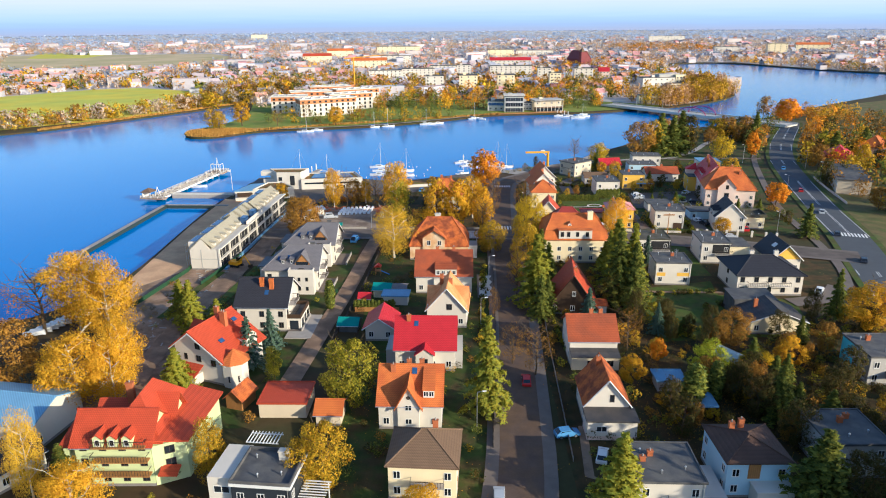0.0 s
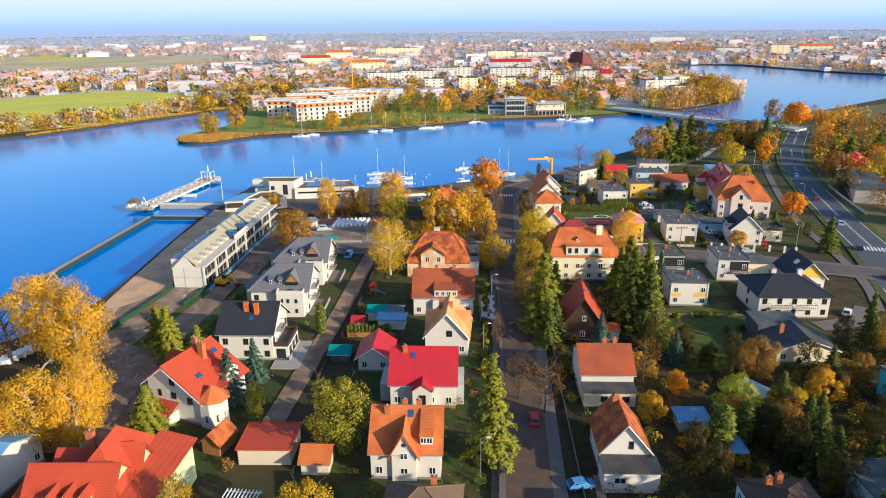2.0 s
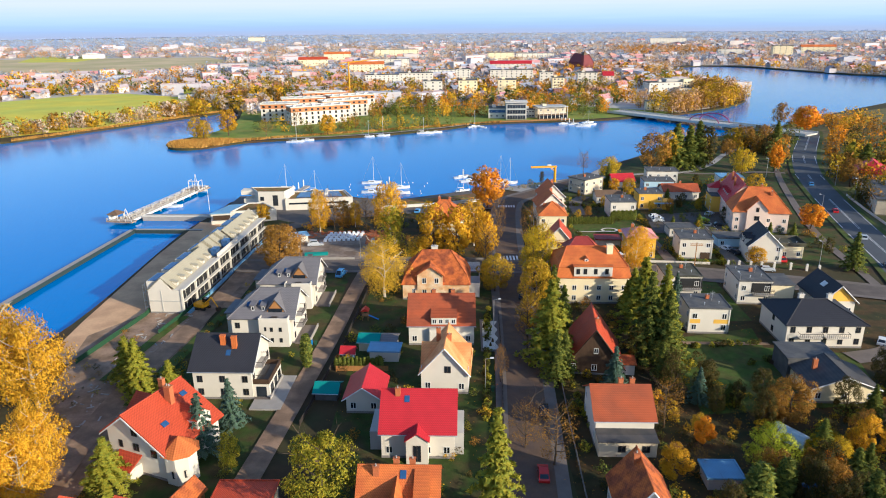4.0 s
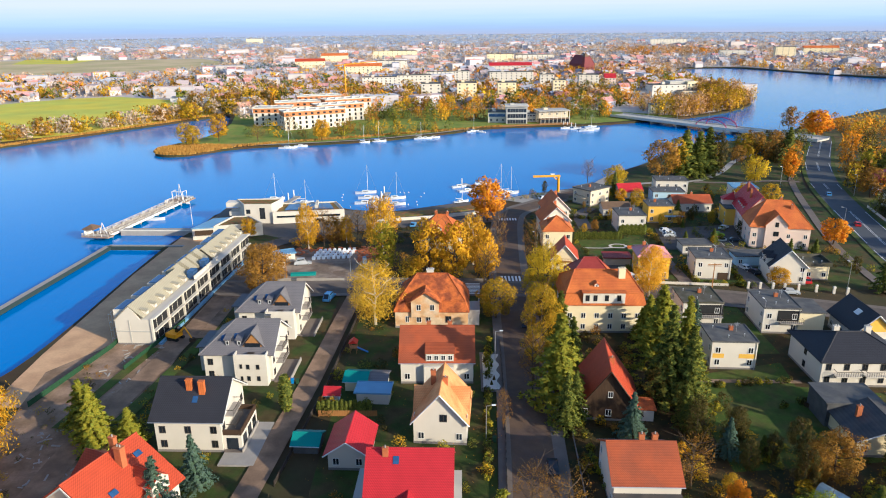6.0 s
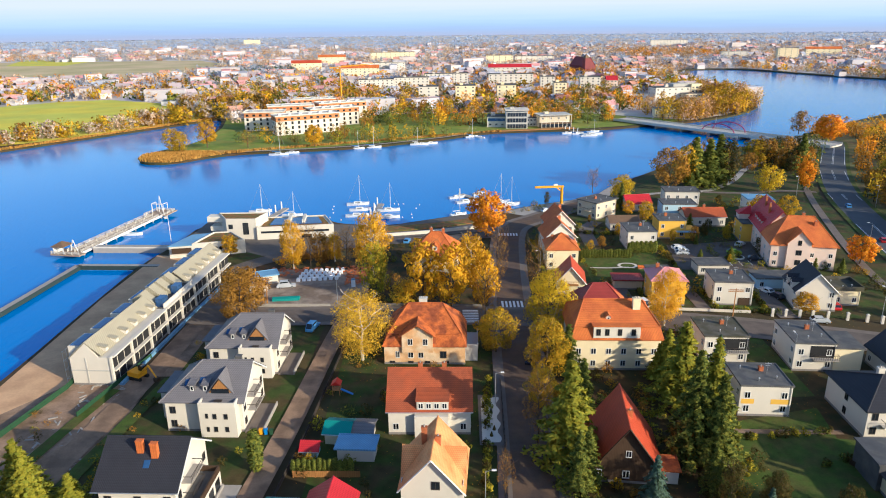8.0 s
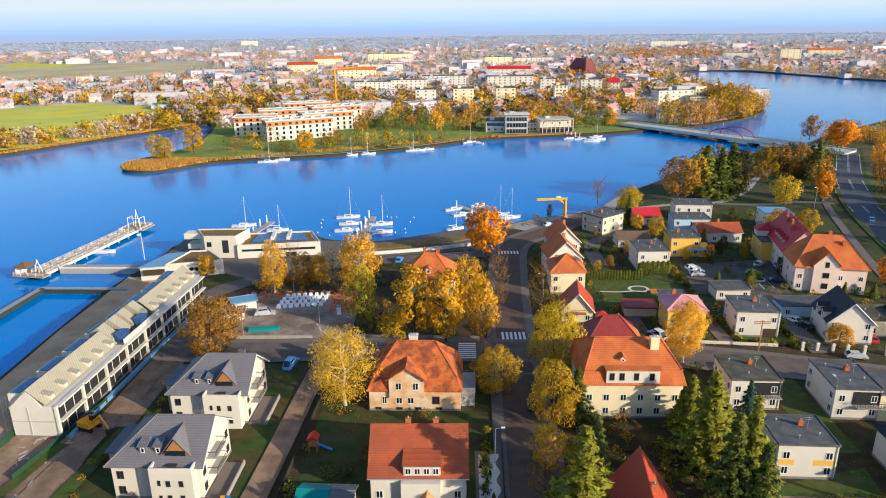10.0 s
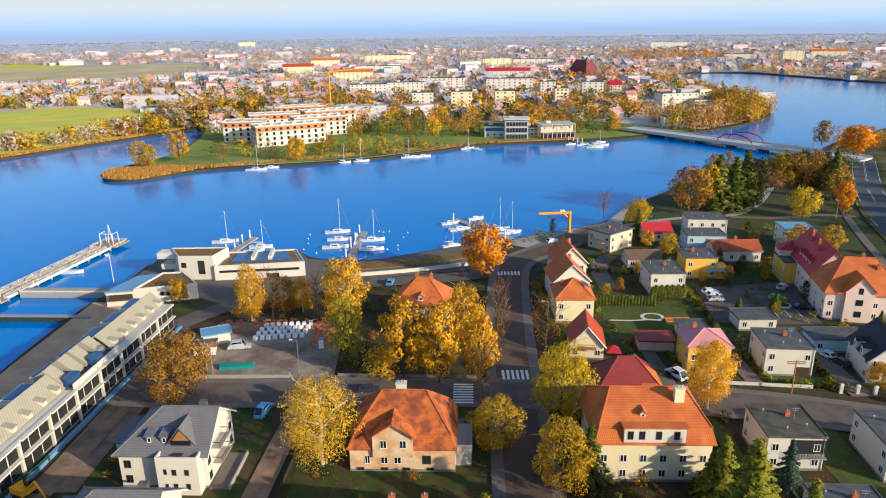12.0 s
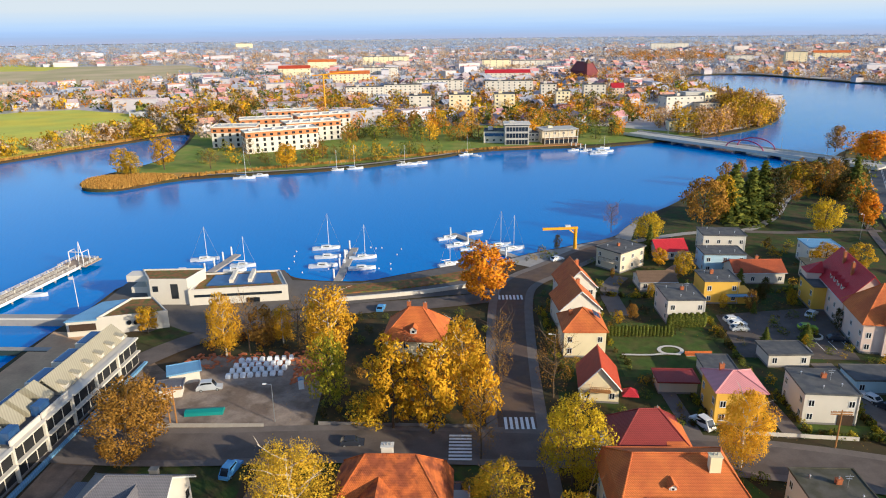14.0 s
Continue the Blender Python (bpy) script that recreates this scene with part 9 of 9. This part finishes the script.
part("slide", Shape().add([(0.7, -0.3, 1.3), (0.7, 0.3, 1.3), (3.2, 0.3, 0.15), (3.2, -0.3, 0.15), (0.7, -0.3, 1.2), (0.7, 0.3, 1.2), (3.2, 0.3, 0.05), (3.2, -0.3, 0.05)], [(0, 1, 2, 3), (7, 6, 5, 4), (0, 3, 7, 4), (1, 5, 6, 2)]), "plastic_blue", pl)
# patio with pale slabs behind the long house
sheet("patio", [(11.4, 176.8), (15.6, 176.4), (17.0, 193.2), (12.4, 193.6)], "paving", "grey paved strip around the patio", "patio")
sheet("patio", [(11.9 + 0.05 * k, 177.5 + 0.75 * k) for k in range(21)] + [(15.0 + 0.055 * k + 0.35 * math.sin(k * 1.05), 177.5 + 0.75 * k) for k in range(20, -1, -1)], "white", "white gravel patio strip with wavy edge", "patio")
gh = thing("polytunnel", "small grey polytunnel in a garden", "greenhouse", 62.0, 141.5, 0, 30)
part("cover", Shape().profile([(1.5 * math.cos(k * math.pi / 8), 2.1 * math.sin(k * math.pi / 8)) for k in range(9)], -3.0, 3.0), "tunnel_film", gh)
for k in range(5):
    part("hoop", Shape().profile([(1.56 * math.cos(q * math.pi / 8), 2.16 * math.sin(q * math.pi / 8)) for q in range(9)], -3.02 + k * 1.5, -2.96 + k * 1.5), "metal", gh)
sp_ = thing("solar_panels", "dark ground-mounted solar panels in a garden", "solar panel", 58.5, 126.4, 0, -5)
for i in range(4):
    part("panel", Shape().box(-0.5, 0.5, -1.6, 1.6, 0, 0.06), "glass_blue", sp_, m=pose(-2.0 + i * 1.1, 0, 1.0, 28))
    part("leg", Shape().box(-0.04, 0.04, 0.9, 1.0, -0.02, 1.4), "metal", sp_, m=pose(-2.0 + i * 1.1, 0, 0))
s = Shape()
for i in range(7):
    s.tube((13.7 + 0.8 * math.sin(i * 2.1), 179.5 + i * 1.9, 0.2), (13.7 + 0.8 * math.sin(i * 2.1), 179.5 + i * 1.9, 1.3), 0.42, 0.08, 7)
tagged(part("patio_shrubs", s, "leaf_dark"), "small dark clipped shrubs on the patio", "shrubs", kind="stuff")
pt = thing("planter", "round white kerbed planter in the car park", "planter", 99.5, 271.0)
part("kerb", Shape().tube((0, 0, 0), (0, 0, 0.5), 1.9, 1.9, 20), "white", pt)
part("soil", Shape().tube((0, 0, 0.5), (0, 0, 0.62), 1.5, 1.3, 16), "leaf_litter", pt)
tree("shrub_dark", 99.5, 271.0, 1.6, 2.2, 0.6)
for x, y, r, c, lab in ((86.9, 265.2, 88, "car_silver", "grey hatchback in a parking bay"), (105.6, 283.0, 40, "car_white", "white car in the car park corner"), (20.9, 152.0, 84, "car_dark", "dark car parked by the kerb")):
    car(x, y, r, c, lab)
for x, y, r, c, lab in ((-26.6, 182.6, 5, "plastic_blue", "blue wheeled bin by the villa drive"), (-27.5, 182.7, 5, "crane_paint", "yellow wheeled bin by the villa drive"), (-25.6, 182.4, 5, "green_net", "dark green wheeled bin by the villa drive"), (12.2, 160.2, 0, "green_net", "green wheeled bin by the street gate")):
    b = thing("wheeled_bin", lab, "bin", x, y, 0.05, r, "wheeled bins")
    part("body", Shape().add([(-0.25, -0.3, 0.1), (0.25, -0.3, 0.1), (0.25, 0.3, 0.1), (-0.25, 0.3, 0.1), (-0.32, -0.38, 1.0), (0.32, -0.38, 1.0), (0.32, 0.38, 1.0), (-0.32, 0.38, 1.0)], [(0, 3, 2, 1), (4, 5, 6, 7), (0, 1, 5, 4), (1, 2, 6, 5), (2, 3, 7, 6), (3, 0, 4, 7)]), c, b)
    part("lid", Shape().profile([(-0.42, 1.0), (0.42, 1.0), (0.4, 1.1), (0, 1.16), (-0.4, 1.1)], -0.34, 0.34, "x"), c, b)
    for sx in (-1, 1):
        part("wheel", Shape().tube((sx * 0.2, 0.32, 0.1), (sx * 0.3, 0.32, 0.1), 0.1, 0.1, 8), "rubber", b)
wp = thing("wood_pile", "stacked firewood under a garden fence", "wood pile", 40.5, 140.0, 0, 4)
for i in range(6):
    for j in range(3):
        part("log", Shape().tube((i * 0.34 + 0.17 * (j % 2), -0.5, 0.18 + j * 0.3), (i * 0.34 + 0.17 * (j % 2), 0.5, 0.18 + j * 0.3), 0.16, 0.15, 7), "wood", wp)
ct = thing("compost_box", "weathered wooden compost box in the back garden", "compost box", 73.0, 168.5, 0, 25)
for z in range(4):
    part("board", Shape().box(-1.0, 1.0, -0.9, -0.84, 0.05 + z * 0.25, 0.25 + z * 0.25).box(-1.0, 1.0, 0.84, 0.9, 0.05 + z * 0.25, 0.25 + z * 0.25).box(-1.0, -0.94, -0.84, 0.84, 0.05 + z * 0.25, 0.25 + z * 0.25).box(0.94, 1.0, -0.84, 0.84, 0.05 + z * 0.25, 0.25 + z * 0.25), "dark_wood", ct)
# racked boats by the near shore
for i in range(9):
    b = boat(-92.5 + i * 0.75, 160 + i * 1.5, 15, 4.6, 0, "small white boat laid up on the shore", cabin=False)
    b.matrix_basis = pose(-92.5 + i * 0.75, 160 + i * 1.5, 0.3, 0, 0, 15)
# reeds on the spit and along the far shore
_r = random.Random(21)
s = Shape()
for i in range(13000):
    if i < 7500:
        a, k = _r.uniform(0, 6.283), math.sqrt(_r.random())
        x, y = -135 + 23.5 * k * math.cos(a), 463 + 16.5 * k * math.sin(a)
    else:
        u = _r.random()
        x, y = (-112 + 170 * u, 472 + 66 * u + _r.uniform(-2, 3)) if i < 10000 else (-262 + 100 * u, 484 + 150 * u + _r.uniform(-3, 4))
    if in_lake(x, y):
        continue
    h, a = _r.uniform(0.9, 1.7), _r.uniform(0, 3.14)
    c, d = math.cos(a) * 0.4, math.sin(a) * 0.4
    s.add([(x - c, y - d, 0), (x + c, y + d, 0), (x + d * 0.6, y - c * 0.6, h)], [(0, 1, 2)])
tagged(part("reeds", s, "reed"), "tall dry golden reeds along the shore", "reeds", kind="stuff")
